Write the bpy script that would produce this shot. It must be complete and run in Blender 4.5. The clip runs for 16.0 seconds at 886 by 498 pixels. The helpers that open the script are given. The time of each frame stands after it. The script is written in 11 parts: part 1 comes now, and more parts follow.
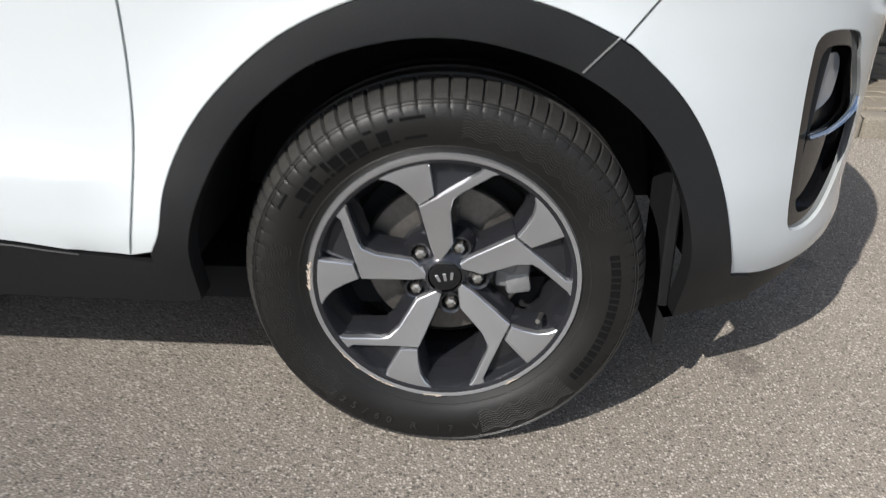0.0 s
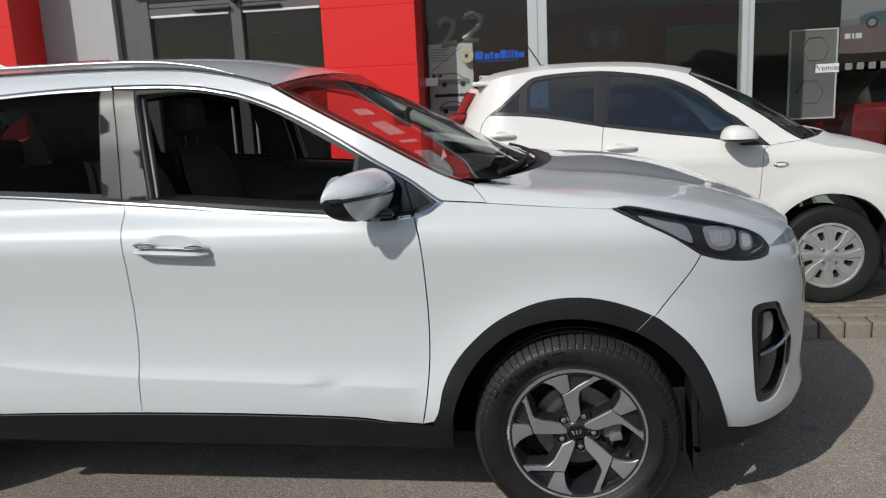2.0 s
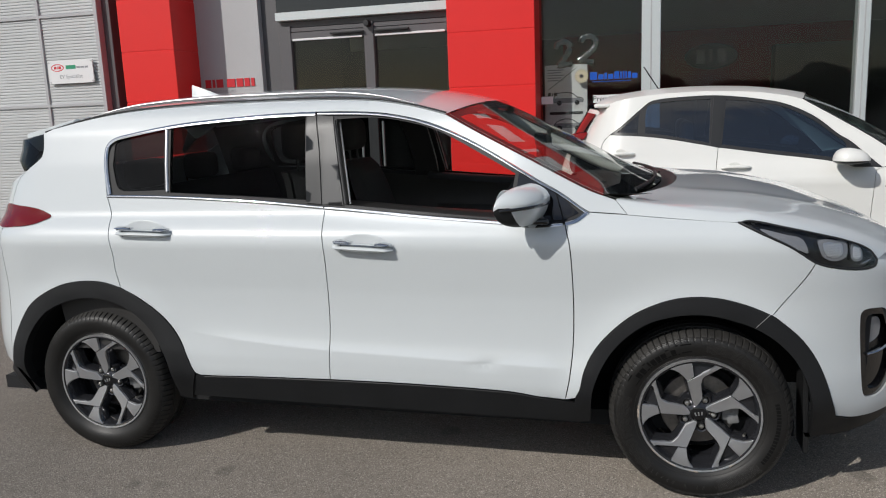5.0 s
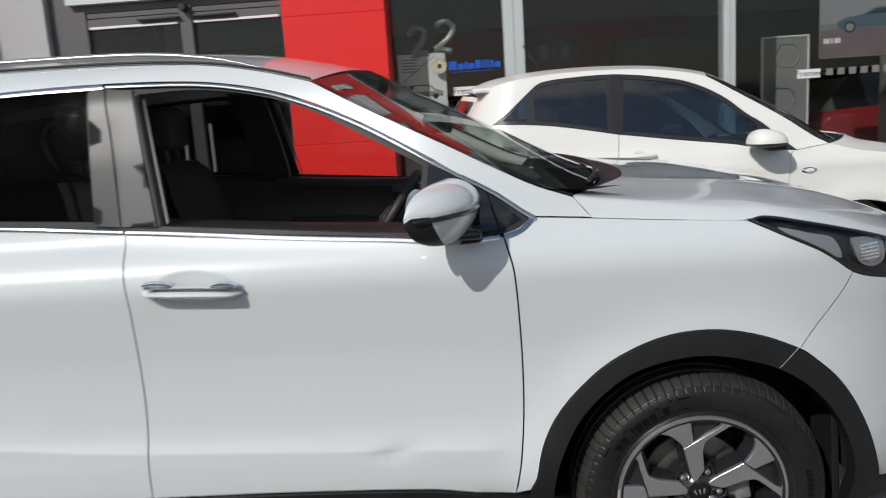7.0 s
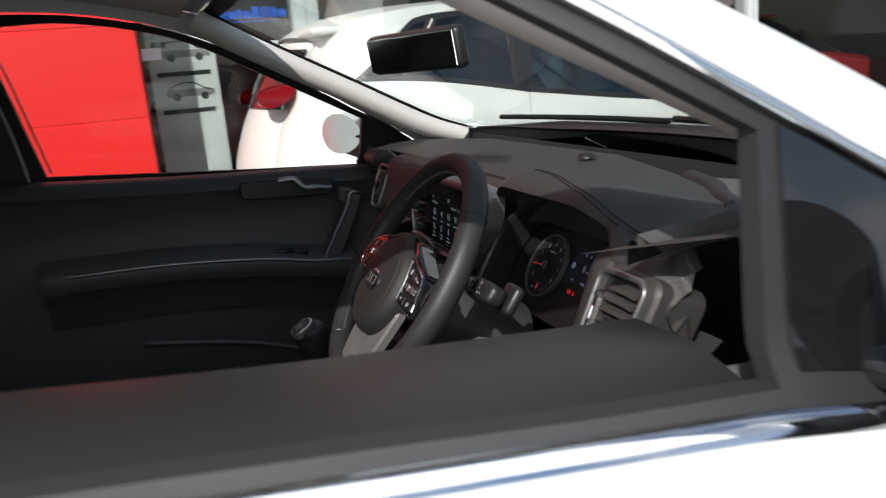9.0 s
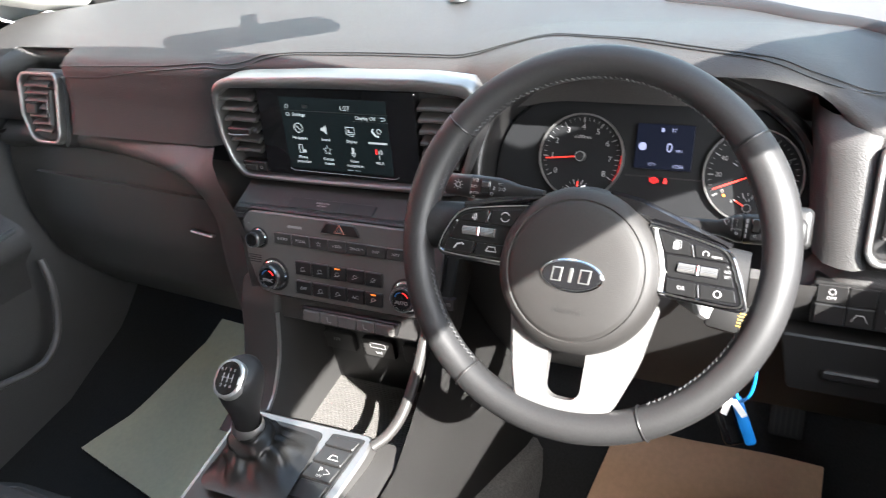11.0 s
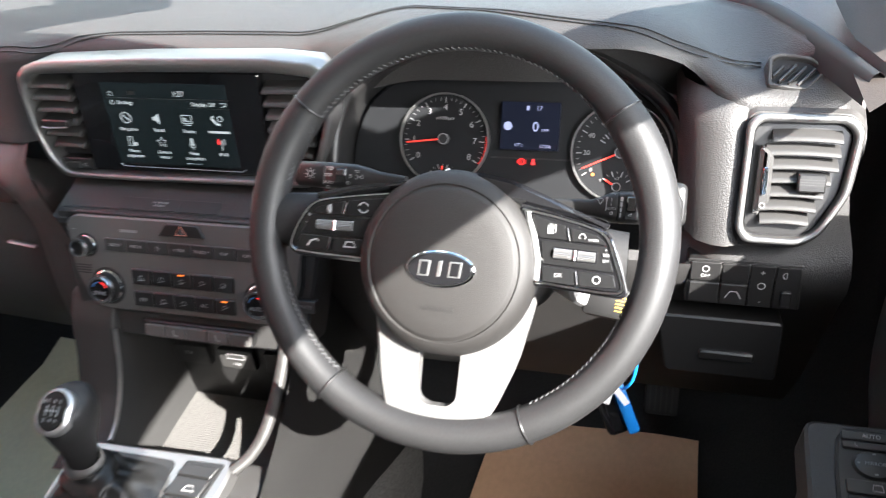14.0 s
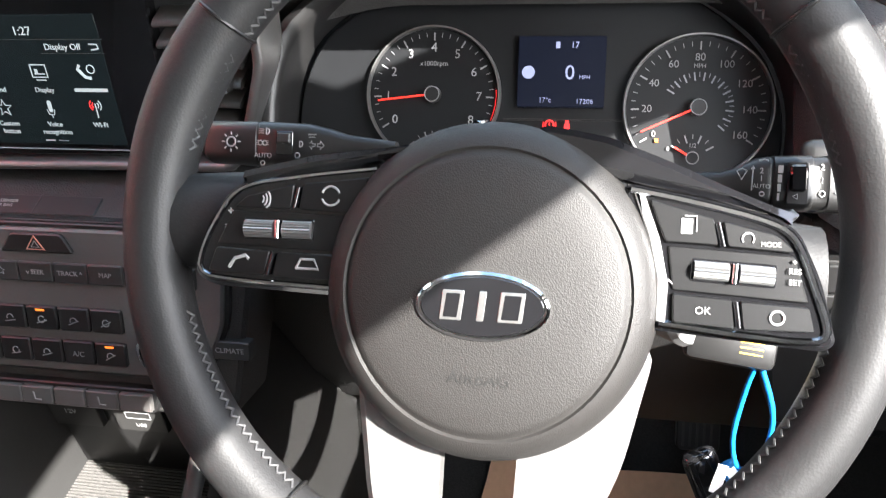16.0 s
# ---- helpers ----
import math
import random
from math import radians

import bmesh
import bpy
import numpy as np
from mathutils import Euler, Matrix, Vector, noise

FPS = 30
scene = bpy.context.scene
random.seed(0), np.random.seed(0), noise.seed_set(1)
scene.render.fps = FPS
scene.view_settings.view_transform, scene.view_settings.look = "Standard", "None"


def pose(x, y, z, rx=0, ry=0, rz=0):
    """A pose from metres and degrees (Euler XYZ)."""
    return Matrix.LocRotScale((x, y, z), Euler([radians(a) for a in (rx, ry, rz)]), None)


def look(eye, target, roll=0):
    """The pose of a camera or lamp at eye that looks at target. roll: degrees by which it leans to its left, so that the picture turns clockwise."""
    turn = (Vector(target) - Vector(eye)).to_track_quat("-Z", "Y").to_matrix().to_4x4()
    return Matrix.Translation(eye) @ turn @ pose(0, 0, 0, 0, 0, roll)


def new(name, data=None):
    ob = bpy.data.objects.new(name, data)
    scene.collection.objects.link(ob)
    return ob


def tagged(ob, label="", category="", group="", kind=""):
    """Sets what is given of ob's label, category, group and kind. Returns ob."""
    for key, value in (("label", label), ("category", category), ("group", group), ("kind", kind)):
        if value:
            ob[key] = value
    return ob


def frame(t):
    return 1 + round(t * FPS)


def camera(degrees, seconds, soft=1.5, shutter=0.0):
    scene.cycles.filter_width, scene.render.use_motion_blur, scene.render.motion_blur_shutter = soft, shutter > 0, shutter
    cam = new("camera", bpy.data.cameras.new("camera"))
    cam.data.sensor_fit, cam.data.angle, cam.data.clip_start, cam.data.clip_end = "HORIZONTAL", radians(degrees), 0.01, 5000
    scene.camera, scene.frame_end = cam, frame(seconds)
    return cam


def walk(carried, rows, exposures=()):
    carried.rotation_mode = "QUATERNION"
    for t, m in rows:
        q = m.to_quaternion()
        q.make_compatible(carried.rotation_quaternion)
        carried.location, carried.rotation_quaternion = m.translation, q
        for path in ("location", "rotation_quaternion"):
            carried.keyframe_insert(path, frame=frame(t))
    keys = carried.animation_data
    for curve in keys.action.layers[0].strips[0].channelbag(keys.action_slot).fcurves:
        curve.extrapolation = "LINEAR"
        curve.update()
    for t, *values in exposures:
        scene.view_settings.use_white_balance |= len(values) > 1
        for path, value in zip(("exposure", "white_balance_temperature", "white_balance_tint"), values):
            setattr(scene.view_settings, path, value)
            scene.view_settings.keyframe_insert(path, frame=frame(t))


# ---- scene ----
cam = camera(60.1, 16.0, soft=1.1, shutter=0.35)
PATH = [
    (0, (0.005, -1.109, 0.962), (-0.01, 0.687, 0.082), 1.7),
    (0.5, (-0.007, -1.29, 1.118), (-0.113, 0.536, 0.31), 0.1),
    (1, (-0.026, -1.633, 1.332), (-0.26, 0.223, 0.623), -2.1),
    (1.5, (-0.091, -2.031, 1.418), (-0.372, -0.124, 0.884), -2.4),
    (2, (-0.086, -2.372, 1.468), (-0.355, -0.43, 1.074), -2.8),
    (2.5, (-0.036, -2.684, 1.497), (-0.376, -0.747, 1.131), -2.8),
    (3, (-0.136, -2.824, 1.552), (-0.555, -0.905, 1.175), -2.1),
    (3.5, (-0.206, -2.888, 1.549), (-0.657, -0.973, 1.186), -2.0),
    (4, (-0.217, -2.921, 1.555), (-0.706, -1.016, 1.193), -2.1),
    (4.2, (-0.216, -2.935, 1.556), (-0.715, -1.032, 1.2), -2.2),
    (6.3, (-0.38, -2.503, 1.452), (-0.828, -0.588, 1.089), -3.2),
    (6.5, (-0.428, -2.326, 1.433), (-0.802, -0.395, 1.069), -2.9),
    (7, (-0.58, -1.936, 1.419), (-0.664, 0.031, 1.067), -3.8),
    (7.5, (-0.71, -1.514, 1.409), (-0.611, 0.454, 1.07), -4.5),
    (8, (-0.863, -1.057, 1.414), (-0.692, 0.898, 1.03), -3.2),
    (8.2, (-0.942, -0.898, 1.397), (-0.716, 1.049, 0.995), -3.0),
    (9.0, (-1.10, -0.35, 1.345), (-0.50, 1.45, 0.90), -5.0),
    (9.6, (-1.20, 0.08, 1.36), (-0.30, 1.60, 0.72), -7.5),
    (10.3, (-1.325, 0.386, 1.455), (-0.035, 1.56, 0.455), -8.6),
    (10.5, (-1.349, 0.406, 1.458), (0.005, 1.466, 0.437), -8.2),
    (11, (-1.374, 0.424, 1.472), (0.076, 1.242, 0.364), -9.6),
    (11.5, (-1.382, 0.43, 1.485), (0.105, 1.129, 0.345), -10.4),
    (12, (-1.389, 0.428, 1.489), (0.115, 1.05, 0.327), -9.5),
    (12.5, (-1.391, 0.425, 1.489), (0.121, 1.016, 0.321), -9.0),
    (13, (-1.392, 0.425, 1.491), (0.116, 1.02, 0.319), -8.7),
    (13.5, (-1.393, 0.428, 1.491), (0.114, 1.036, 0.324), -8.5),
    (14, (-1.316, 0.44, 1.432), (0.231, 0.943, 0.268), -6.3),
    (14.5, (-1.21, 0.467, 1.375), (0.395, 0.826, 0.236), -3.9),
    (15, (-1.153, 0.511, 1.339), (0.462, 0.864, 0.214), -3.7),
    (15.5, (-1.12, 0.545, 1.308), (0.475, 0.909, 0.157), -4.4),
    (16, (-1.113, 0.548, 1.29), (0.455, 0.89, 0.097), -4.8),
]
walk(cam, [(t, look(eye, target, roll)) for t, eye, target, roll in PATH],
     exposures=[(0, 0.40), (0.5, 0.25), (1.0, -0.10), (2.0, -0.34), (8.2, -0.34), (9.2, 1.0), (10.0, 3.2), (10.3, 3.58), (16, 3.58)])

# ---- daylight ----
SUN_FROM = Vector((-0.46, -0.64, 0.605)).normalized()
world = bpy.data.worlds.new("sky")
scene.world = world
world.use_nodes = True
wn, wl = world.node_tree.nodes, world.node_tree.links
sky = wn.new("ShaderNodeTexSky")
sky.sky_type = "NISHITA"
sky.sun_disc = False
sky.sun_elevation = math.asin(SUN_FROM.z)
sky.sun_rotation = math.atan2(SUN_FROM.x, SUN_FROM.y)
cloud_map = wn.new("ShaderNodeTexCoord")
cloud = wn.new("ShaderNodeTexNoise")
cloud.inputs["Scale"].default_value = 4.2
cloud.inputs["Detail"].default_value = 7.0
cloud.inputs["Roughness"].default_value = 0.55
ramp = wn.new("ShaderNodeValToRGB")
ramp.color_ramp.elements[0].position, ramp.color_ramp.elements[1].position = 0.50, 0.61
mix = wn.new("ShaderNodeMix")
mix.data_type = "RGBA"
mix.inputs["B"].default_value = (6.2, 6.4, 6.8, 1)
wl.new(cloud_map.outputs["Generated"], cloud.inputs["Vector"])
wl.new(cloud.outputs["Fac"], ramp.inputs["Fac"])
wl.new(ramp.outputs["Color"], mix.inputs["Factor"])
wl.new(sky.outputs["Color"], mix.inputs["A"])
wl.new(mix.outputs["Result"], wn["Background"].inputs["Color"])
wn["Background"].inputs["Strength"].default_value = 0.10
sun = new("sun", bpy.data.lights.new("sun", "SUN"))
sun.data.energy, sun.data.angle, sun.data.color = 3.6, radians(0.55), (1.0, 0.97, 0.925)
sun.matrix_world = look((0, 0, 0), -SUN_FROM)
# fill lamp added in the open side window, on top of the sky's own light
lamp = new("side_window_fill", bpy.data.lights.new("side_window_fill", "AREA"))
lamp.data.shape, lamp.data.size, lamp.data.size_y = "RECTANGLE", 0.80, 0.34
lamp.data.energy, lamp.data.color = 1.25, (1.0, 0.98, 0.96)
lamp.matrix_world = look((-1.13, 0.05, 1.32), (-1.02, 1.2, 0.95))
# ---- materials ----
def material(name, color, rough=0.5, metal=0.0, coat=0.0, spec=0.5, noise_scale=0.0, vary=0.0, bump=0.0, bump_scale=200.0,
             rough_vary=0.0, blotch=0.0, blotch_scale=2.0, voronoi=False, emit=None, strength=0.0):
    """Principled material with fine grain, larger blotches and a fine relief, all in object metres."""
    m = bpy.data.materials.new(name)
    m.use_nodes = True
    n, l = m.node_tree.nodes, m.node_tree.links
    b = n["Principled BSDF"]
    b.inputs["Base Color"].default_value = (*color, 1)
    b.inputs["Roughness"].default_value = rough
    b.inputs["Metallic"].default_value = metal
    b.inputs["Coat Weight"].default_value = coat
    b.inputs["Coat Roughness"].default_value = 0.03
    b.inputs["Specular IOR Level"].default_value = spec
    if emit:
        b.inputs["Emission Color"].default_value = (*emit, 1)
        b.inputs["Emission Strength"].default_value = strength
    tc = n.new("ShaderNodeTexCoord")
    if vary or blotch:
        g = n.new("ShaderNodeTexNoise")
        g.inputs["Scale"].default_value = noise_scale or 60.0
        g.inputs["Detail"].default_value = 4
        l.new(tc.outputs["Object"], g.inputs["Vector"])
        h = n.new("ShaderNodeTexNoise")
        h.inputs["Scale"].default_value = blotch_scale
        h.inputs["Detail"].default_value = 5
        l.new(tc.outputs["Object"], h.inputs["Vector"])
        m1 = n.new("ShaderNodeMapRange")
        m1.inputs["From Min"].default_value, m1.inputs["From Max"].default_value = 0.3, 0.7
        m1.inputs["To Min"].default_value, m1.inputs["To Max"].default_value = 1 - vary, 1 + vary
        l.new(g.outputs["Fac"], m1.inputs["Value"])
        m2 = n.new("ShaderNodeMapRange")
        m2.inputs["From Min"].default_value, m2.inputs["From Max"].default_value = 0.3, 0.7
        m2.inputs["To Min"].default_value, m2.inputs["To Max"].default_value = 1 - blotch, 1 + blotch
        l.new(h.outputs["Fac"], m2.inputs["Value"])
        mul = n.new("ShaderNodeMath")
        mul.operation = "MULTIPLY"
        l.new(m1.outputs["Result"], mul.inputs[0])
        l.new(m2.outputs["Result"], mul.inputs[1])
        sc = n.new("ShaderNodeVectorMath")
        sc.operation = "SCALE"
        sc.inputs[0].default_value = color
        l.new(mul.outputs[0], sc.inputs["Scale"])
        l.new(sc.outputs["Vector"], b.inputs["Base Color"])
        if rough_vary:
            m3 = n.new("ShaderNodeMapRange")
            m3.inputs["To Min"].default_value, m3.inputs["To Max"].default_value = rough - rough_vary, rough + rough_vary
            l.new(h.outputs["Fac"], m3.inputs["Value"])
            l.new(m3.outputs["Result"], b.inputs["Roughness"])
    if bump:
        if voronoi:
            t = n.new("ShaderNodeTexVoronoi")
            t.inputs["Scale"].default_value = bump_scale
            out = t.outputs["Distance"]
        else:
            t = n.new("ShaderNodeTexNoise")
            t.inputs["Scale"].default_value = bump_scale
            t.inputs["Detail"].default_value = 3
            out = t.outputs["Fac"]
        l.new(tc.outputs["Object"], t.inputs["Vector"])
        bp = n.new("ShaderNodeBump")
        bp.inputs["Strength"].default_value = bump
        bp.inputs["Distance"].default_value = 0.6 / bump_scale
        l.new(out, bp.inputs["Height"])
        l.new(bp.outputs["Normal"], b.inputs["Normal"])
    return m


def glass(name, tint, ior=1.52, rough=0.0):
    """Thin pane: a clear or tinted see-through layer with a glossy surface."""
    m = bpy.data.materials.new(name)
    m.use_nodes = True
    n, l = m.node_tree.nodes, m.node_tree.links
    n.remove(n["Principled BSDF"])
    tr = n.new("ShaderNodeBsdfTransparent")
    tr.inputs["Color"].default_value = (*tint, 1)
    gl = n.new("ShaderNodeBsdfGlossy")
    gl.inputs["Roughness"].default_value = rough
    # reflectance by Schlick's formula, alike from either side of the pane
    f0 = ((ior - 1) / (ior + 1)) ** 2
    fr = n.new("ShaderNodeLayerWeight")
    fr.inputs["Blend"].default_value = 0.5
    steep = n.new("ShaderNodeMath")
    steep.operation = "POWER"
    steep.inputs[1].default_value = 5.0
    gloss = n.new("ShaderNodeMath")
    gloss.operation = "MULTIPLY_ADD"
    gloss.inputs[1].default_value, gloss.inputs[2].default_value = 1 - f0, f0
    mx = n.new("ShaderNodeMixShader")
    l.new(fr.outputs["Facing"], steep.inputs[0])
    l.new(steep.outputs["Value"], gloss.inputs[0])
    l.new(gloss.outputs["Value"], mx.inputs["Fac"])
    l.new(tr.outputs["BSDF"], mx.inputs[1])
    l.new(gl.outputs["BSDF"], mx.inputs[2])
    l.new(mx.outputs["Shader"], n["Material Output"].inputs["Surface"])
    return m


PAINT = material("white_paint", (0.645, 0.68, 0.69), 0.36, coat=1.0, vary=0.012, noise_scale=900, blotch=0.01, blotch_scale=3)
PAINT2 = material("warm_white_paint", (0.82, 0.815, 0.775), 0.35, coat=0.35, vary=0.012, noise_scale=900, blotch=0.01)
CLAD = material("black_cladding", (0.0145, 0.015, 0.016), 0.50, spec=0.3, vary=0.12, noise_scale=300, blotch=0.12, blotch_scale=6, bump=0.25, bump_scale=1500, rough_vary=0.1)
GLOSS = material("gloss_black", (0.008, 0.008, 0.009), 0.06, coat=0.6)
CHROME = material("chrome", (0.72, 0.74, 0.76), 0.10, metal=1.0)
SATIN = material("satin_silver", (0.62, 0.62, 0.62), 0.32, metal=0.85, vary=0.03, noise_scale=700)
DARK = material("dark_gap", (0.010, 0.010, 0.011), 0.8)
RUBBER = material("seal_rubber", (0.014, 0.014, 0.015), 0.6)
PILLAR = material("pillar_film", (0.015, 0.0155, 0.0165), 0.40, vary=0.05, noise_scale=500)
GLASS_CLEAR = glass("clear_glass", (0.80, 0.88, 0.845), 1.85)
GLASS_TINT = glass("privacy_glass", (0.16, 0.18, 0.19), 1.45)
GLASS_REAR = glass("rear_door_glass", (0.26, 0.29, 0.29), 1.16)
GLASS_SHOP = glass("shop_glass", (0.80, 0.82, 0.81), 1.42)
LENS = glass("lamp_lens", (0.88, 0.89, 0.91))
RED_LENS = material("red_lens", (0.16, 0.003, 0.006), 0.10, coat=0.25, spec=0.3)
SHELL = material("inner_steel", (0.05, 0.05, 0.052), 0.7)
# ---- mesh helpers ----
def mesh_of(name, verts, faces, mat, smooth=True):
    me = bpy.data.meshes.new(name)
    me.from_pydata([tuple(v) for v in verts], [], [tuple(f) for f in faces])
    me.materials.append(mat)
    if smooth:
        me.polygons.foreach_set("use_smooth", [True] * len(me.polygons))
    me.update()
    return me


def put(name, me, parent=None, label="", m=None):
    ob = new(name, me)
    if parent is not None:
        ob.parent = parent
        if m is None:
            ob.matrix_parent_inverse = Matrix.Identity(4)
    if m is not None:
        ob.matrix_basis = m
    if label:
        tagged(ob, label=label)
    return ob


def sharpen(me, deg=35):
    me.set_sharp_from_angle(angle=radians(deg))
    return me


def part(name, bm, mat, parent=None, label="", smooth=True, deg=35, m=None):
    """Links a bmesh as one mesh object under a thing or part."""
    me = bpy.data.meshes.new(name)
    bmesh.ops.recalc_face_normals(bm, faces=bm.faces)
    bm.to_mesh(me)
    bm.free()
    me.materials.append(mat)
    if smooth:
        me.polygons.foreach_set("use_smooth", [True] * len(me.polygons))
        sharpen(me, deg)
    return put(name, me, parent, label, m)


def thing(name, label, category, group="", kind="", at=(0, 0, 0)):
    ob = new(name)
    ob.location = at
    ob.empty_display_size = 0.1
    return tagged(ob, label=label, category=category, group=group, kind=kind)


def box(bm, lo, hi, bevel=0.0, seg=2, m=None):
    r = bmesh.ops.create_cube(bm, size=1.0)
    vs = r["verts"]
    for v in vs:
        v.co = Vector([lo[i] + (v.co[i] + 0.5) * (hi[i] - lo[i]) for i in range(3)])
    if bevel:
        es = list({e for v in vs for e in v.link_edges})
        r2 = bmesh.ops.bevel(bm, geom=es, offset=bevel, segments=seg, affect="EDGES", profile=0.5)
        vs = list({v for f in r2["faces"] for v in f.verts} | {v for v in vs if v.is_valid})
    if m is not None:
        for v in vs:
            v.co = m @ v.co
    return vs


def boxed(name, lo, hi, mat, parent=None, label="", bevel=0.0, seg=2, m=None):
    bm = bmesh.new()
    box(bm, lo, hi, bevel, seg, m)
    return part(name, bm, mat, parent, label)


def ring_lathe(profile, seg=48, close=False):
    """Verts and faces of a profile of (radius, height) turned round the z axis."""
    vs, fs = [], []
    n = len(profile)
    for i in range(seg):
        a = 2 * math.pi * i / seg
        for r, h in profile:
            vs.append((r * math.cos(a), r * math.sin(a), h))
    for i in range(seg):
        j = (i + 1) % seg
        for k in range(n if close else n - 1):
            k2 = (k + 1) % n
            fs.append((i * n + k, j * n + k, j * n + k2, i * n + k2))
    return vs, fs


def lathe(name, profile, mat, parent=None, label="", seg=48, m=None, close=False, deg=35):
    vs, fs = ring_lathe(profile, seg, close)
    bm = bmesh.new()
    bv = [bm.verts.new(v) for v in vs]
    for f in fs:
        if len({vs[k] for k in f}) > 2:
            try:
                bm.faces.new([bv[k] for k in f])
            except ValueError:
                pass
    bmesh.ops.remove_doubles(bm, verts=bm.verts, dist=1e-6)
    if m is not None:
        bm.transform(m)
    return part(name, bm, mat, parent, label, deg=deg)


def spline(pts, step, closed=False):
    """Catmull-Rom points along pts, about step apart (any dimension)."""
    p = [np.array(q, float) for q in pts]
    n = len(p)
    out = []
    for i in range(n if closed else n - 1):
        a, b = p[i], p[(i + 1) % n]
        pa = p[i - 1] if (closed or i > 0) else 2 * a - b
        nb = p[(i + 2) % n] if (closed or i + 2 < n) else 2 * b - a
        la, lm, lb = [max(1e-5, float(np.linalg.norm(d))) for d in (a - pa, b - a, nb - b)]
        ta = (b - pa) / (la + lm) * lm
        tb = (nb - a) / (lm + lb) * lm
        k = max(1, int(math.ceil(lm / step)))
        for j in range(k):
            t = j / k
            out.append((2 * t ** 3 - 3 * t ** 2 + 1) * a + (t ** 3 - 2 * t ** 2 + t) * ta + (-2 * t ** 3 + 3 * t ** 2) * b + (t ** 3 - t ** 2) * tb)
    if not closed:
        out.append(p[-1])
    return out


def corners(pts, step):
    """Straight-sided closed outline, resampled."""
    out = []
    n = len(pts)
    for i in range(n):
        a, b = np.array(pts[i], float), np.array(pts[(i + 1) % n], float)
        k = max(1, int(math.ceil(np.linalg.norm(b - a) / step)))
        out += [a + (b - a) * j / k for j in range(k)]
    return out


def join_lines(*lines):
    """One outline from lines laid end to end, without double points."""
    out = []
    for ln in lines:
        for q in ln:
            q = np.array(q, float)
            if not out or np.linalg.norm(out[-1] - q) > 1e-4:
                out.append(q)
    if np.linalg.norm(out[0] - out[-1]) < 1e-4:
        out.pop()
    return out


def tube(name, pts, radius, mat, parent=None, label="", seg=8, closed=False, flat=1.0, up=(0, 0, 1), ends=True):
    """A rod of round or flattened section along points; radius may be a function of the share of the length."""
    p = [Vector(q) for q in pts]
    n = len(p)
    bm = bmesh.new()
    rings = []
    for i in range(n):
        a = p[i - 1] if (closed or i > 0) else p[i]
        b = p[(i + 1) % n] if (closed or i < n - 1) else p[i]
        d = (b - a).normalized()
        s = d.cross(Vector(up))
        if s.length < 1e-4:
            s = d.cross(Vector((1, 0, 0)))
        s.normalize()
        w = s.cross(d)
        r = radius(i / max(1, n - 1)) if callable(radius) else radius
        rings.append([bm.verts.new(p[i] + r * (math.cos(t) * s + flat * math.sin(t) * w)) for t in (2 * math.pi * k / seg for k in range(seg))])
    for i in range(n if closed else n - 1):
        r0, r1 = rings[i], rings[(i + 1) % n]
        for k in range(seg):
            bm.faces.new((r0[k], r0[(k + 1) % seg], r1[(k + 1) % seg], r1[k]))
    if not closed and ends:
        bm.faces.new(rings[0][::-1])
        bm.faces.new(rings[-1])
    return part(name, bm, mat, parent, label, deg=50)


def inside(poly, pts):
    """Which of pts lie within the polygon."""
    poly = np.asarray(poly)
    x, y = pts[:, 0], pts[:, 1]
    res = np.zeros(len(pts), bool)
    px, py = poly[:, 0], poly[:, 1]
    qx, qy = np.roll(px, -1), np.roll(py, -1)
    for a, b, c, d in zip(px, py, qx, qy):
        if b != d:
            hit = ((b > y) != (d > y)) & (x < (c - a) * (y - b) / (d - b) + a)
            res ^= hit
    return res


def shrink(poly, d):
    """The outline drawn in by d."""
    p = np.asarray(poly)
    area = 0.5 * np.sum(p[:, 0] * np.roll(p[:, 1], -1) - np.roll(p[:, 0], -1) * p[:, 1])
    t = np.roll(p, -1, 0) - np.roll(p, 1, 0)
    t /= np.maximum(1e-9, np.linalg.norm(t, axis=1))[:, None]
    nrm = np.stack([-t[:, 1], t[:, 0]], 1) * (1 if area > 0 else -1)
    return p + nrm * d


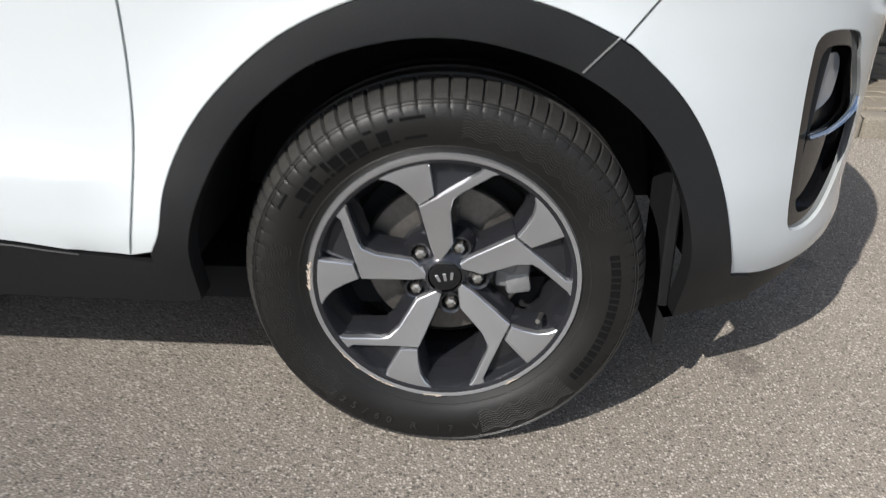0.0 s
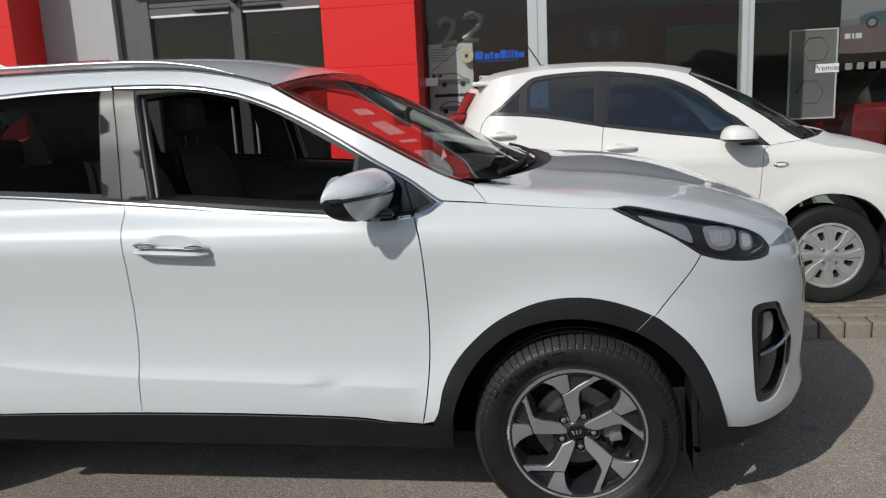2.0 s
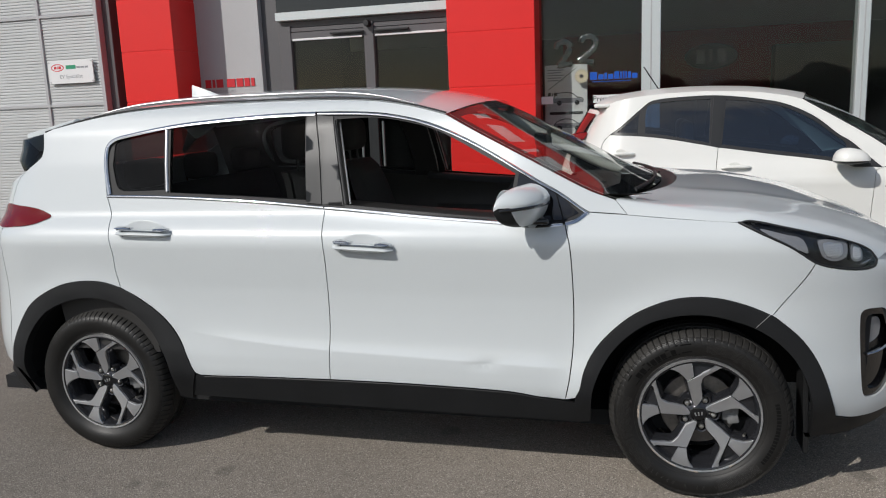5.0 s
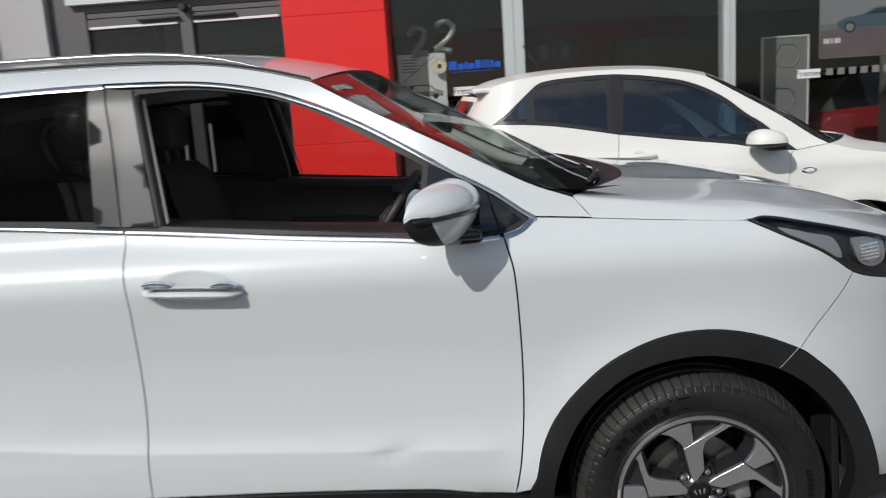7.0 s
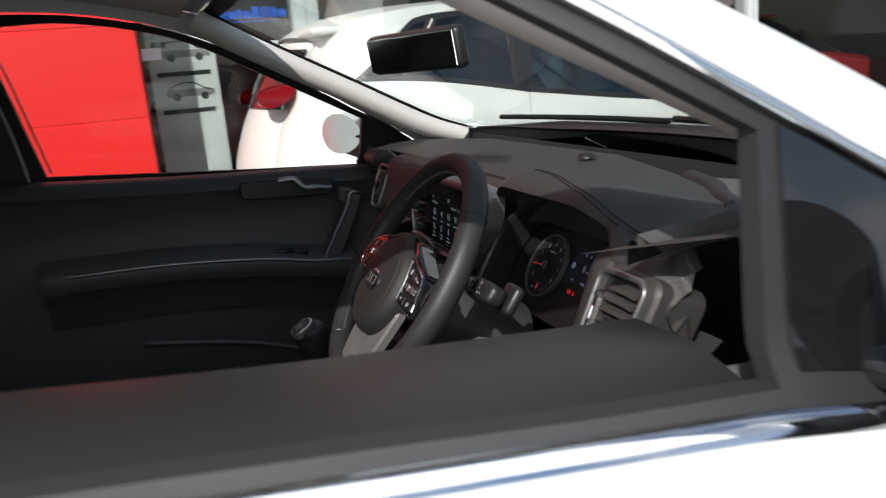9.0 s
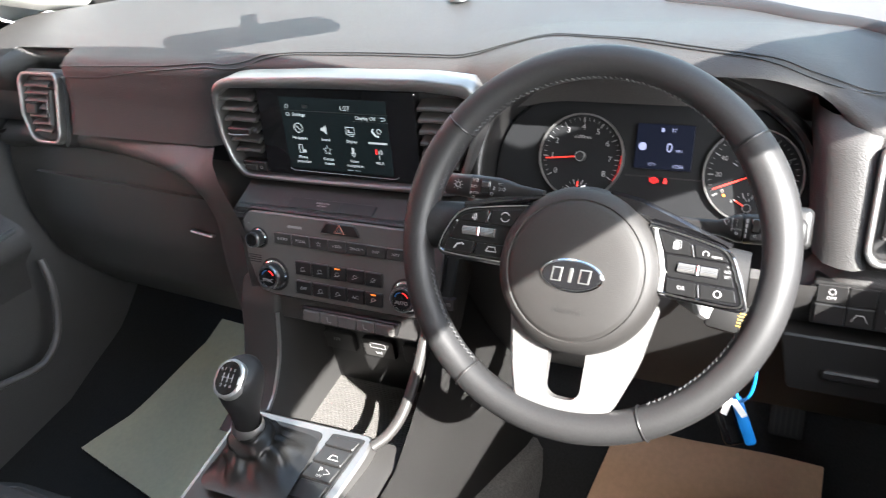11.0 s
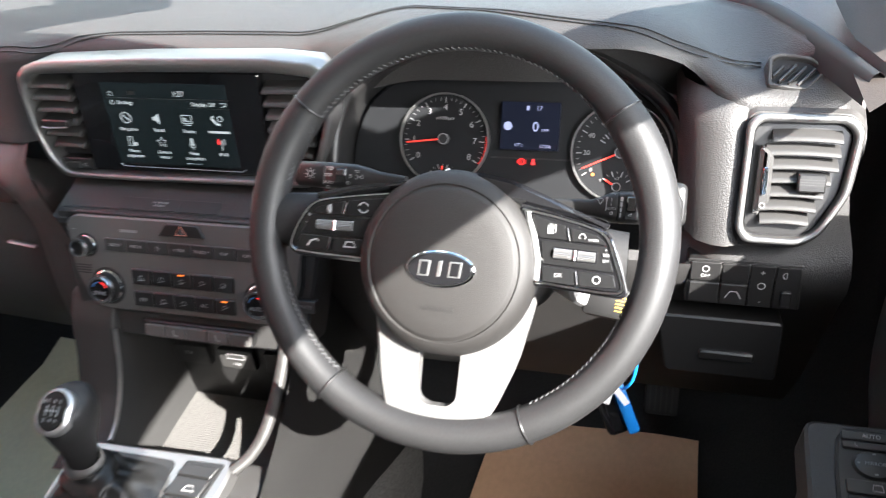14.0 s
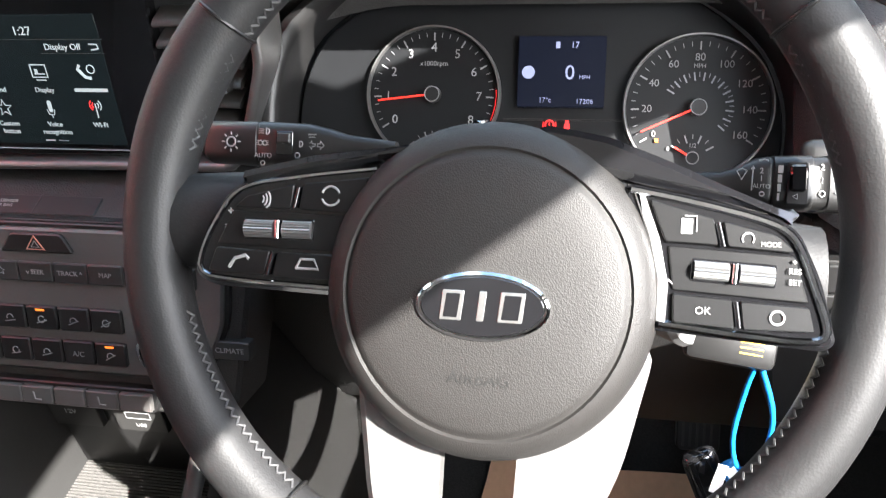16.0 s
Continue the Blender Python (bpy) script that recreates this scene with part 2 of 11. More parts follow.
def filled(outline, step, holes=(), dense_z=None, extra=()):
    """Triangles that fill an outline (with holes) in the plane, with inner points on a grid."""
    from mathutils.geometry import delaunay_2d_cdt
    out = np.asarray(outline)
    lo, hi = out.min(0), out.max(0)
    gx = np.arange(lo[0] + step / 2, hi[0], step)
    gz = np.arange(lo[1] + step / 2, hi[1], dense_z or step)
    grid = np.array([(a, b) for a in gx for b in gz]) if len(gx) and len(gz) else np.zeros((0, 2))
    if len(grid):
        keep = inside(shrink(out, 0.35 * min(step, dense_z or step)), grid)
        for h in holes:
            keep &= ~inside(shrink(h, -0.35 * min(step, dense_z or step)), grid)
        grid = grid[keep]
    if len(extra):
        ex = np.array(extra)
        ex = ex[inside(shrink(out, 0.004), ex)]
        far_off = np.array([np.min(np.abs(ex - q).sum(1)) > 0.004 for q in grid])
        grid = np.concatenate([grid[far_off], ex])
    verts, edges = [tuple(q) for q in out], [(i, (i + 1) % len(out)) for i in range(len(out))]
    for h in holes:
        k = len(verts)
        verts += [tuple(q) for q in h]
        edges += [(k + i, k + (i + 1) % len(h)) for i in range(len(h))]
    loops = [list(range(len(out)))]
    k = len(out)
    for h in holes:
        loops.append(list(range(k, k + len(h))))
        k += len(h)
    verts += [tuple(q) for q in grid]
    v, e, f, ov, oe, of = delaunay_2d_cdt([Vector(q) for q in verts], edges, [], 0, 1e-6)
    v = np.array([(q.x, q.y) for q in v])
    tri = np.array([t for t in f if len(t) == 3])
    mid = v[tri].mean(1)
    keep = inside(out, mid)
    for h in holes:
        keep &= ~inside(h, mid)
    tri = tri[keep]
    back = {}
    for i, src in enumerate(ov):
        for s in src:
            back[s] = i
    loops = [[back[i] for i in lp if i in back] for lp in loops]
    return v, tri, loops


def sheet(name, outline, surf, mat, parent=None, label="", step=0.03, holes=(), rim=0.012, gap=0.0, inward=(0, 1, 0), dense_z=None, extra=()):
    """A curved panel: an outline in the plane, laid on surf(a, b) -> point, with its edge turned inwards by rim."""
    out = shrink(outline, gap) if gap else np.asarray(outline)
    v, tri, loops = filled(out, step, holes, dense_z, extra)
    pts = [surf(a, b) for a, b in v]
    faces = [tuple(int(i) for i in t) for t in tri]
    inw = Vector(inward)
    if rim:
        for lp in loops:
            k = len(pts)
            pts += [Vector(pts[i]) + inw * rim for i in lp]
            n = len(lp)
            faces += [(lp[i], lp[(i + 1) % n], k + (i + 1) % n, k + i) for i in range(n)]
    bm = bmesh.new()
    bv = [bm.verts.new(q) for q in pts]
    for f in faces:
        try:
            bm.faces.new([bv[i] for i in f])
        except ValueError:
            pass
    loose = [q for q in bm.verts if not q.link_faces]
    bmesh.ops.delete(bm, geom=loose, context="VERTS")
    return part(name, bm, mat, parent, label, deg=40)


def grid_faces(nu, nv, flip=False):
    fs = []
    for i in range(nu - 1):
        for j in range(nv - 1):
            q = (i * nv + j, (i + 1) * nv + j, (i + 1) * nv + j + 1, i * nv + j + 1)
            fs.append(q[::-1] if flip else q)
    return fs


def patch(name, fn, nu, nv, mat, parent=None, label="", thick=0.0, deg=40):
    """A sheet of points fn(u, v), u and v from 0 to 1."""
    vs = [fn(i / (nu - 1), j / (nv - 1)) for i in range(nu) for j in range(nv)]
    bm = bmesh.new()
    bv = [bm.verts.new(q) for q in vs]
    for f in grid_faces(nu, nv):
        bm.faces.new([bv[i] for i in f])
    if thick:
        bmesh.ops.recalc_face_normals(bm, faces=bm.faces)
        bmesh.ops.solidify(bm, geom=list(bm.faces), thickness=thick)
    return part(name, bm, mat, parent, label, deg=deg)


def letters(name, body, size, mat, m, parent=None, label="", depth=0.0006, align="CENTER", stretch=1.0):
    """Writing in Blender's own font as a mesh: x to the right, y up, z out of the face of the pose m."""
    cu = bpy.data.curves.new(name, "FONT")
    cu.body, cu.size, cu.align_x, cu.align_y, cu.extrude = body, size, align, "CENTER", depth
    cu.resolution_u = 3
    tmp = bpy.data.objects.new(name, cu)
    scene.collection.objects.link(tmp)
    dg = bpy.context.evaluated_depsgraph_get()
    me = bpy.data.meshes.new_from_object(tmp.evaluated_get(dg))
    bpy.data.objects.remove(tmp)
    me.materials.clear()
    me.materials.append(mat)
    me.transform(m @ Matrix.Diagonal((stretch, 1, 1, 1)))
    me.name = name
    return put(name, me, parent, label)


def frame_of(origin, xdir, zdir):
    """A pose with its x along xdir and its z (outwards) along zdir."""
    z = Vector(zdir).normalized()
    x = Vector(xdir)
    x = (x - z * x.dot(z)).normalized()
    y = z.cross(x)
    m = Matrix((x, y, z)).transposed().to_4x4()
    m.translation = Vector(origin)
    return m
# ---- body surface: depth of the near flank behind the outer plane, over length and height ----
def lerp_table(table, v):
    if v <= table[0][0]:
        return table[0][1]
    for (a, p), (b, q) in zip(table, table[1:]):
        if v <= b:
            k = (v - a) / (b - a)
            return p + (q - p) * k
    return table[-1][1]


def soft_table(table, v, w=0.012):
    return 0.25 * lerp_table(table, v - w) + 0.5 * lerp_table(table, v) + 0.25 * lerp_table(table, v + w)


FLANK = [(0.15, 0.075), (0.30, 0.022), (0.39, -0.006), (0.44, -0.013), (0.50, -0.011), (0.55, -0.004), (0.59, 0.001), (0.64, 0.003), (0.72, 0.004),
         (0.80, 0.001), (0.92, -0.013), (1.00, -0.022), (1.05, -0.014), (1.09, 0.012), (1.13, 0.052), (1.35, 0.110),
         (1.50, 0.158), (1.58, 0.205), (1.63, 0.280)]
NOSE = [(0.15, 0.66), (0.27, 0.76), (0.36, 0.81), (0.44, 0.79), (0.60, 0.80), (0.76, 0.80), (0.90, 0.76), (1.00, 0.68), (1.10, 0.55), (1.6, 0.5)]
TAIL = [(0.15, 0.55), (0.35, 0.62), (0.60, 0.65), (0.80, 0.62), (1.05, 0.56), (1.25, 0.48), (1.45, 0.40), (1.60, 0.45)]
MID = 0.93            # half the car's width
HUB_F, HUB_R, HUB_Z = 0.0, -2.67, 0.342


def crease_z(x):
    return float(np.interp(x, [-2.25, -2.10, -1.90, -1.70, -1.48, -1.21, -0.98, -0.51], [0.628, 0.606, 0.584, 0.567, 0.554, 0.546, 0.538, 0.522]))


def flank_y(x, z):
    """Depth of the body side at length x and height z."""
    tilt = 0.018 * min(1.0, max(0.0, (-x - 0.5) / 2.0))      # the creases climb towards the tail
    d = soft_table(FLANK, z - tilt if 0.5 < z < 1.0 else z)
    for hx in (HUB_F, HUB_R):
        r = math.hypot(x - hx, z - HUB_Z)
        if z > 0.3:
            d -= 0.020 * math.exp(-((r - 0.43) / 0.085) ** 2) * (1 if z > 0.42 else (z - 0.3) / 0.12)
    # small dent low on the driver's door
    d += 0.007 * math.exp(-((x + 0.83) / 0.06) ** 2 - ((z - 0.525 - 0.12 * (x + 0.83)) / 0.018) ** 2)
    # sharp crease along the foot of both doors, with a hollow above it
    if -2.25 < x < -0.48 and 0.40 < z < 0.85:
        dz = z - crease_z(x)
        ends = min(1.0, max(0.0, (-0.49 - x) / 0.10), max(0.0, (x + 2.22) / 0.25))
        d -= 0.0105 * ends * (math.exp(-dz / 0.045) if dz > 0 else math.exp(dz / 0.10))
    nose, tail = soft_table(NOSE, z, 0.03), soft_table(TAIL, z, 0.03)
    if x > 0.10:
        k = min(0.9999, (x - 0.10) / nose)
        d += (MID - d) * (1 - (1 - k ** 2.5) ** 0.4)
    if x < -2.90:
        k = min(0.9999, (-2.90 - x) / tail)
        d += (MID - d) * (1 - (1 - k ** 2.6) ** (1 / 2.6))
    return d
# ---- ground, kerb, paving ----
ASPHALT = material("asphalt", (0.210, 0.184, 0.155), 0.88, vary=0.55, noise_scale=230, blotch=0.12, blotch_scale=1.1, bump=0.9, bump_scale=260, voronoi=True)


def chippings(mat, scale, lo, hi, tint, amount):
    """Pale or dark stones of one size, scattered into a base colour."""
    n, l = mat.node_tree.nodes, mat.node_tree.links
    b = n["Principled BSDF"]
    src = b.inputs["Base Color"].links[0].from_socket
    tc = n.new("ShaderNodeTexCoord")
    v = n.new("ShaderNodeTexVoronoi")
    v.inputs["Scale"].default_value = scale
    l.new(tc.outputs["Object"], v.inputs["Vector"])
    r = n.new("ShaderNodeMapRange")
    r.inputs["From Min"].default_value, r.inputs["From Max"].default_value = lo, hi
    r.inputs["To Max"].default_value = amount
    sep = n.new("ShaderNodeSeparateColor")
    l.new(v.outputs["Color"], sep.inputs["Color"])
    l.new(sep.outputs["Red"], r.inputs["Value"])
    d = n.new("ShaderNodeMapRange")
    d.inputs["From Min"].default_value, d.inputs["From Max"].default_value = 0.55, 0.35
    l.new(v.outputs["Distance"], d.inputs["Value"])
    mul = n.new("ShaderNodeMath")
    mul.operation = "MULTIPLY"
    l.new(r.outputs["Result"], mul.inputs[0])
    l.new(d.outputs["Result"], mul.inputs[1])
    mx = n.new("ShaderNodeMix")
    mx.data_type = "RGBA"
    l.new(mul.outputs[0], mx.inputs["Factor"])
    l.new(src, mx.inputs["A"])
    mx.inputs["B"].default_value = (*tint, 1)
    l.new(mx.outputs["Result"], b.inputs["Base Color"])


ASPHALT.node_tree.nodes["Principled BSDF"].inputs["Diffuse Roughness"].default_value = 1.0
chippings(ASPHALT, 170, 0.62, 0.80, (0.46, 0.42, 0.37), 0.85)
chippings(ASPHALT, 120, 0.70, 0.85, (0.06, 0.055, 0.05), 0.7)
chippings(ASPHALT, 9, 0.965, 0.975, (0.05, 0.045, 0.04), 0.35)
CONCRETE = material("kerb_concrete", (0.25, 0.220, 0.175), 0.85, vary=0.25, noise_scale=160, blotch=0.15, blotch_scale=4, bump=0.4, bump_scale=400)
BLOCK = material("paving_block", (0.25, 0.215, 0.165), 0.85, vary=0.25, noise_scale=180, blotch=0.2, blotch_scale=5, bump=0.4, bump_scale=400)
SAND = material("joint_sand", (0.045, 0.040, 0.032), 0.95, vary=0.2)
RED = material("red_cladding", (0.78, 0.020, 0.018), 0.36, vary=0.01, noise_scale=200, blotch=0.02, blotch_scale=2)
GREY = material("grey_cladding", (0.46, 0.46, 0.47), 0.5, vary=0.03, noise_scale=120, blotch=0.04, blotch_scale=1.5)
RIBBED = material("light_grey_sheet", (0.56, 0.57, 0.57), 0.45, vary=0.02, noise_scale=120, blotch=0.04, blotch_scale=1.2)
ALU = material("aluminium", (0.62, 0.66, 0.66), 0.38, metal=0.3, vary=0.03)
DARK_ALU = material("dark_grey_frame", (0.115, 0.11, 0.115), 0.45, vary=0.03)
WHITE = material("white_board", (0.80, 0.80, 0.80), 0.5)
INK = material("black_ink", (0.02, 0.02, 0.022), 0.6)
GREY_INK = material("grey_ink", (0.28, 0.28, 0.30), 0.6)
RED_INK = material("red_ink", (0.60, 0.02, 0.03), 0.5)
BLUE_INK = material("blue_letters", (0.01, 0.09, 0.50), 0.4)
YELLOW = material("yellow_ink", (0.75, 0.45, 0.04), 0.5)
GREEN_INK = material("green_ink", (0.03, 0.30, 0.16), 0.5)
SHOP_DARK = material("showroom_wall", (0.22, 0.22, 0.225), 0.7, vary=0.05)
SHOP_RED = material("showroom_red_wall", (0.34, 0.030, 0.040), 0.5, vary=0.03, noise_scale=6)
SHOP_FLOOR = material("showroom_floor", (0.50, 0.49, 0.47), 0.25, vary=0.05)

KERB_Y = 2.05
GLASS_Y = 5.10

bm = bmesh.new()
vs = [bm.verts.new(q) for q in ((-600, -600, 0), (600, -600, 0), (600, 600, 0), (-600, 600, 0))]
bm.faces.new(vs)
ground = tagged(part("ground", bm, ASPHALT), "worn grey-brown asphalt forecourt with fine pale chippings", "ground", kind="structure")

bm = bmesh.new()
box(bm, (-9.0, KERB_Y + 0.02, -0.02), (9.0, GLASS_Y + 0.1, 0.085))
pavement = tagged(part("pavement", bm, SAND, deg=20), "block-paved apron in front of the showroom", "pavement", kind="structure")
# kerb of small rounded blocks
bm = bmesh.new()
box(bm, (-0.0700, -0.065, -0.05), (0.0700, 0.065, 0.100), 0.022, 3)
me_src = part("kerb_stone", bm, CONCRETE, pavement, deg=60)
me_src.location = (0.5, KERB_Y + 0.065, 0)
for i in range(-62, 63):
    if i != 0:
        o = put("kerb_stone", me_src.data, pavement)
        o.location = (0.5 + i * 0.145, KERB_Y + 0.065 + random.uniform(-0.003, 0.003), random.uniform(-0.005, 0.003))
# paving blocks, herringbone-free running rows
bm = bmesh.new()
box(bm, (-0.0985, -0.0485, -0.04), (0.0985, 0.0485, 0.0), 0.005, 1)
blk = bpy.data.meshes.new("paving_block")
bm.to_mesh(blk)
bm.free()
blk.materials.append(BLOCK)
count = 0
for r in range(13):
    for c in range(24):
        if count >= 290:
            break
        x, y = 0.70 + c * 0.2 + (0.1 if r % 2 else 0), KERB_Y + 0.185 + r * 0.1
        o = put("paving_block", blk, pavement)
        o.location = (x, y, 0.098 + random.uniform(-0.003, 0.003))
        count += 1
rest = bmesh.new()
for r in range(30):
    for c in range(90):
        x, y = -8.9 + c * 0.2 + (0.1 if r % 2 else 0), KERB_Y + 0.185 + r * 0.1
        if r < 13 and 0.65 < x < 5.55 or y > GLASS_Y - 0.1:
            continue
        box(rest, (x - 0.0985, y - 0.0485, 0.05), (x + 0.0985, y + 0.0485, 0.098 + random.uniform(-0.003, 0.003)))
o = tagged(part("paving_block_field", rest, BLOCK, pavement, smooth=False), kind="stuff")

# distant wood across the yard, seen in the panes
LEAF = material("dark_foliage", (0.035, 0.050, 0.022), 0.8, vary=0.4, noise_scale=3, blotch=0.4, blotch_scale=0.3)
rnd = random.Random(5)
tuft = bmesh.new()
bmesh.ops.create_icosphere(tuft, subdivisions=1, radius=1.0)
TUFT_V, TUFT_F = [v.co.copy() for v in tuft.verts], [[v.index for v in f.verts] for f in tuft.faces]
tuft.free()
wood_v, wood_f = [], []
for k in range(3200):
    x = -60 + 130 * rnd.random()
    y = -62 - 8 * rnd.random()
    top = 2.6 + 0.7 * math.sin(x * 0.13) + 0.6 * math.sin(x * 0.31 + 2) + 0.5 * math.sin(x * 0.9)
    c, r, a = Vector((x, y, rnd.random() ** 0.6 * top)), 0.35 + 0.55 * rnd.random(), rnd.random() * 6
    n0 = len(wood_v)
    for v in TUFT_V:
        q = c + Vector((v.x * math.cos(a) - v.y * math.sin(a), v.x * math.sin(a) + v.y * math.cos(a), 0.8 * v.z)) * r * rnd.uniform(0.7, 1.25)
        wood_v.append((q.x, q.y, max(-0.2, q.z)))
    wood_f += [[n0 + i for i in f] for f in TUFT_F]
tagged(put("far_wood", mesh_of("far_wood", wood_v, wood_f, LEAF, False)), "dark far wood across the yard", "trees", kind="stuff")

# ---- showroom front ----
front = thing("showroom", "showroom front with red pillars, glazed doors and large panes", "building", kind="structure")


def wallbox(name, lo, hi, mat, label="", bevel=0.004):
    return boxed(name, lo, hi, mat, front, label, bevel, 1)


# grey ribbed cladding on the far side, with panel joints
wallbox("wall", (-14.0, 4.92, 0.1), (-6.22, 5.25, 6.0), RIBBED, "light grey ribbed metal cladding")
ribs = bmesh.new()
for k in range(96):
    z = 0.15 + k * 0.034
    box(ribs, (-9.5, 4.914, z), (-6.24, 4.921, z + 0.022), 0.003, 1)
tagged(part("cladding_rib_field", ribs, RIBBED, front, smooth=False), label="fine ribs pressed into the cladding", kind="stuff")
for xj in (-7.02, -8.0):
    wallbox("joint", (xj - 0.02, 4.895, 0.1), (xj + 0.02, 4.925, 4.0), GREY)
for zj in (1.765, 2.78):
    wallbox("joint", (-9.5, 4.897, zj - 0.018), (-6.24, 4.923, zj + 0.018), GREY)
wallbox("corner_post", (-6.24, 4.86, 0.1), (-6.19, 5.25, 6.0), GREY)
wallbox("corner_gap", (-6.19, 4.95, 0.1), (-6.09, 5.25, 6.0), DARK_ALU)
# set-back strip beside the pillar, coloured black in place of its deep shade
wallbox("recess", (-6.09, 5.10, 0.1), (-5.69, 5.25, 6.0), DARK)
# red pillars: stacked panels with dark joints
for x0, x1, y0 in ((-5.70, -5.05, 4.55), (-2.09, -1.22, 4.72)):
    wallbox("pillar_core", (x0 + 0.004, y0 + 0.004, 0.1), (x1 - 0.004, 5.3, 6.0), RED)
    for z0, z1 in ((0.12, 0.66), (0.67, 1.20), (1.21, 1.745), (1.757, 2.28), (2.29, 2.82), (2.83, 3.4), (3.41, 5.9)):
        boxed("pillar_panel", (x0, y0, z0), (x1, 5.29, z1), RED, front, "glossy red cladding panel", 0.004, 1)
# grey panel beside the doors
wallbox("panel", (-5.06, 5.02, 0.1), (-4.28, 5.2, 6.0), GREY, "plain grey cladding panel")
wallbox("panel", (-4.28, 5.10, 0.1), (-4.06, 5.2, 6.0), DARK_ALU)
for x0, w_ in ((-4.99, 0.07), (-4.90, 0.03), (-4.85, 0.08), (-4.72, 0.10), (-4.60, 0.08), (-4.50, 0.06), (-4.42, 0.04)):
    boxed("sign_block", (x0, 5.010, 1.885), (x0 + w_, 5.019, 1.975), RED_INK, front, "red sign as plain blocks")
# entrance doors
wallbox("door_header", (-4.06, 4.98, 2.55), (-2.09, 5.2, 2.64), ALU)
wallbox("door_soffit", (-4.06, 5.055, 2.435), (-2.09, 5.2, 2.48), DARK_ALU)
wallbox("door_head", (-4.06, 5.065, 2.485), (-2.09, 5.2, 2.55), DARK_ALU)
wallbox("transom_top", (-4.06, 5.02, 2.64), (-2.09, 5.2, 6.0), GLOSS)
for xa, xb in ((-4.06, -3.92), (-3.08, -2.97), (-2.17, -2.09)):
    wallbox("door_stile", (xa, 5.04, 0.1), (xb, 5.16, 2.5), DARK_ALU)
for xa, xb in ((-3.92, -3.08), (-2.97, -2.17)):
    wallbox("door_rail", (xa, 5.05, 2.345), (xb, 5.15, 2.43), DARK_ALU)
    wallbox("door_rail", (xa, 5.05, 0.1), (xb, 5.15, 0.3), DARK_ALU)
    wallbox("rail_strip", (xa + 0.02, 5.035, 2.338), (xb - 0.02, 5.052, 2.362), WHITE)
    o = boxed("door_pane", (xa, 5.09, 0.3), (xb, 5.098, 2.345), GLASS_SHOP, front, "door glass")
    o.visible_shadow = False
for s in (-1, 1):
    tube("door_handle", [(-3.02 + s * 0.12, 5.0, 0.75), (-3.02 + s * 0.12, 5.0, 1.45)], 0.014, ALU, front)
lathe("door_sensor", [(0, 0.04), (0.030, 0.036), (0.036, 0), (0.036, -0.06)], INK, front, seg=16, m=Matrix.Translation((-3.02, 4.99, 2.47)) @ Matrix.Rotation(radians(90), 4, "X"))
for xa in (-3.45, -2.95):
    boxed("door_closer", (xa, 5.0, 2.385), (xa + 0.38, 5.04, 2.405), INK, front, bevel=0.004)
# big panes and mullions
for xa, xb in ((-1.22, -0.22), (-0.04, 1.70), (1.80, 3.55), (3.65, 5.6)):
    o = boxed("pane", (xa, GLASS_Y, 0.12), (xb, GLASS_Y + 0.01, 3.2), GLASS_SHOP, front, "large showroom pane")
    o.visible_shadow = False
for xa, xb in ((-0.22, -0.04), (1.70, 1.80), (3.55, 3.65), (5.6, 5.8)):
    wallbox("mullion", (xa, GLASS_Y - 0.05, 0.1), (xb, GLASS_Y + 0.12, 3.2), ALU, "pale aluminium mullion", 0.006)
    wallbox("mullion_groove", ((xa + xb) / 2 - 0.006, GLASS_Y - 0.054, 0.1), ((xa + xb) / 2 + 0.006, GLASS_Y - 0.048, 3.2), GREY)
wallbox("sill_rail", (-1.22, GLASS_Y - 0.04, 0.08), (5.8, GLASS_Y + 0.1, 0.2), ALU)
wallbox("fascia_rail", (-1.22, GLASS_Y - 0.07, 3.2), (9, GLASS_Y + 0.3, 3.27), ALU)
wallbox("fascia", (-1.22, GLASS_Y - 0.1, 3.27), (0.60, GLASS_Y + 0.3, 5.2), RED, "glossy red fascia over the doors")
wallbox("fascia", (0.60, GLASS_Y - 0.09, 3.27), (9, GLASS_Y + 0.3, 5.2), GREY, "grey fascia over the panes")
for x0, w_ in ((-0.72, 0.10), (-0.50, 0.28), (-0.08, 0.06), (0.12, 0.30)):
    boxed("fascia_sign_block", (x0, GLASS_Y - 0.13, 3.62), (x0 + w_, GLASS_Y - 0.099, 4.02), WHITE, front, "white sign as plain blocks")
wallbox("end_wall", (5.8, GLASS_Y - 0.1, 0.1), (9, GLASS_Y + 0.3, 3.2), GREY)
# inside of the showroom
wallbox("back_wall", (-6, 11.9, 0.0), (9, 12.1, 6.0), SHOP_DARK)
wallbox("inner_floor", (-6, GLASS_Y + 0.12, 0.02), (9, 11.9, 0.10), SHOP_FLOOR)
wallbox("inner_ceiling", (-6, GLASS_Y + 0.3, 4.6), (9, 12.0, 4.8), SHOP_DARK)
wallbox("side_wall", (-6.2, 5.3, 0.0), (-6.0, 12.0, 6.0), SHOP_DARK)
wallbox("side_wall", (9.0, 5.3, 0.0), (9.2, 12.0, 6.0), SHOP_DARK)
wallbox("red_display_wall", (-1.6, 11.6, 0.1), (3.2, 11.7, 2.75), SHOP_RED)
lathe("wall_sign", [(0.0, 0.02), (0.40, 0.02), (0.44, 0.0)], GREY_INK, front, "oval sign on the red wall", seg=32,
      m=Matrix.Translation((0.96, 11.56, 2.28)) @ Matrix.Rotation(radians(90), 4, "X") @ Matrix.Diagonal((1, 0.5, 1, 1)))
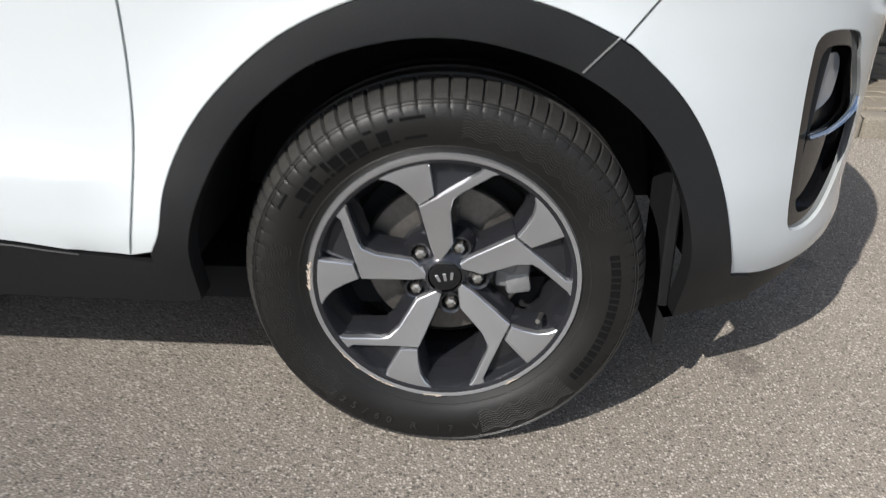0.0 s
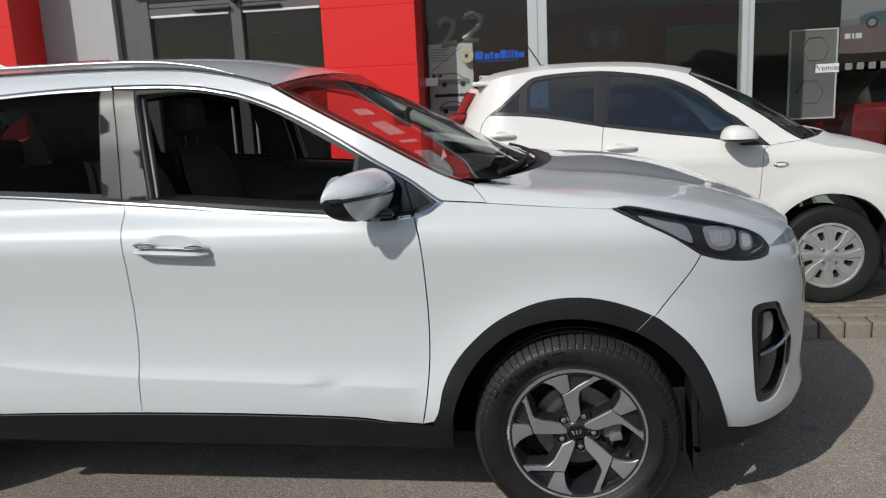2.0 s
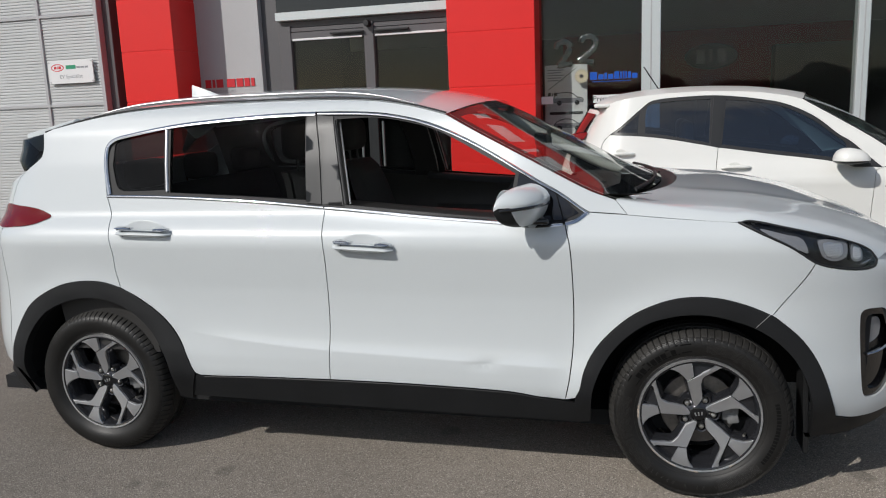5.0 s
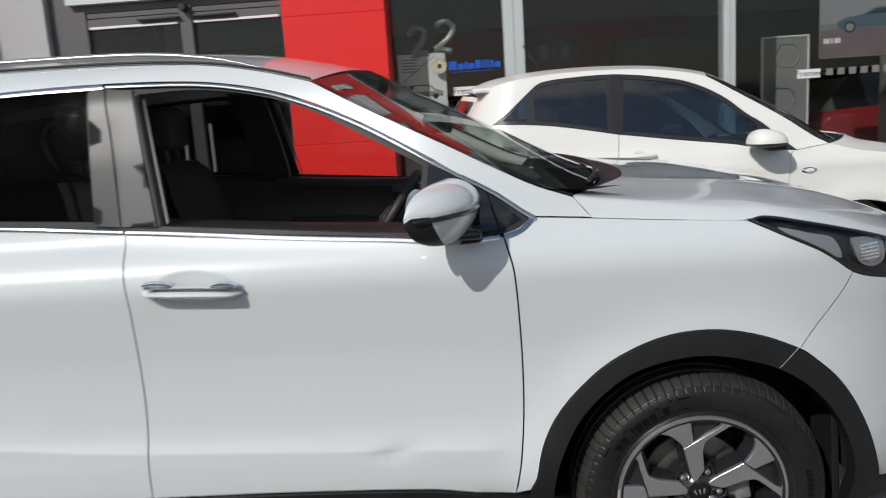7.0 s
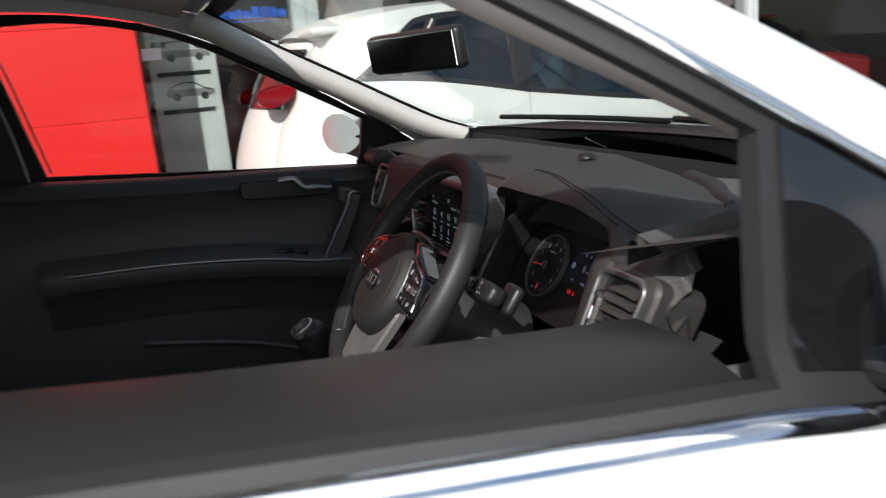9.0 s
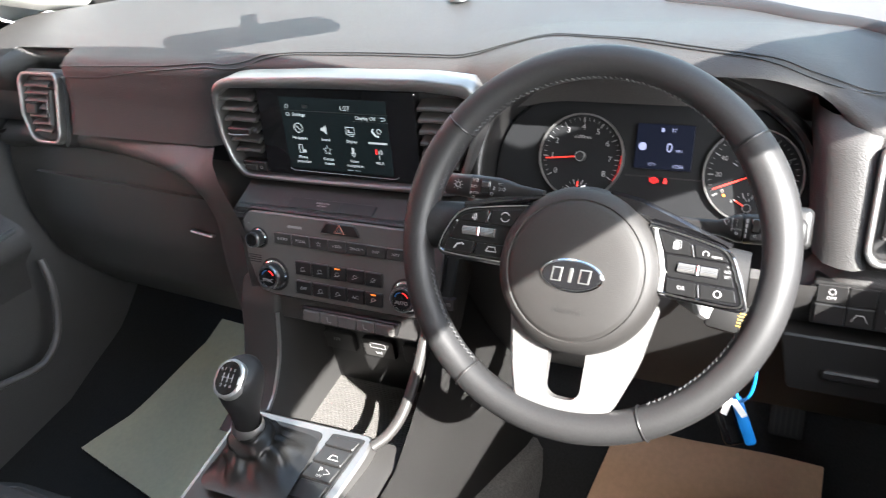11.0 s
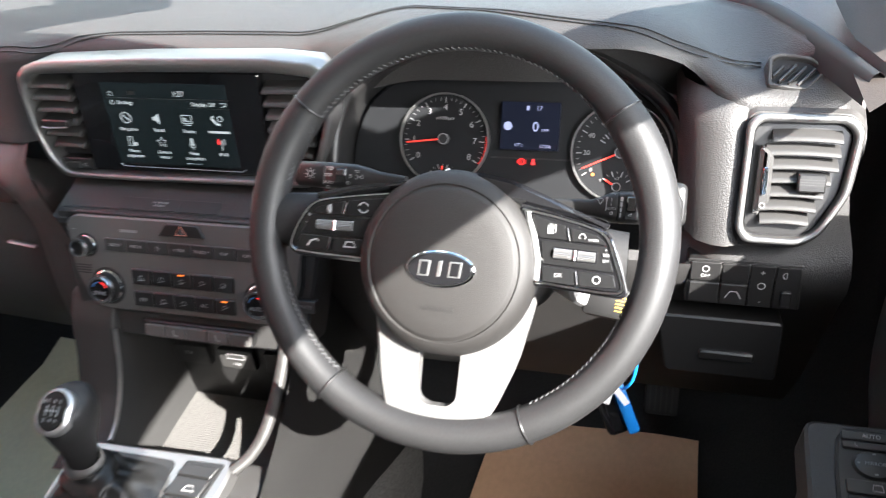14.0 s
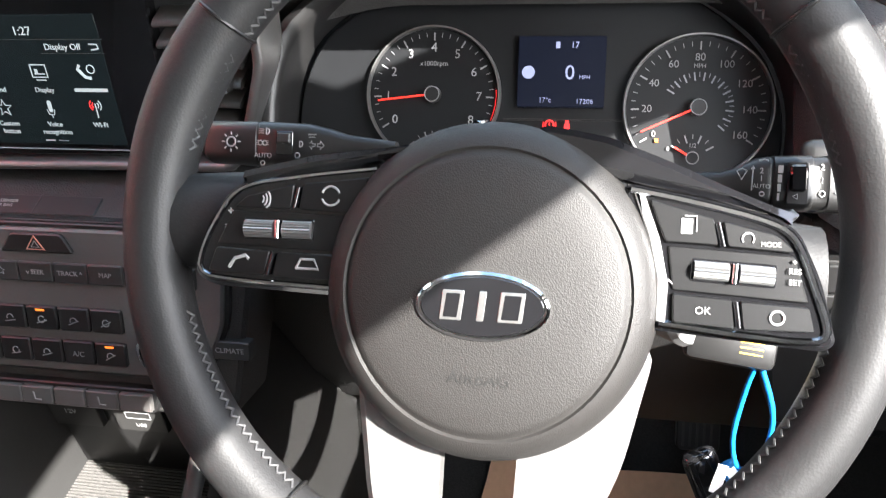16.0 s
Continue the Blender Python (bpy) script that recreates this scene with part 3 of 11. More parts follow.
for x0 in (0.72, 0.92, 1.06):
    boxed("wall_sign_mark", (x0, 11.52, 2.16), (x0 + (0.06 if x0 == 0.92 else 0.14), 11.54, 2.40), WHITE, front)
letters("wall_lettering", "Premier", 0.40, GREY_INK, frame_of((3.9, 11.8, 1.75), (1, 0, 0), (0, -1, 0)), front)
# ---- things in and on the showroom glass ----
FOIL = material("silver_foil", (0.26, 0.26, 0.27), 0.14, metal=1.0, bump=0.4, bump_scale=60)
POSTER_MAUVE = material("mauve_print", (0.17, 0.115, 0.135), 0.35, blotch=0.25, blotch_scale=1.5)
POSTER_BLUE = material("steel_blue_print", (0.07, 0.12, 0.17), 0.35)
SHOP_PALE = material("pale_display", (0.20, 0.20, 0.19), 0.5, vary=0.04)
DARK_RED_PAINT = material("dark_red_paint", (0.20, 0.012, 0.014), 0.25, coat=1.0)
CASE = material("beige_wall", (0.62, 0.58, 0.48), 0.7, blotch=0.06, blotch_scale=0.7)


def front_pose(x, y, z):
    return frame_of((x, y, z), (1, 0, 0), (0, -1, 0))


def flat_bars(parent, mat, M, rects, z=0.0, name="print_bar", thick=0.002):
    for x0, y0, x1, y1 in rects:
        boxed(name, (x0, y0, z), (x1, y1, z + thick), mat, parent, m=M)


# foil balloons shaped as two digits
def balloon(x, z, h, tilt):
    b = thing("foil_balloon", "silver foil balloon in the shape of a digit two", "balloon", "foil balloons")
    w = 0.62 * h
    q = [(-0.46 * w, 0.22 * h), (-0.36 * w, 0.40 * h), (0.0, 0.48 * h), (0.36 * w, 0.38 * h), (0.42 * w, 0.18 * h), (0.20 * w, -0.06 * h), (-0.16 * w, -0.28 * h), (-0.42 * w, -0.46 * h), (-0.05 * w, -0.44 * h), (0.48 * w, -0.46 * h)]
    M = front_pose(x, 5.17, z) @ Matrix.Rotation(radians(tilt), 4, "Z")
    tube("digit", [M @ Vector((a, c, 0)) for a, c in spline(q, 0.012)], lambda k: 0.026 + 0.007 * abs(math.sin(24 * k)), FOIL, b, "crumpled silver foil", 12)
    tube("string", [M @ Vector((0, -0.46 * h, 0)), M @ Vector((0.01, -0.46 * h - 0.3, 0.01))], 0.0015, FOIL, b, "", 4)


balloon(-0.985, 2.055, 0.25, 6)
balloon(-0.745, 2.085, 0.27, -8)

# poster stand with line drawings of cars
stand = thing("poster_stand", "white poster stand with two car drawings behind the glass", "poster stand")
PM = front_pose(-0.965, 5.16, 1.40)
boxed("board", (-0.215, -1.28, -0.01), (0.215, 0.545, 0.0), WHITE, stand, "white printed board", 0.003, 1, PM)
boxed("foot", (-0.20, -1.31, -0.16), (0.20, -1.28, 0.03), ALU, stand, "", 0.004, 1, PM)
flat_bars(stand, GREY_INK, PM, [(-0.185, 0.490 - 0.026 * k, -0.02 - 0.03 * (k % 2), 0.500 - 0.026 * k) for k in range(5)])
tube("fold_line", [PM @ Vector((-0.18, 0.30, 0.001)), PM @ Vector((0.12, 0.52, 0.001))], 0.003, INK, stand, "", 4)
flat_bars(stand, INK, PM, [(-0.185, 0.235, -0.155, 0.27), (-0.145, 0.235, -0.135, 0.27), (-0.125, 0.235, -0.09, 0.27)], name="plain_mark")


def drawn_car(M, parent, w, boxy):
    roof = [(-0.5, 0.05), (-0.48, 0.20), (-0.42, 0.34), (0.10, 0.36), (0.30, 0.22), (0.5, 0.16), (0.5, 0.03)] if boxy else [(-0.5, 0.08), (-0.44, 0.2), (-0.2, 0.32), (0.1, 0.32), (0.3, 0.2), (0.5, 0.14), (0.5, 0.04)]
    tube("drawing_line", [M @ Vector((a * w, c * w, 0.002)) for a, c in spline(roof, 0.05)], 0.004, INK, parent, "", 4)
    plate("drawing_body", [(-0.5 * w, 0.03 * w), (0.5 * w, 0.03 * w), (0.5 * w, 0.14 * w), (0.3 * w, 0.19 * w), (-0.48 * w, 0.19 * w)], M, GREY_INK, parent, 0.0, 0.0015, 0.01, 0.0005)
    for a in (-0.30, 0.30):
        plate("drawing_wheel", circle2(a * w, 0.03 * w, 0.085 * w), M, INK, parent, 0.0, 0.003, 0, 0.0005)


def circle2(cx, cy, r, n=20):
    return [(cx + r * math.cos(2 * math.pi * i / n), cy + r * math.sin(2 * math.pi * i / n)) for i in range(n)]
# ---- the parked SUV ----
car = thing("suv_car", "white five-door SUV with black wheel-arch cladding, driver's window open", "car")

_arc = [(0.0, 0.0, 0.0)]
for i in range(1, 401):
    a = math.pi / 2 * i / 400
    px, py = 0.80 * math.sin(a) ** 0.8, MID * (1 - math.cos(a) ** 0.8)
    _arc.append((_arc[-1][0] + math.hypot(px - _arc[-1][1], py - _arc[-1][2]), px, py))
ARC_LEN = _arc[-1][0]
_s, _px = [q[0] for q in _arc], [q[1] for q in _arc]


def to_s(x, z):
    """Length along the body's outline in plan, from place x at height z."""
    if x > 0.10:
        return 0.10 + float(np.interp((x - 0.10) / soft_table(NOSE, z, 0.03) * 0.80, _px, _s))
    if x < -2.90:
        return -2.90 - float(np.interp((-2.90 - x) / soft_table(TAIL, z, 0.03) * 0.80, _px, _s))
    return x


def from_s(s, z):
    if s > 0.10:
        return 0.10 + float(np.interp(s - 0.10, _s, _px)) / 0.80 * soft_table(NOSE, z, 0.03)
    if s < -2.90:
        return -2.90 - float(np.interp(-2.90 - s, _s, _px)) / 0.80 * soft_table(TAIL, z, 0.03)
    return s


S_FRONT, S_REAR = 0.10 + ARC_LEN * 0.995, -2.90 - ARC_LEN * 0.995


def on_body(off=0.0, far=False):
    def surf(s, z):
        x = from_s(s, z)
        y = flank_y(x, z) + off
        return Vector((x, 2 * MID - y if far else y, z))
    return surf


def sz(pts):
    return [(to_s(x, z), z) for x, z in pts]


ARCH_F = [(-0.469, 0.405), (-0.450, 0.443), (-0.433, 0.518), (-0.400, 0.591), (-0.346, 0.662), (-0.262, 0.738), (-0.179, 0.785), (-0.097, 0.813),
          (-0.016, 0.823), (0.064, 0.818), (0.160, 0.793), (0.265, 0.742), (0.346, 0.669), (0.408, 0.579), (0.452, 0.470), (0.486, 0.360)]
ARCH_R = [(-3.165, 0.40), (-3.13, 0.52), (-3.06, 0.645), (-2.99, 0.725), (-2.896, 0.782), (-2.797, 0.819), (-2.690, 0.836), (-2.587, 0.833), (-2.494, 0.808),
          (-2.398, 0.757), (-2.289, 0.674), (-2.215, 0.575), (-2.167, 0.457), (-2.150, 0.425), (-2.115, 0.412)]
DOOR_GAP = [(-1.512, 1.157), (-1.504, 1.09), (-1.493, 0.979), (-1.493, 0.856), (-1.494, 0.732), (-1.495, 0.662), (-1.499, 0.565), (-1.502, 0.486), (-1.503, 0.427)]
DOOR_FRONT = [(-0.505, 1.093), (-0.485, 1.011), (-0.476, 0.876), (-0.473, 0.737), (-0.477, 0.607), (-0.490, 0.487), (-0.508, 0.394)]
DOOR_LOW = [(-1.503, 0.427), (-1.112, 0.426), (-0.732, 0.415), (-0.594, 0.397), (-0.508, 0.394)]
RDOOR_REAR = [(-2.574, 1.215), (-2.545, 1.135), (-2.524, 1.045), (-2.511, 0.969), (-2.512, 0.896), (-2.504, 0.846), (-2.494, 0.808)]
RDOOR_LOW = [(-2.115, 0.412), (-1.90, 0.420), (-1.503, 0.427)]
BELT = [(-2.574, 1.215), (-2.254, 1.207), (-1.844, 1.185), (-1.512, 1.157), (-1.088, 1.122), (-0.773, 1.100), (-0.626, 1.086), (-0.505, 1.093), (-0.417, 1.134)]
DLO_TOP = [(-0.417, 1.134), (-0.446, 1.151), (-0.522, 1.205), (-0.611, 1.255), (-0.702, 1.310), (-0.864, 1.403), (-1.007, 1.470), (-1.129, 1.510), (-1.305, 1.541),
           (-1.570, 1.553), (-1.822, 1.550), (-2.145, 1.532), (-2.293, 1.517), (-2.475, 1.488), (-2.555, 1.470), (-2.592, 1.440), (-2.603, 1.385), (-2.590, 1.300), (-2.574, 1.215)]
ROOF_EDGE = [(-2.95, 1.505), (-2.723, 1.560), (-2.50, 1.590), (-2.20, 1.606), (-1.86, 1.610), (-1.54, 1.606), (-1.30, 1.590), (-1.13, 1.560), (-0.999, 1.525)]
A_EDGE = [(-0.999, 1.525), (-0.866, 1.451), (-0.749, 1.389), (-0.635, 1.330), (-0.523, 1.270), (-0.414, 1.215), (-0.318, 1.180)]
HOOD_EDGE = [(-0.271, 1.124), (-0.099, 1.111), (0.116, 1.098)]
LAMP_TOP = [(0.116, 1.098), (0.160, 1.106), (0.256, 1.088), (0.396, 1.053), (0.527, 1.011), (0.598, 0.973), (0.630, 0.935)]
LAMP_LOW = [(0.630, 0.935), (0.617, 0.912), (0.546, 0.909), (0.437, 0.929), (0.385, 0.947), (0.292, 1.011), (0.176, 1.068), (0.116, 1.098)]
BUMP_GAP = [(0.385, 0.947), (0.330, 0.864), (0.283, 0.805), (0.243, 0.757)]
BUMP_LOW = [(0.486, 0.360), (0.56, 0.340), (0.66, 0.338), (0.76, 0.352)]

ST = 0.03


def sl(pts, step=0.02):
    return spline(sz(pts), step)


i_gap = 10        # where the bumper joint meets the front arch
arch_front_half = [(0.243, 0.757), (0.265, 0.742)] + ARCH_F[12:]
arch_rear_half = ARCH_F[:11] + [(0.243, 0.757)]

outline_fdoor = join_lines(sl(DOOR_GAP), sl(DOOR_LOW), sl(DOOR_FRONT)[::-1], sl(BELT[3:8])[::-1])
outline_rdoor = join_lines(sl(RDOOR_REAR), sl(ARCH_R[8:]), sl(RDOOR_LOW), sl(DOOR_GAP)[::-1], sl(BELT[:4])[::-1])
outline_fender = join_lines(sl([(-0.417, 1.134), (-0.271, 1.124)]), sl(HOOD_EDGE), sl(LAMP_LOW[4:])[::-1], sl(BUMP_GAP), sl(arch_rear_half)[::-1],
                            [(-0.469, 0.405), (-0.508, 0.394)], sl(DOOR_FRONT)[::-1], sl([(-0.505, 1.093), (-0.417, 1.134)]))
frame_rear = [(-2.95, 1.505), (-2.94, 1.45), (-2.945, 1.40), (-3.02, 1.345), (-3.10, 1.28), (-3.14, 1.15), (-3.15, 1.00), (-3.15, 0.90), (-3.15, 0.80), (-3.165, 0.60), (-3.165, 0.40)]
outline_frame = join_lines(sl(DLO_TOP), sl(RDOOR_REAR), sl(ARCH_R[:9])[::-1], sl(frame_rear)[::-1], sl(ROOF_EDGE), sl(A_EDGE),
                           sl([(-0.318, 1.180), (-0.271, 1.124)]), sl([(-0.271, 1.124), (-0.417, 1.134)]))
outline_bumper = join_lines(sl(LAMP_LOW[:5])[::-1], [(S_FRONT, 0.93), (S_FRONT, 0.62), (S_FRONT, 0.36)], sl(BUMP_LOW)[::-1], sl(arch_front_half)[::-1], sl(BUMP_GAP)[::-1])
FOG = [(0.563, 0.735), (0.578, 0.756), (0.628, 0.757), (0.668, 0.745), (0.690, 0.700), (0.722, 0.640), (0.735, 0.585), (0.722, 0.500), (0.690, 0.440), (0.650, 0.414), (0.605, 0.416), (0.588, 0.436), (0.573, 0.560)]
outline_fog = spline(sz(FOG), 0.012, closed=True)


def flank_panels(far):
    surf = on_body(0, far)
    inw = (0, -1, 0) if far else (0, 1, 0)
    o = {}
    side = "far" if far else "near"
    for key, name, outl, lab, hol in (("fender", "front_wing", outline_fender, "white front wing with a flared arch", ()),
                                      ("fdoor", "front_door", outline_fdoor, "white front door with a small dent low down", ()),
                                      ("rdoor", "rear_door", outline_rdoor, "white rear door", ()),
                                      ("frame", "side_frame", outline_frame, "white roof pillar and rear wing", ()),
                                      ("bumper", "front_bumper", outline_bumper, "white front bumper", (outline_fog,))):
        line = [(to_s(x, crease_z(x) + dz), crease_z(x) + dz) for x in np.arange(-2.24, -0.48, 0.012) for dz in (-0.007, -0.002, 0.002, 0.008)] if "door" in key else ()
        o[key] = sheet(name, outl, surf, PAINT, car, lab, ST, hol, 0.014, 0.0022, inw, 0.018, line)
    # dark structure behind the joints
    low = join_lines(sl(BELT[:8]), sl(DOOR_FRONT), sl(DOOR_LOW)[::-1], sl(RDOOR_LOW)[::-1], sl(ARCH_R[8:])[::-1], sl(RDOOR_REAR)[::-1])
    sheet("inner_shell", low, on_body(0.022, far), SHELL, car, "", 0.08, (), 0.0, 0.0, inw)
    fr = join_lines(sl(HOOD_EDGE), sl(LAMP_LOW)[::-1][:-1], sl([(0.63, 0.935), (0.62, 0.8), (0.60, 0.5), (0.56, 0.36)]), sl(ARCH_F)[::-1], sl(DOOR_FRONT)[::-1], [(-0.505, 1.09), (-0.417, 1.12)])
    sheet("inner_shell", fr, on_body(0.026, far), DARK, car, "", 0.08, (), 0.0, 0.0, inw)
    return o


near = flank_panels(False)
far = flank_panels(True)

# cladding round the arches, sills
ARCH_F_IN = [(-0.412, 0.300), (-0.405, 0.42), (-0.385, 0.495), (-0.339, 0.585), (-0.280, 0.655), (-0.193, 0.718), (-0.090, 0.750), (0.0, 0.757), (0.085, 0.744), (0.190, 0.708),
             (0.280, 0.645), (0.347, 0.560), (0.388, 0.455), (0.402, 0.345), (0.405, 0.27)]
ARCH_R_IN = [(q[0] - 2.67, q[1] + 0.004) for q in ARCH_F_IN]
ARCH_R_IN = [(-2.67 - (q[0] + 2.67), q[1]) for q in ARCH_R_IN][::-1]
CLAD_F = [(-0.469, 0.405)]


def cladding(far):
    inw = (0, -1, 0) if far else (0, 1, 0)
    surf = on_body(-0.007, far)
    out_f = join_lines(sl(ARCH_F), sl([(0.486, 0.360), (0.54, 0.335), (0.56, 0.27)]), [(0.405, 0.27)], sl(ARCH_F_IN)[::-1], [(-0.412, 0.30), (-0.47, 0.29)], sl([(-0.47, 0.29), (-0.469, 0.405)]))
    sheet("arch_cladding", out_f, surf, CLAD, car, "grained black plastic arch trim", 0.025, (), 0.05, 0.0, inw)
    out_r = join_lines(sl(ARCH_R[:14]), sl([(-2.150, 0.425), (-2.20, 0.29)]), [(-2.262, 0.30)], sl(ARCH_R_IN)[::-1][1:], [(-3.09, 0.28), (-3.165, 0.40)])
    sheet("arch_cladding", out_r, surf, CLAD, car, "grained black plastic arch trim", 0.025, (), 0.05, 0.0, inw)
    low = join_lines(sl([(-2.150, 0.418), (-1.90, 0.417), (-1.503, 0.423), (-1.112, 0.422), (-0.732, 0.411), (-0.594, 0.392), (-0.469, 0.385)]), [(-0.47, 0.292)],
                     sl([(-0.47, 0.292), (-1.12, 0.298), (-1.637, 0.302), (-2.20, 0.308)]))
    sheet("sill", low, on_body(-0.004, far), CLAD, car, "black plastic sill", 0.04, (), 0.06, 0.0, inw)
    pts = [on_body(-0.002, far)(s, z) for s, z in sl([(-2.11, 0.414), (-1.90, 0.4215), (-1.503, 0.4275), (-1.112, 0.4265), (-0.732, 0.4155), (-0.594, 0.397)], 0.05)]
    tube("sill_strip", [p - Vector((0, 0, 0.006)) for p in pts], 0.0026, CLAD, car, "thin dark strip along the sill", 6)
    # lower front bumper, black
    lowb = join_lines(sl([(0.486, 0.352)] + BUMP_LOW[1:]), [(S_FRONT, 0.355), (S_FRONT, 0.30)], sl([(0.76, 0.300), (0.66, 0.280), (0.56, 0.268), (0.486, 0.262)]))
    sheet("bumper_valance", lowb, on_body(0.006, far), CLAD, car, "black lower valance", 0.04, (), 0.03, 0.0, inw)


cladding(False)
cladding(True)
for is_far in (False, True):
    pts = [on_body(-0.0085, is_far)(*q) for q in sl([(0.236, 0.764), (0.212, 0.741), (0.186, 0.714)], 0.01)]
    tube("cladding_joint", pts, 0.0013, SATIN, car, "bright edge of the cladding joint", 5)


# ---- roof, windscreen, bonnet ----
def side_pt(pts_line, k, off=0.0):
    n = len(pts_line) - 1
    f = min(n - 1e-6, max(0.0, k * n))
    i = int(f)
    a, b = np.array(pts_line[i]), np.array(pts_line[i + 1])
    q = a + (b - a) * (f - i)
    x, z = float(q[0]), float(q[1])
    return Vector((x, flank_y(x, z) + off, z))


L_ROOF = spline(ROOF_EDGE, 0.03)
L_A = spline(A_EDGE, 0.03)
L_HOOD = spline(HOOD_EDGE[:2] + LAMP_TOP, 0.03)


def roof_fn(drop=0.0):
    def fn(u, v):
        e = side_pt(L_ROOF, u, 0.0)
        t = 2 * v - 1
        half = MID - e.y
        rear = max(0.0, 1 - u * 6)
        x = e.x + (0.09 * (u ** 3) - 0.12 * rear) * (1 - t * t)
        return Vector((x, MID + t * half, e.z - drop + (0.052 + 0.012 * math.sin(math.pi * u)) * (1 - abs(t) ** 2.6)))
    return fn


patch("roof", roof_fn(), 48, 25, PAINT, car, "white roof skin")


def screen_fn(off=0.0):
    def fn(u, v):
        e = side_pt(L_A, u, 0.004)
        t = 2 * v - 1
        half = MID - e.y
        bul = 0.09 + 0.10 * u
        c = 1 - t * t
        return Vector((e.x + bul * c - off * 0.5, MID + t * half, e.z + (0.052 * (1 - u) + 0.004 * u) * c - off))
    return fn


# dark printed border round the glass
for v0, v1, nm in ((0.0, 0.045, "screen_border"), (0.955, 1.0, "screen_border")):
    patch(nm, lambda u, v: screen_fn(0.004)(u, v0 + (v1 - v0) * v), 24, 4, RUBBER, car, "black printed glass border")
patch("screen_border", lambda u, v: screen_fn(0.004)(0.05 * u, v), 3, 25, RUBBER, car, "black printed glass border")
o = patch("windscreen", screen_fn(), 24, 25, GLASS_CLEAR, car, "raked clear windscreen")
o.visible_shadow = False


HOOD_Z = np.polyfit([k / 20 for k in range(21)], [side_pt(L_HOOD, k / 20).z for k in range(21)], 3)


def hood_fn(u, v):
    t = math.sin((2 * v - 1) * math.pi / 2)
    e = side_pt(L_HOOD, u, 0.002)
    half = MID - e.y
    back = (1 - u) ** 2
    s = abs(t)
    x = e.x + 0.16 * u ** 3 * (1 - t ** 4)
    lift = 0.062 * (1 - u) + 0.045 * u + 0.006 * math.sin(math.pi * min(1, u * 1.1))
    sharp = 0.38 + 0.34 * (1 - u) ** 2
    c = (1 - sharp) * (1 - abs(t) ** 2.4) + sharp * (1 - abs(t) ** 14)
    ridge = 0.006 * math.exp(-((abs(t) - 0.60) / 0.10) ** 2) * min(1.0, 3 * u + 0.3)
    # the rear edge climbs from the wing to the foot of the glass and swings forward round the scuttle
    h = min(1.0, max(0.0, (0.90 - s) / 0.35))
    h = h * h * (3 - 2 * h)
    f = min(1.0, (1 - s) / 0.025)
    rx = -0.271 - 0.047 * f + (0.19 * (1 - (s / 0.975) ** 2) if s < 0.975 else 0.0) + 0.070 * h
    rz = 1.124 + 0.057 * f + 0.006 * h
    z0 = 1.124 + 0.062 * c
    blend = 1 - s ** 8
    ez = e.z + (float(np.polyval(HOOD_Z, u)) - e.z) * blend * min(1.0, 6 * u, 6 * (1 - u))
    x += (rx + 0.271) * back
    return Vector((x, MID + t * half, ez + lift * c + ridge + (rz - z0) * back))


patch("bonnet", hood_fn, 40, 61, PAINT, car, "white bonnet with two long ridges", 0.008)


def cowl_fn(u, v):
    v = 0.08 + 0.84 * v
    t = math.sin((2 * v - 1) * math.pi / 2)
    a, b = screen_fn()(1.0, (t + 1) / 2), hood_fn(0.0, v)
    q = a.lerp(b, u)
    q.z -= min(0.03, 0.25 * (b - a).length) * math.sin(math.pi * min(1.0, u + 0.12)) + 0.003
    return q


patch("scuttle_panel", cowl_fn, 8, 51, CLAD, car, "black scuttle panel under the wipers")
# ---- wheels ----
TYRE = material("tyre_rubber", (0.0125, 0.0118, 0.011), 0.46, spec=0.4, vary=0.15, noise_scale=240, blotch=0.18, blotch_scale=9, bump=0.3, bump_scale=900, rough_vary=0.12)
# dark marks and pale waves: the relief's light and shade put into rubber colours
TYRE_PRINT_SHADED = material("raised_rubber_shaded", (0.004, 0.004, 0.004), 0.75, spec=0.15)
TYRE_WAVE_LIT = material("waved_rubber_lit", (0.036, 0.034, 0.032), 0.40)
# tread dust, with the shoulder's sunlight also put into the paler colour
TREAD_DUST_SUNLIT = material("dusty_sunlit_tread", (0.026, 0.0245, 0.0225), 0.70, vary=0.35, noise_scale=300, blotch=0.3, blotch_scale=14)
MACHINED = material("machined_alloy", (0.70, 0.705, 0.72), 0.33, metal=0.88, vary=0.02, noise_scale=900, blotch=0.03, blotch_scale=14)
GUNMETAL = material("gunmetal_paint", (0.034, 0.035, 0.040), 0.20, metal=0.45, coat=0.6, vary=0.05, noise_scale=600, blotch=0.1, blotch_scale=20)
STEEL = material("brake_steel", (0.22, 0.205, 0.19), 0.42, metal=0.8, vary=0.12, noise_scale=90, blotch=0.1, blotch_scale=25)
RUST = material("rusty_hub", (0.16, 0.085, 0.05), 0.8, vary=0.25, noise_scale=120)
CALIPER = material("cast_caliper", (0.30, 0.30, 0.30), 0.5, metal=0.5, vary=0.1, noise_scale=90)
NUT = material("wheel_nut", (0.50, 0.48, 0.44), 0.3, metal=0.9, vary=0.1, noise_scale=150)
SCUFF = material("kerb_scuff", (0.52, 0.44, 0.36), 0.75, vary=0.3, noise_scale=300)

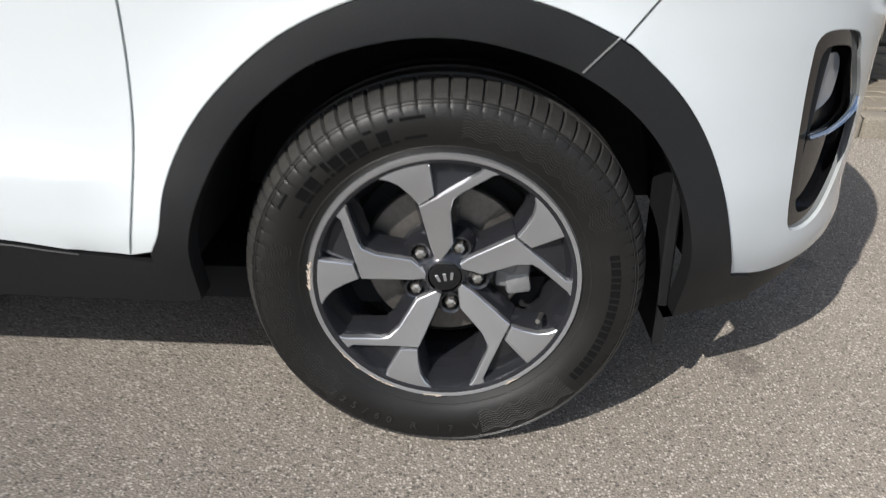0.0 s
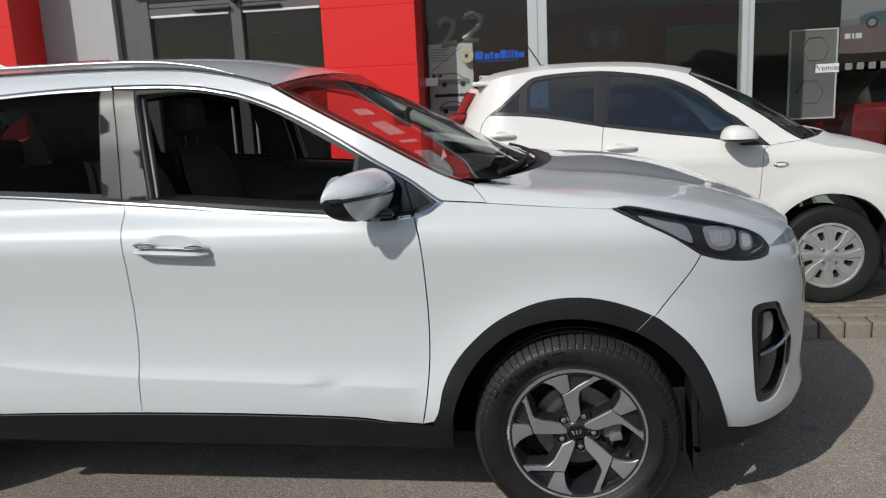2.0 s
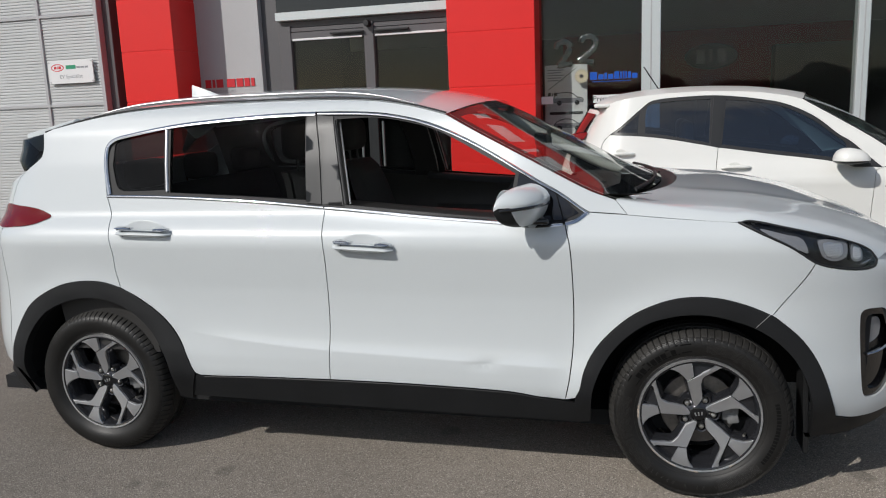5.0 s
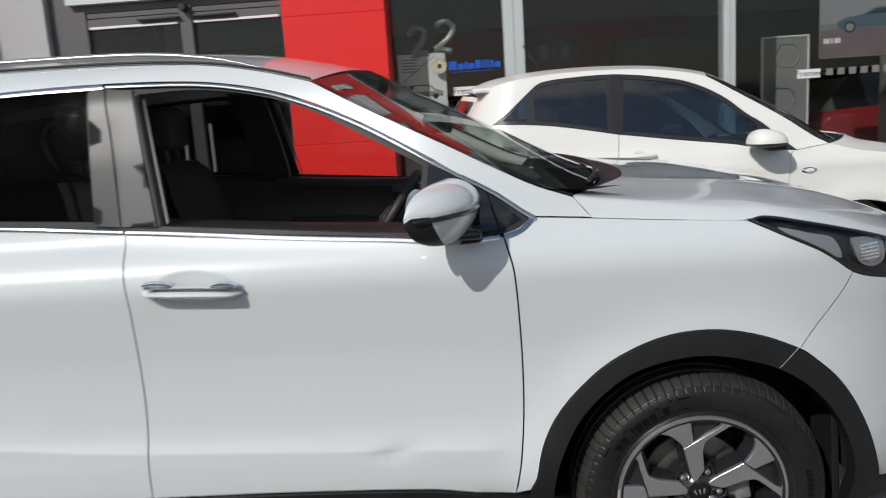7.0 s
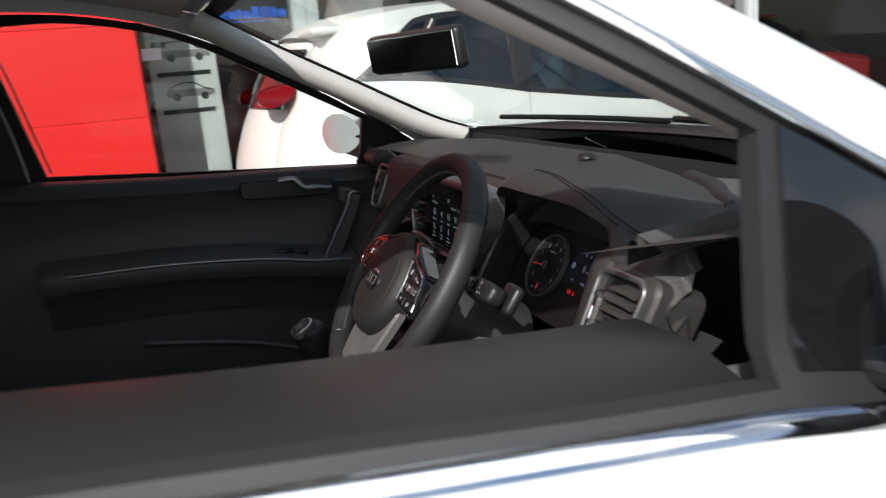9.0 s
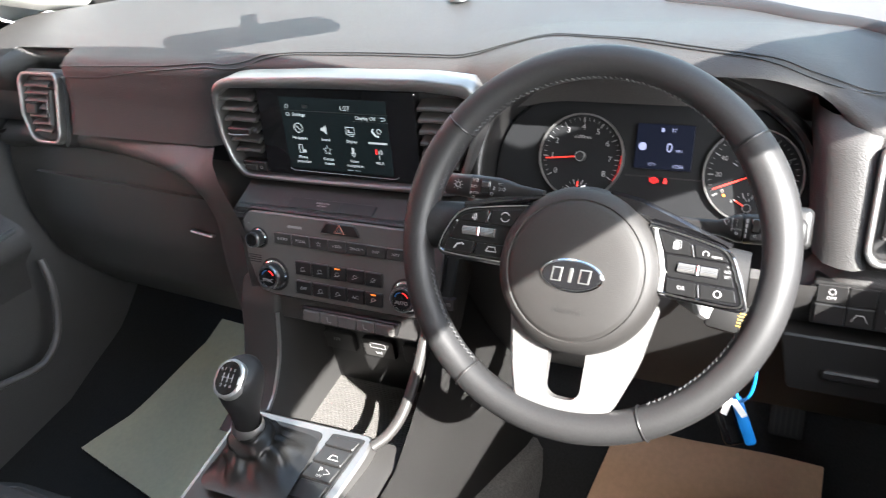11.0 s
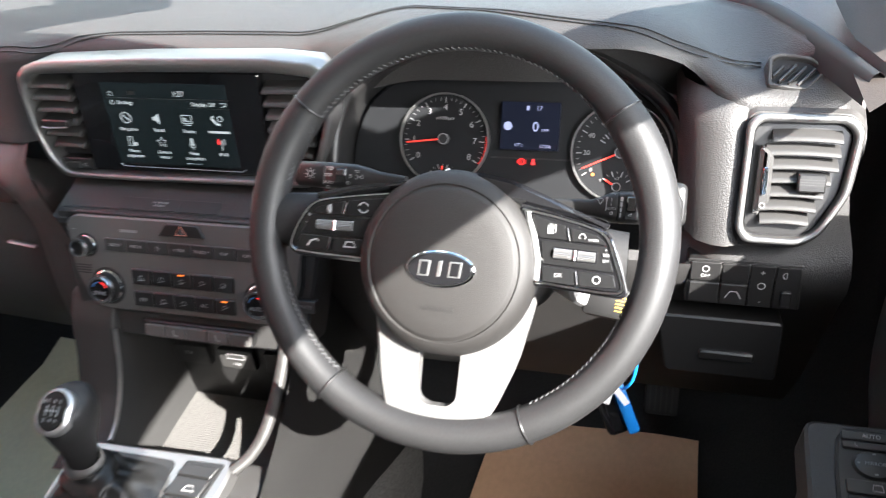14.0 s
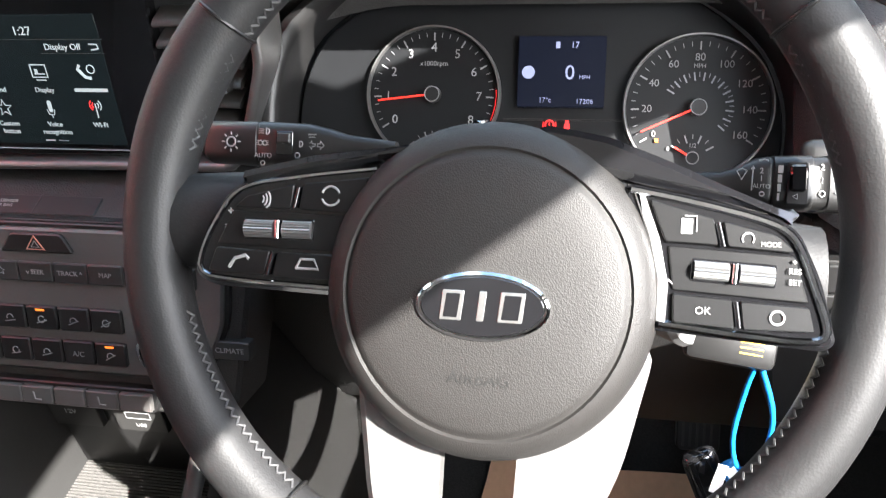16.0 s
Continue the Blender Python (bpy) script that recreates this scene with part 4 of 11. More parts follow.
BLOCK_OUT = [(-0.118, 0.185), (-0.110, 0.193), (-0.104, 0.201), (-0.098, 0.208), (-0.065, 0.220), (-0.034, 0.222), (-0.030, 0.212), (-0.0215, 0.156), (-0.046, 0.139), (-0.060, 0.156), (-0.078, 0.173), (-0.095, 0.181)]
ARM_OUT = [(-0.0455, 0.1345), (-0.020, 0.1510), (0.052, 0.1985), (0.058, 0.216), (0.095, 0.206), (0.084, 0.198), (0.072, 0.195), (0.020, 0.160), (0.010, 0.150), (0.0055, 0.124), (0.012, 0.064), (-0.006, 0.0315), (-0.016, 0.031), (-0.024, 0.050)]


def cone_y(a, b):
    r = math.hypot(a, b)
    return 0.012 + 0.030 * max(0.0, 1 - r / 0.20)


def slab(name, outline, front, depth, flare, mat, parent, label="", rot=0.0, step=0.02, edge=0.0015):
    """A solid piece on the wheel's face: a front face with a small chamfer and walls that flare backwards."""
    out = np.array(outline)
    c, s = math.cos(rot), math.sin(rot)
    out = np.stack([out[:, 0] * c - out[:, 1] * s, out[:, 0] * s + out[:, 1] * c], 1)
    v, tri, loops = filled(shrink(out, edge), step)
    pts = [Vector((a, front(a, b), b)) for a, b in v]
    faces = [tuple(int(i) for i in t) for t in tri]
    lp = loops[0]
    base = np.array([v[i] for i in lp])
    prev = lp
    for grow, dep in ((edge, edge), (edge + flare, depth)):
        ring = shrink(base, -grow)
        k = len(pts)
        pts += [Vector((a, front(a, b) + dep, b)) for a, b in ring]
        cur = list(range(k, k + len(ring)))
        n = len(cur)
        faces += [(prev[i], prev[(i + 1) % n], cur[(i + 1) % n], cur[i]) for i in range(n)]
        prev = cur
    bm = bmesh.new()
    bv = [bm.verts.new(q) for q in pts]
    for f in faces:
        try:
            bm.faces.new([bv[i] for i in f])
        except ValueError:
            pass
    return part(name, bm, mat, parent, label, deg=30)


TURN_Y = Matrix.Rotation(radians(90), 4, "X")      # lathe axis z to the wheel's axle, outwards to -y


def tyre_mesh(parent, R=0.345, r_in=0.226, w=0.225):
    prof = [(r_in, 0.018), (r_in + 0.006, 0.012), (r_in + 0.012, 0.010), (0.250, 0.000), (0.268, -0.008), (0.290, -0.011), (0.308, -0.008), (0.321, 0.000), (0.329, 0.011),
            (0.3365, 0.026), (0.3415, 0.042), (0.3435, 0.054), (0.336, 0.057), (0.336, 0.063), (0.3445, 0.066), (R, 0.100), (0.337, 0.103), (0.337, 0.112), (R, 0.115), (0.3445, 0.150), (0.337, 0.153),
            (0.337, 0.161), (0.343, 0.164), (0.340, 0.190), (0.328, 0.205), (0.300, 0.215), (0.250, 0.205), (r_in, 0.19)]
    seg, n = 560, len(prof)
    vs = []
    for i in range(seg):
        a = 2 * math.pi * i / seg
        for k, (r, h) in enumerate(prof):
            if 7 <= k <= 11 and i % 7 == 0:
                r -= (0.0015, 0.0045, 0.006, 0.006, 0.006)[k - 7]
                h += 0.003 if k < 10 else 0.0
            vs.append((r * math.cos(a), h, r * math.sin(a)))
    fs = []
    for i in range(seg):
        j = (i + 1) % seg
        fs += [(i * n + k, j * n + k, j * n + k + 1, i * n + k + 1) for k in range(n - 1)]
    bm = bmesh.new()
    bv = [bm.verts.new(v) for v in vs]
    for f in fs:
        bm.faces.new([bv[q] for q in f])
    t = part("tyre", bm, TYRE, parent, "black road tyre with raised sidewall pattern", deg=28)
    t.data.materials.append(TREAD_DUST_SUNLIT)
    for p in t.data.polygons:
        c = p.center
        if math.hypot(c.x, c.z) > 0.3225 and c.y < 0.12:
            p.material_index = 1
    return t


def sidewall_print(tyre):
    """Raised bands, hatched waves and blocks of lettering on the outer wall."""
    def wall_y(r):
        return float(np.interp(r, [0.238, 0.250, 0.268, 0.290, 0.308, 0.322, 0.331], [0.010, 0.000, -0.008, -0.011, -0.008, 0.000, 0.010])) - 0.0012

    def arc_block(a0, a1, r0, r1, bm, n=6):
        rows = []
        for i in range(n + 1):
            a = radians(a0 + (a1 - a0) * i / n)
            rows.append([bm.verts.new((r * math.cos(a), wall_y(r) + d, r * math.sin(a))) for r, d in ((r0, 0.0014), (r0 + 0.0008, 0), (r1 - 0.0008, 0), (r1, 0.0014))])
        for p, q in zip(rows, rows[1:]):
            for k in range(3):
                bm.faces.new((p[k], p[k + 1], q[k + 1], q[k]))
        bm.faces.new(rows[0])
        bm.faces.new(rows[-1][::-1])

    bm = bmesh.new()
    for r in (0.244, 0.3195, 0.3145):
        arc_block(0, 359.9, r, r + 0.0016, bm, 180)
    part("wall_ridge", bm, TYRE_WAVE_LIT, tyre)
    # maker's mark: plain blocks in an arc
    a = 153.0
    for w, hgt in ((5.6, 0.040), (4.0, 0.026), (4.0, 0.026), (2.6, 0.034), (1.6, 0.030), (4.0, 0.026), (3.6, 0.026), (4.0, 0.026), (2.6, 0.034), (3.8, 0.026), (1.7, 0.040)):
        bm = bmesh.new()
        arc_block(a, a - w, 0.262, 0.262 + hgt, bm, 4)
        part("maker_mark", bm, TYRE_PRINT_SHADED, tyre, "plain raised block of the maker's mark")
        a -= w + 0.9
    bm = bmesh.new()
    arc_block(a - 1, a - 8.5, 0.264, 0.300, bm, 8)
    part("maker_badge", bm, TYRE_PRINT_SHADED, tyre)
    a = 15.0
    for k in range(19):
        w = 1.6 + 0.8 * ((k * 7) % 3) / 2
        bm = bmesh.new()
        arc_block(a, a - w, 0.275, 0.291, bm, 2)
        part("model_mark", bm, TYRE_PRINT_SHADED, tyre)
        a -= w + 0.75
    # fine waves between the marks
    for a0, a1 in ((86, 25), (200, 165), (-40, -75), (-130, -158)):
        bm = bmesh.new()
        k = 0
        a = a0
        while a > a1:
            r_mid = 0.280 + 0.012 * math.sin(k * 0.32)
            for q in range(9):
                r = 0.262 + q * 0.0048 + 0.004 * math.sin(k * 0.55 + q * 0.15)
                arc_block(a, a - 0.72, r, r + 0.0018, bm, 1)
            a -= 0.75
            k += 1
        part("wave_pattern", bm, TYRE_WAVE_LIT, tyre)
    for ang, word, hgt in ((-104, "225/60 R 17 V", 0.020),):
        step = 4.6
        for i, ch in enumerate(word):
            if ch == " ":
                continue
            aa = radians(ang - 28 + i * step)
            r = 0.287
            p = Vector((r * math.cos(aa), wall_y(r) - 0.001, r * math.sin(aa)))
            up = -Vector((math.cos(aa), 0, math.sin(aa)))
            xd = Vector((0, -1, 0)).cross(up) * -1
            letters("size_mark", ch, hgt, TYRE_WAVE_LIT, frame_of(p, xd, (0, -1, 0)), tyre, depth=0.0008)


def alloy_wheel(name, pos, spin, detail, mirrored=False):
    w = new(name)
    w.parent = car
    w.location = pos
    tagged(w, label="five-spoke two-tone alloy wheel with a road tyre")
    t = tyre_mesh(w)
    t.name = "tyre"
    # rim barrel and lip
    prof = [(0.2305, 0.022), (0.2315, 0.012), (0.2290, 0.007), (0.2220, 0.008), (0.2150, 0.0105), (0.2120, 0.016), (0.2060, 0.035), (0.1950, 0.060), (0.1880, 0.10), (0.1900, 0.17), (0.215, 0.19)]
    rim = lathe("rim", prof, GUNMETAL, w, "gunmetal rim barrel", seg=96, m=Matrix.Rotation(radians(-90), 4, "X"), deg=25)
    rim.data.materials.append(MACHINED)
    for p in rim.data.polygons:
        c = p.center
        if math.hypot(c.x, c.z) > 0.2225 and c.y < 0.02:
            p.material_index = 1
    for k in range(5):
        rot = radians(spin + 72 * k)
        slab("spoke_outer", BLOCK_OUT, lambda a, b: cone_y(a, b) - 0.0015, 0.012, 0.001, MACHINED, w, "machined spoke face", rot)
        slab("spoke_arm", ARM_OUT, cone_y, 0.012, 0.001, MACHINED, w, "machined spoke face", rot)
        slab("spoke_back", BLOCK_OUT, lambda a, b: cone_y(a, b) + 0.009, 0.045, 0.012, GUNMETAL, w, "", rot)
        slab("spoke_back", ARM_OUT, lambda a, b: cone_y(a, b) + 0.010, 0.045, 0.014, GUNMETAL, w, "", rot)
        bm = bmesh.new()
        pk = [(-0.032, 0.214), (0.060, 0.206), (0.075, 0.192), (0.012, 0.150), (-0.03, 0.140)]
        c, s = math.cos(rot), math.sin(rot)
        bm.faces.new([bm.verts.new((a * c - b * s, 0.034 if b > 0.18 else 0.022, a * s + b * c)) for a, b in pk])
        part("spoke_pocket", bm, GUNMETAL, w)
        # nut in its well
        na = radians(spin + 138 + 72 * k)
        npos = Matrix.Translation((0.057 * math.cos(na), 0.058, 0.057 * math.sin(na))) @ TURN_Y
        lathe("nut_well", [(0.0165, 0.012), (0.0205, 0.014), (0.0225, 0.008), (0.030, -0.012)], GUNMETAL, w, seg=24, m=npos)
        lathe("nut_floor", [(0, -0.002), (0.0168, -0.002), (0.0168, 0.012)], DARK, w, seg=20, m=npos)
        lathe("wheel_nut", [(0, 0.020), (0.005, 0.0195), (0.0092, 0.016), (0.0105, 0.010), (0.0105, -0.004)], NUT, w, "steel wheel nut", seg=6, m=npos, deg=20)
    lathe("hub_boss", [(0.0295, 0.016), (0.034, 0.014), (0.040, 0.006), (0.060, -0.006), (0.080, -0.016), (0.088, -0.04)], GUNMETAL, w, seg=60, m=Matrix.Translation((0, 0.052, 0)) @ TURN_Y)
    cap = lathe("hub_cap", [(0, 0.017), (0.020, 0.0165), (0.0275, 0.014), (0.0285, 0.010)], GLOSS, w, "black centre cap", seg=40, m=Matrix.Translation((0, 0.052, 0)) @ TURN_Y)
    for k, (dx, sl_) in enumerate(((-0.012, 0.3), (0.0, 0.0), (0.012, -0.3))):
        bm = bmesh.new()
        box(bm, (-0.0026, -0.0008, -0.007), (0.0026, 0.0008, 0.007), 0.0005, 1)
        bm.transform(Matrix.Rotation(radians(168), 4, "Y") @ Matrix.Translation((dx, 0.0340, 0)) @ Matrix.Rotation(sl_, 4, "Y"))
        part("cap_mark", bm, SATIN, cap)
    # brake
    lathe("brake_disc", [(0.050, 0.030), (0.066, 0.028), (0.072, 0.008), (0.142, 0.006), (0.145, 0.002), (0.145, -0.018)], STEEL, w, "worn steel brake disc", seg=64, m=Matrix.Translation((0, 0.108, 0)) @ TURN_Y)
    lathe("disc_bell", [(0.0, 0.032), (0.050, 0.031), (0.0665, 0.029), (0.0725, 0.006)], RUST, w, "rusty disc bell", seg=48, m=Matrix.Translation((0, 0.107, 0)) @ TURN_Y)
    if not mirrored:
        bm = bmesh.new()
        for lo, hi, rz in (((0.088, 0.072, -0.036), (0.150, 0.150, 0.036), 0), ((0.082, 0.066, 0.026), (0.118, 0.090, 0.066), 18), ((0.10, 0.070, -0.070), (0.145, 0.092, -0.030), -10), ((0.118, 0.060, 0.030), (0.140, 0.072, 0.075), 8)):
            box(bm, lo, hi, 0.007, 2, Matrix.Rotation(radians(rz), 4, "Y"))
        part("brake_caliper", bm, CALIPER, w, "cast grey brake caliper")
        tube("valve", [(0.187 * math.cos(-0.40), 0.045, 0.187 * math.sin(-0.40)), (0.176 * math.cos(-0.40), 0.012, 0.176 * math.sin(-0.40))], 0.0042, NUT, w, "tyre valve", 10)
    lathe("back_plate", [(0, 0), (0.17, 0.0), (0.186, -0.02)], DARK, w, seg=40, m=Matrix.Translation((0, 0.145, 0)) @ TURN_Y)
    if detail:
        sidewall_print(t)
        # kerbed lip
        rnd = random.Random(4)
        for a0, a1 in ((171, 184), (216, 230), (235, 248), (262, 270), (300, 306)):
            bm = bmesh.new()
            a = a0
            while a < a1:
                r, ln = rnd.uniform(0.2262, 0.2285), rnd.uniform(0.6, 2.0)
                ww = rnd.uniform(0.0006, 0.0022 if a0 > 180 else 0.0045)
                q = [(r + ww * e, radians(a + ln * f)) for e, f in ((-1, 0.2), (-0.6, 1), (0.8, 0.9), (1, 0))]
                bm.faces.new([bm.verts.new((rr * math.cos(t_), 0.0058 + 0.0006 * (rr < 0.226), rr * math.sin(t_))) for rr, t_ in q])
                a += ln * 0.8
            part("scuff", bm, SCUFF, w, "kerb-scuffed patch on the rim lip")
    if mirrored:
        w.rotation_euler = (0, 0, math.pi)
    return w


alloy_wheel("front_wheel", (HUB_F, 0.012, HUB_Z), 0.0, True)
alloy_wheel("rear_wheel", (HUB_R, 0.012, HUB_Z), -4.0, False)
alloy_wheel("front_wheel", (HUB_F, 2 * MID - 0.012, HUB_Z), 20.0, False, True)
alloy_wheel("rear_wheel", (HUB_R, 2 * MID - 0.012, HUB_Z), 40.0, False, True)
# wheel housings and underside
for hx in (HUB_F, HUB_R):
    for y0, y1 in ((0.03, 0.42), (2 * MID - 0.42, 2 * MID - 0.03)):
        bm = bmesh.new()
        rows = []
        for i in range(25):
            a = radians(2 + 176 * i / 24)
            rows.append([bm.verts.new((hx + 0.425 * math.cos(a), y, 0.342 + 0.425 * math.sin(a))) for y in (y0, y1)])
        for p, q in zip(rows, rows[1:]):
            bm.faces.new((p[0], p[1], q[1], q[0]))
        yi = y1 if y0 < 1 else y0
        c = bm.verts.new((hx, yi, 0.342))
        k = 1 if y0 < 1 else 0
        for p, q in zip(rows, rows[1:]):
            bm.faces.new((c, p[k], q[k]))
        part("arch_liner", bm, DARK, car, "black felt wheel-arch liner")
bm = bmesh.new()
box(bm, (-3.35, 0.14, 0.235), (0.36, 2 * MID - 0.14, 0.30))
part("underbody", bm, DARK, car, "black underbody tray")
# mud flap behind the front wheel opening
bm = bmesh.new()
box(bm, (0.395, 0.10, 0.17), (0.415, 0.24, 0.52), 0.004, 1, Matrix.Rotation(radians(-2), 4, "Y"))
part("air_flap", bm, CLAD, car, "black rubber air flap ahead of the wheel")
RAIL = material("rail_silver", (0.44, 0.44, 0.44), 0.30, metal=0.8, vary=0.03, noise_scale=500)
HANDLE = material("bright_handle", (0.78, 0.79, 0.80), 0.24, metal=0.6, vary=0.02, noise_scale=300)
# ---- glazing, bright trim, mirrors, handles, lamps ----
def along(pts, off, far=False, step=0.02):
    return [on_body(off, far)(s, z) for s, z in sl(pts, step)]


def strip(name, pts, w, off, mat, label="", far=False, step=0.02):
    """A flat moulding lying on the flank along a line."""
    line = np.array(spline(sz(pts), step))
    t = np.gradient(line, axis=0)
    t /= np.linalg.norm(t, axis=1)[:, None]
    nrm = np.stack([-t[:, 1], t[:, 0]], 1)
    bm = bmesh.new()
    rows = []
    for (q, n_) in zip(line, nrm):
        row = []
        for k, d in ((-0.5, 0.006), (-0.42, 0.0), (0.0, -0.0025), (0.42, 0.0), (0.5, 0.006)):
            p = q + n_ * w * k
            row.append(bm.verts.new(on_body(off + d, far)(p[0], p[1])))
        rows.append(row)
    for p, q in zip(rows, rows[1:]):
        for k in range(4):
            bm.faces.new((p[k], p[k + 1], q[k + 1], q[k]))
    return part(name, bm, mat, car, label, deg=60)


QGLASS = [(-2.556, 1.440), (-2.532, 1.466), (-2.419, 1.492), (-2.302, 1.512), (-2.282, 1.238), (-2.495, 1.236), (-2.527, 1.255), (-2.558, 1.350)]
RWIN = [(-2.272, 1.512), (-2.07, 1.529), (-1.873, 1.538), (-1.621, 1.535), (-1.597, 1.188), (-1.90, 1.207), (-2.254, 1.226)]
for is_far in (False, True):
    inw = (0, -1, 0) if is_far else (0, 1, 0)
    surf = on_body(0.010, is_far)
    dlo = join_lines(sl(BELT), sl(DLO_TOP))
    # black frames round the panes
    FWIN = [(-1.478, 1.520), (-1.301, 1.521), (-1.127, 1.491), (-1.006, 1.449), (-0.863, 1.373), (-0.705, 1.283), (-0.735, 1.112), (-0.9, 1.122), (-1.412, 1.166)]
    if is_far:
        FWIN[5], FWIN[6] = (-0.600, 1.230), (-0.615, 1.100)
    fw = sl(FWIN[:6]) + sl([FWIN[5], FWIN[6]])[1:] + sl(FWIN[6:])[1:]
    fw = join_lines(fw, sl([FWIN[-1], FWIN[0]]))
    rw = join_lines(sl(RWIN[:4]), sl([RWIN[3], RWIN[4]]), sl(RWIN[4:]), sl([RWIN[-1], RWIN[0]]))
    qg = join_lines(sl(QGLASS[:4]), sl(QGLASS[3:5]), sl(QGLASS[4:]), sl([QGLASS[-1], QGLASS[0]]))
    sheet("window_surround", dlo, on_body(0.006, is_far), RUBBER, car, "black window surround", 0.03, (fw, rw, qg), 0.022, 0.004, inw)
    pil = join_lines(sl([(-1.600, 1.545), (-1.490, 1.535)]), sl([(-1.490, 1.535), (-1.432, 1.164)]), sl([(-1.432, 1.164), (-1.592, 1.176)]), sl([(-1.592, 1.176), (-1.600, 1.545)]))
    left_p = join_lines(sl([(-1.612, 1.538), (-1.571, 1.540)]), sl([(-1.571, 1.540), (-1.545, 1.386), (-1.524, 1.172)]), sl([(-1.524, 1.172), (-1.594, 1.178)]), sl([(-1.594, 1.178), (-1.612, 1.538)]))
    right_p = join_lines(sl([(-1.566, 1.540), (-1.492, 1.532)]), sl([(-1.492, 1.532), (-1.425, 1.166)]), sl([(-1.425, 1.166), (-1.519, 1.172)]), sl([(-1.519, 1.172), (-1.540, 1.386), (-1.566, 1.540)]))
    for q in (left_p, right_p):
        sheet("pillar_cover", q, on_body(-0.001, is_far), PILLAR, car, "satin black pillar cover", 0.03, (), 0.006, 0.0, inw)
    for g, nm in ((rw, "rear_door_glass"), (qg, "quarter_glass")):
        o = sheet(nm, g, surf, GLASS_REAR if nm == "rear_door_glass" else GLASS_TINT, car, "dark privacy glass", 0.05, (), 0.0, -0.004, inw)
        o.visible_shadow = False
    if is_far:
        o = sheet("front_door_glass", fw, surf, GLASS_CLEAR, car, "clear side window", 0.05, (), 0.0, -0.004, inw)
        o.visible_shadow = False
    # quarter light ahead of the mirror
    tri = join_lines(sl([(-0.455, 1.130), (-0.515, 1.185), (-0.600, 1.238), (-0.690, 1.285)]), sl([(-0.690, 1.285), (-0.715, 1.120)]), sl([(-0.715, 1.120), (-0.60, 1.105), (-0.51, 1.108)]), sl([(-0.51, 1.108), (-0.455, 1.130)]))
    if is_far:
        tri = join_lines(sl([(-0.455, 1.130), (-0.515, 1.185), (-0.578, 1.222)]), sl([(-0.578, 1.222), (-0.598, 1.108)]), sl([(-0.598, 1.108), (-0.55, 1.103), (-0.51, 1.108)]), sl([(-0.51, 1.108), (-0.455, 1.130)]))
    sheet("mirror_corner_panel", tri, on_body(0.001, is_far), GLOSS, car, "gloss black corner panel", 0.03, (), 0.004, 0.0, inw)
    strip("corner_joint", [(-0.545, 1.212), (-0.512, 1.105)], 0.006, -0.0015, DARK, "", is_far)
    # bright mouldings
    strip("waist_moulding", BELT[:3] + [(-1.516, 1.1575)], 0.013, -0.004, CHROME, "chrome waist moulding", is_far)
    strip("waist_moulding", [(-1.508, 1.1565)] + BELT[4:7] + [(-0.514, 1.0925)], 0.013, -0.004, CHROME, "chrome waist moulding", is_far)
    strip("waist_moulding", [(-0.503, 1.094), (-0.46, 1.107), (-0.425, 1.132)], 0.016, -0.004, CHROME, "chrome corner moulding", is_far)
    inner = [(q[0], q[1] - 0.006) for q in DLO_TOP]
    strip("window_moulding", inner[:9] + [(-1.565, 1.547)], 0.010, -0.004, CHROME, "chrome window moulding", is_far)
    strip("window_moulding", [(-1.575, 1.547)] + inner[10:15] + [(-2.587, 1.438), (-2.594, 1.385), (-2.581, 1.300), (-2.562, 1.222)], 0.018, -0.004, CHROME, "chrome window moulding", is_far)
    strip("rear_pillar_strip", [(-2.292, 1.510), (-2.281, 1.37), (-2.268, 1.232)], 0.016, 0.001, SATIN, "", is_far)
    # inner seals of the driver's window opening
    strip("window_seal", [(-1.484, 1.516), (-1.45, 1.34), (-1.418, 1.170)], 0.010, 0.002, RUBBER, "", is_far)
    strip("window_channel", [(-1.462, 1.505), (-1.43, 1.34), (-1.400, 1.172)], 0.005, 0.012, SATIN, "", is_far)
    # door handles
    for (xc, zc), ln, ang in (((-1.318, 1.010), 0.262, -3.0), ((-2.345, 1.066), 0.275, -1.5)):
        m0 = on_body(0, is_far)(to_s(xc, zc), zc)
        sgn = -1 if not is_far else 1
        M = Matrix.Translation(m0) @ Matrix.Rotation(radians(-ang), 4, "Y")
        h = new("door_handle")
        h.parent = car
        tagged(h, label="white pull handle with chrome top over a scooped recess")
        out = sgn

        def grip(a0, a1, z0, z1, mat, nm, bulge):
            bm = bmesh.new()
            rows = []
            n = 22
            for i in range(n + 1):
                k = i / n
                u = a0 + (a1 - a0) * k
                e = min(1.0, (4 * (k + 0.02) * (1.02 - k)) ** 0.5)
                d = 0.012 + bulge * min(1.0, 3.2 * math.sin(math.pi * min(max(k, 0.0), 1.0)) ** 0.8)
                row = []
                for j in range(9):
                    t_ = math.pi * j / 8
                    zz = z0 + (z1 - z0) * j / 8
                    zm = (z0 + z1) / 2
                    zz = zm + (zz - zm) * max(0.25, e)
                    row.append(bm.verts.new(M @ Vector((u, out * (d * 0.35 + d * math.sin(t_) * 0.65), zz))))
                rows.append(row)
            for p, q in zip(rows, rows[1:]):
                for j in range(8):
                    bm.faces.new((p[j], p[j + 1], q[j + 1], q[j]))
                bm.faces.new((p[8], p[0], q[0], q[8]))
            bm.faces.new(rows[0])
            bm.faces.new(rows[-1])
            return part(nm, bm, mat, h, deg=50)

        grip(-ln / 2, ln / 2, -0.026, 0.006, PAINT, "grip", 0.032)
        grip(-ln / 2 + 0.003, ln / 2 - 0.005, 0.002, 0.013, CHROME, "cap", 0.029)
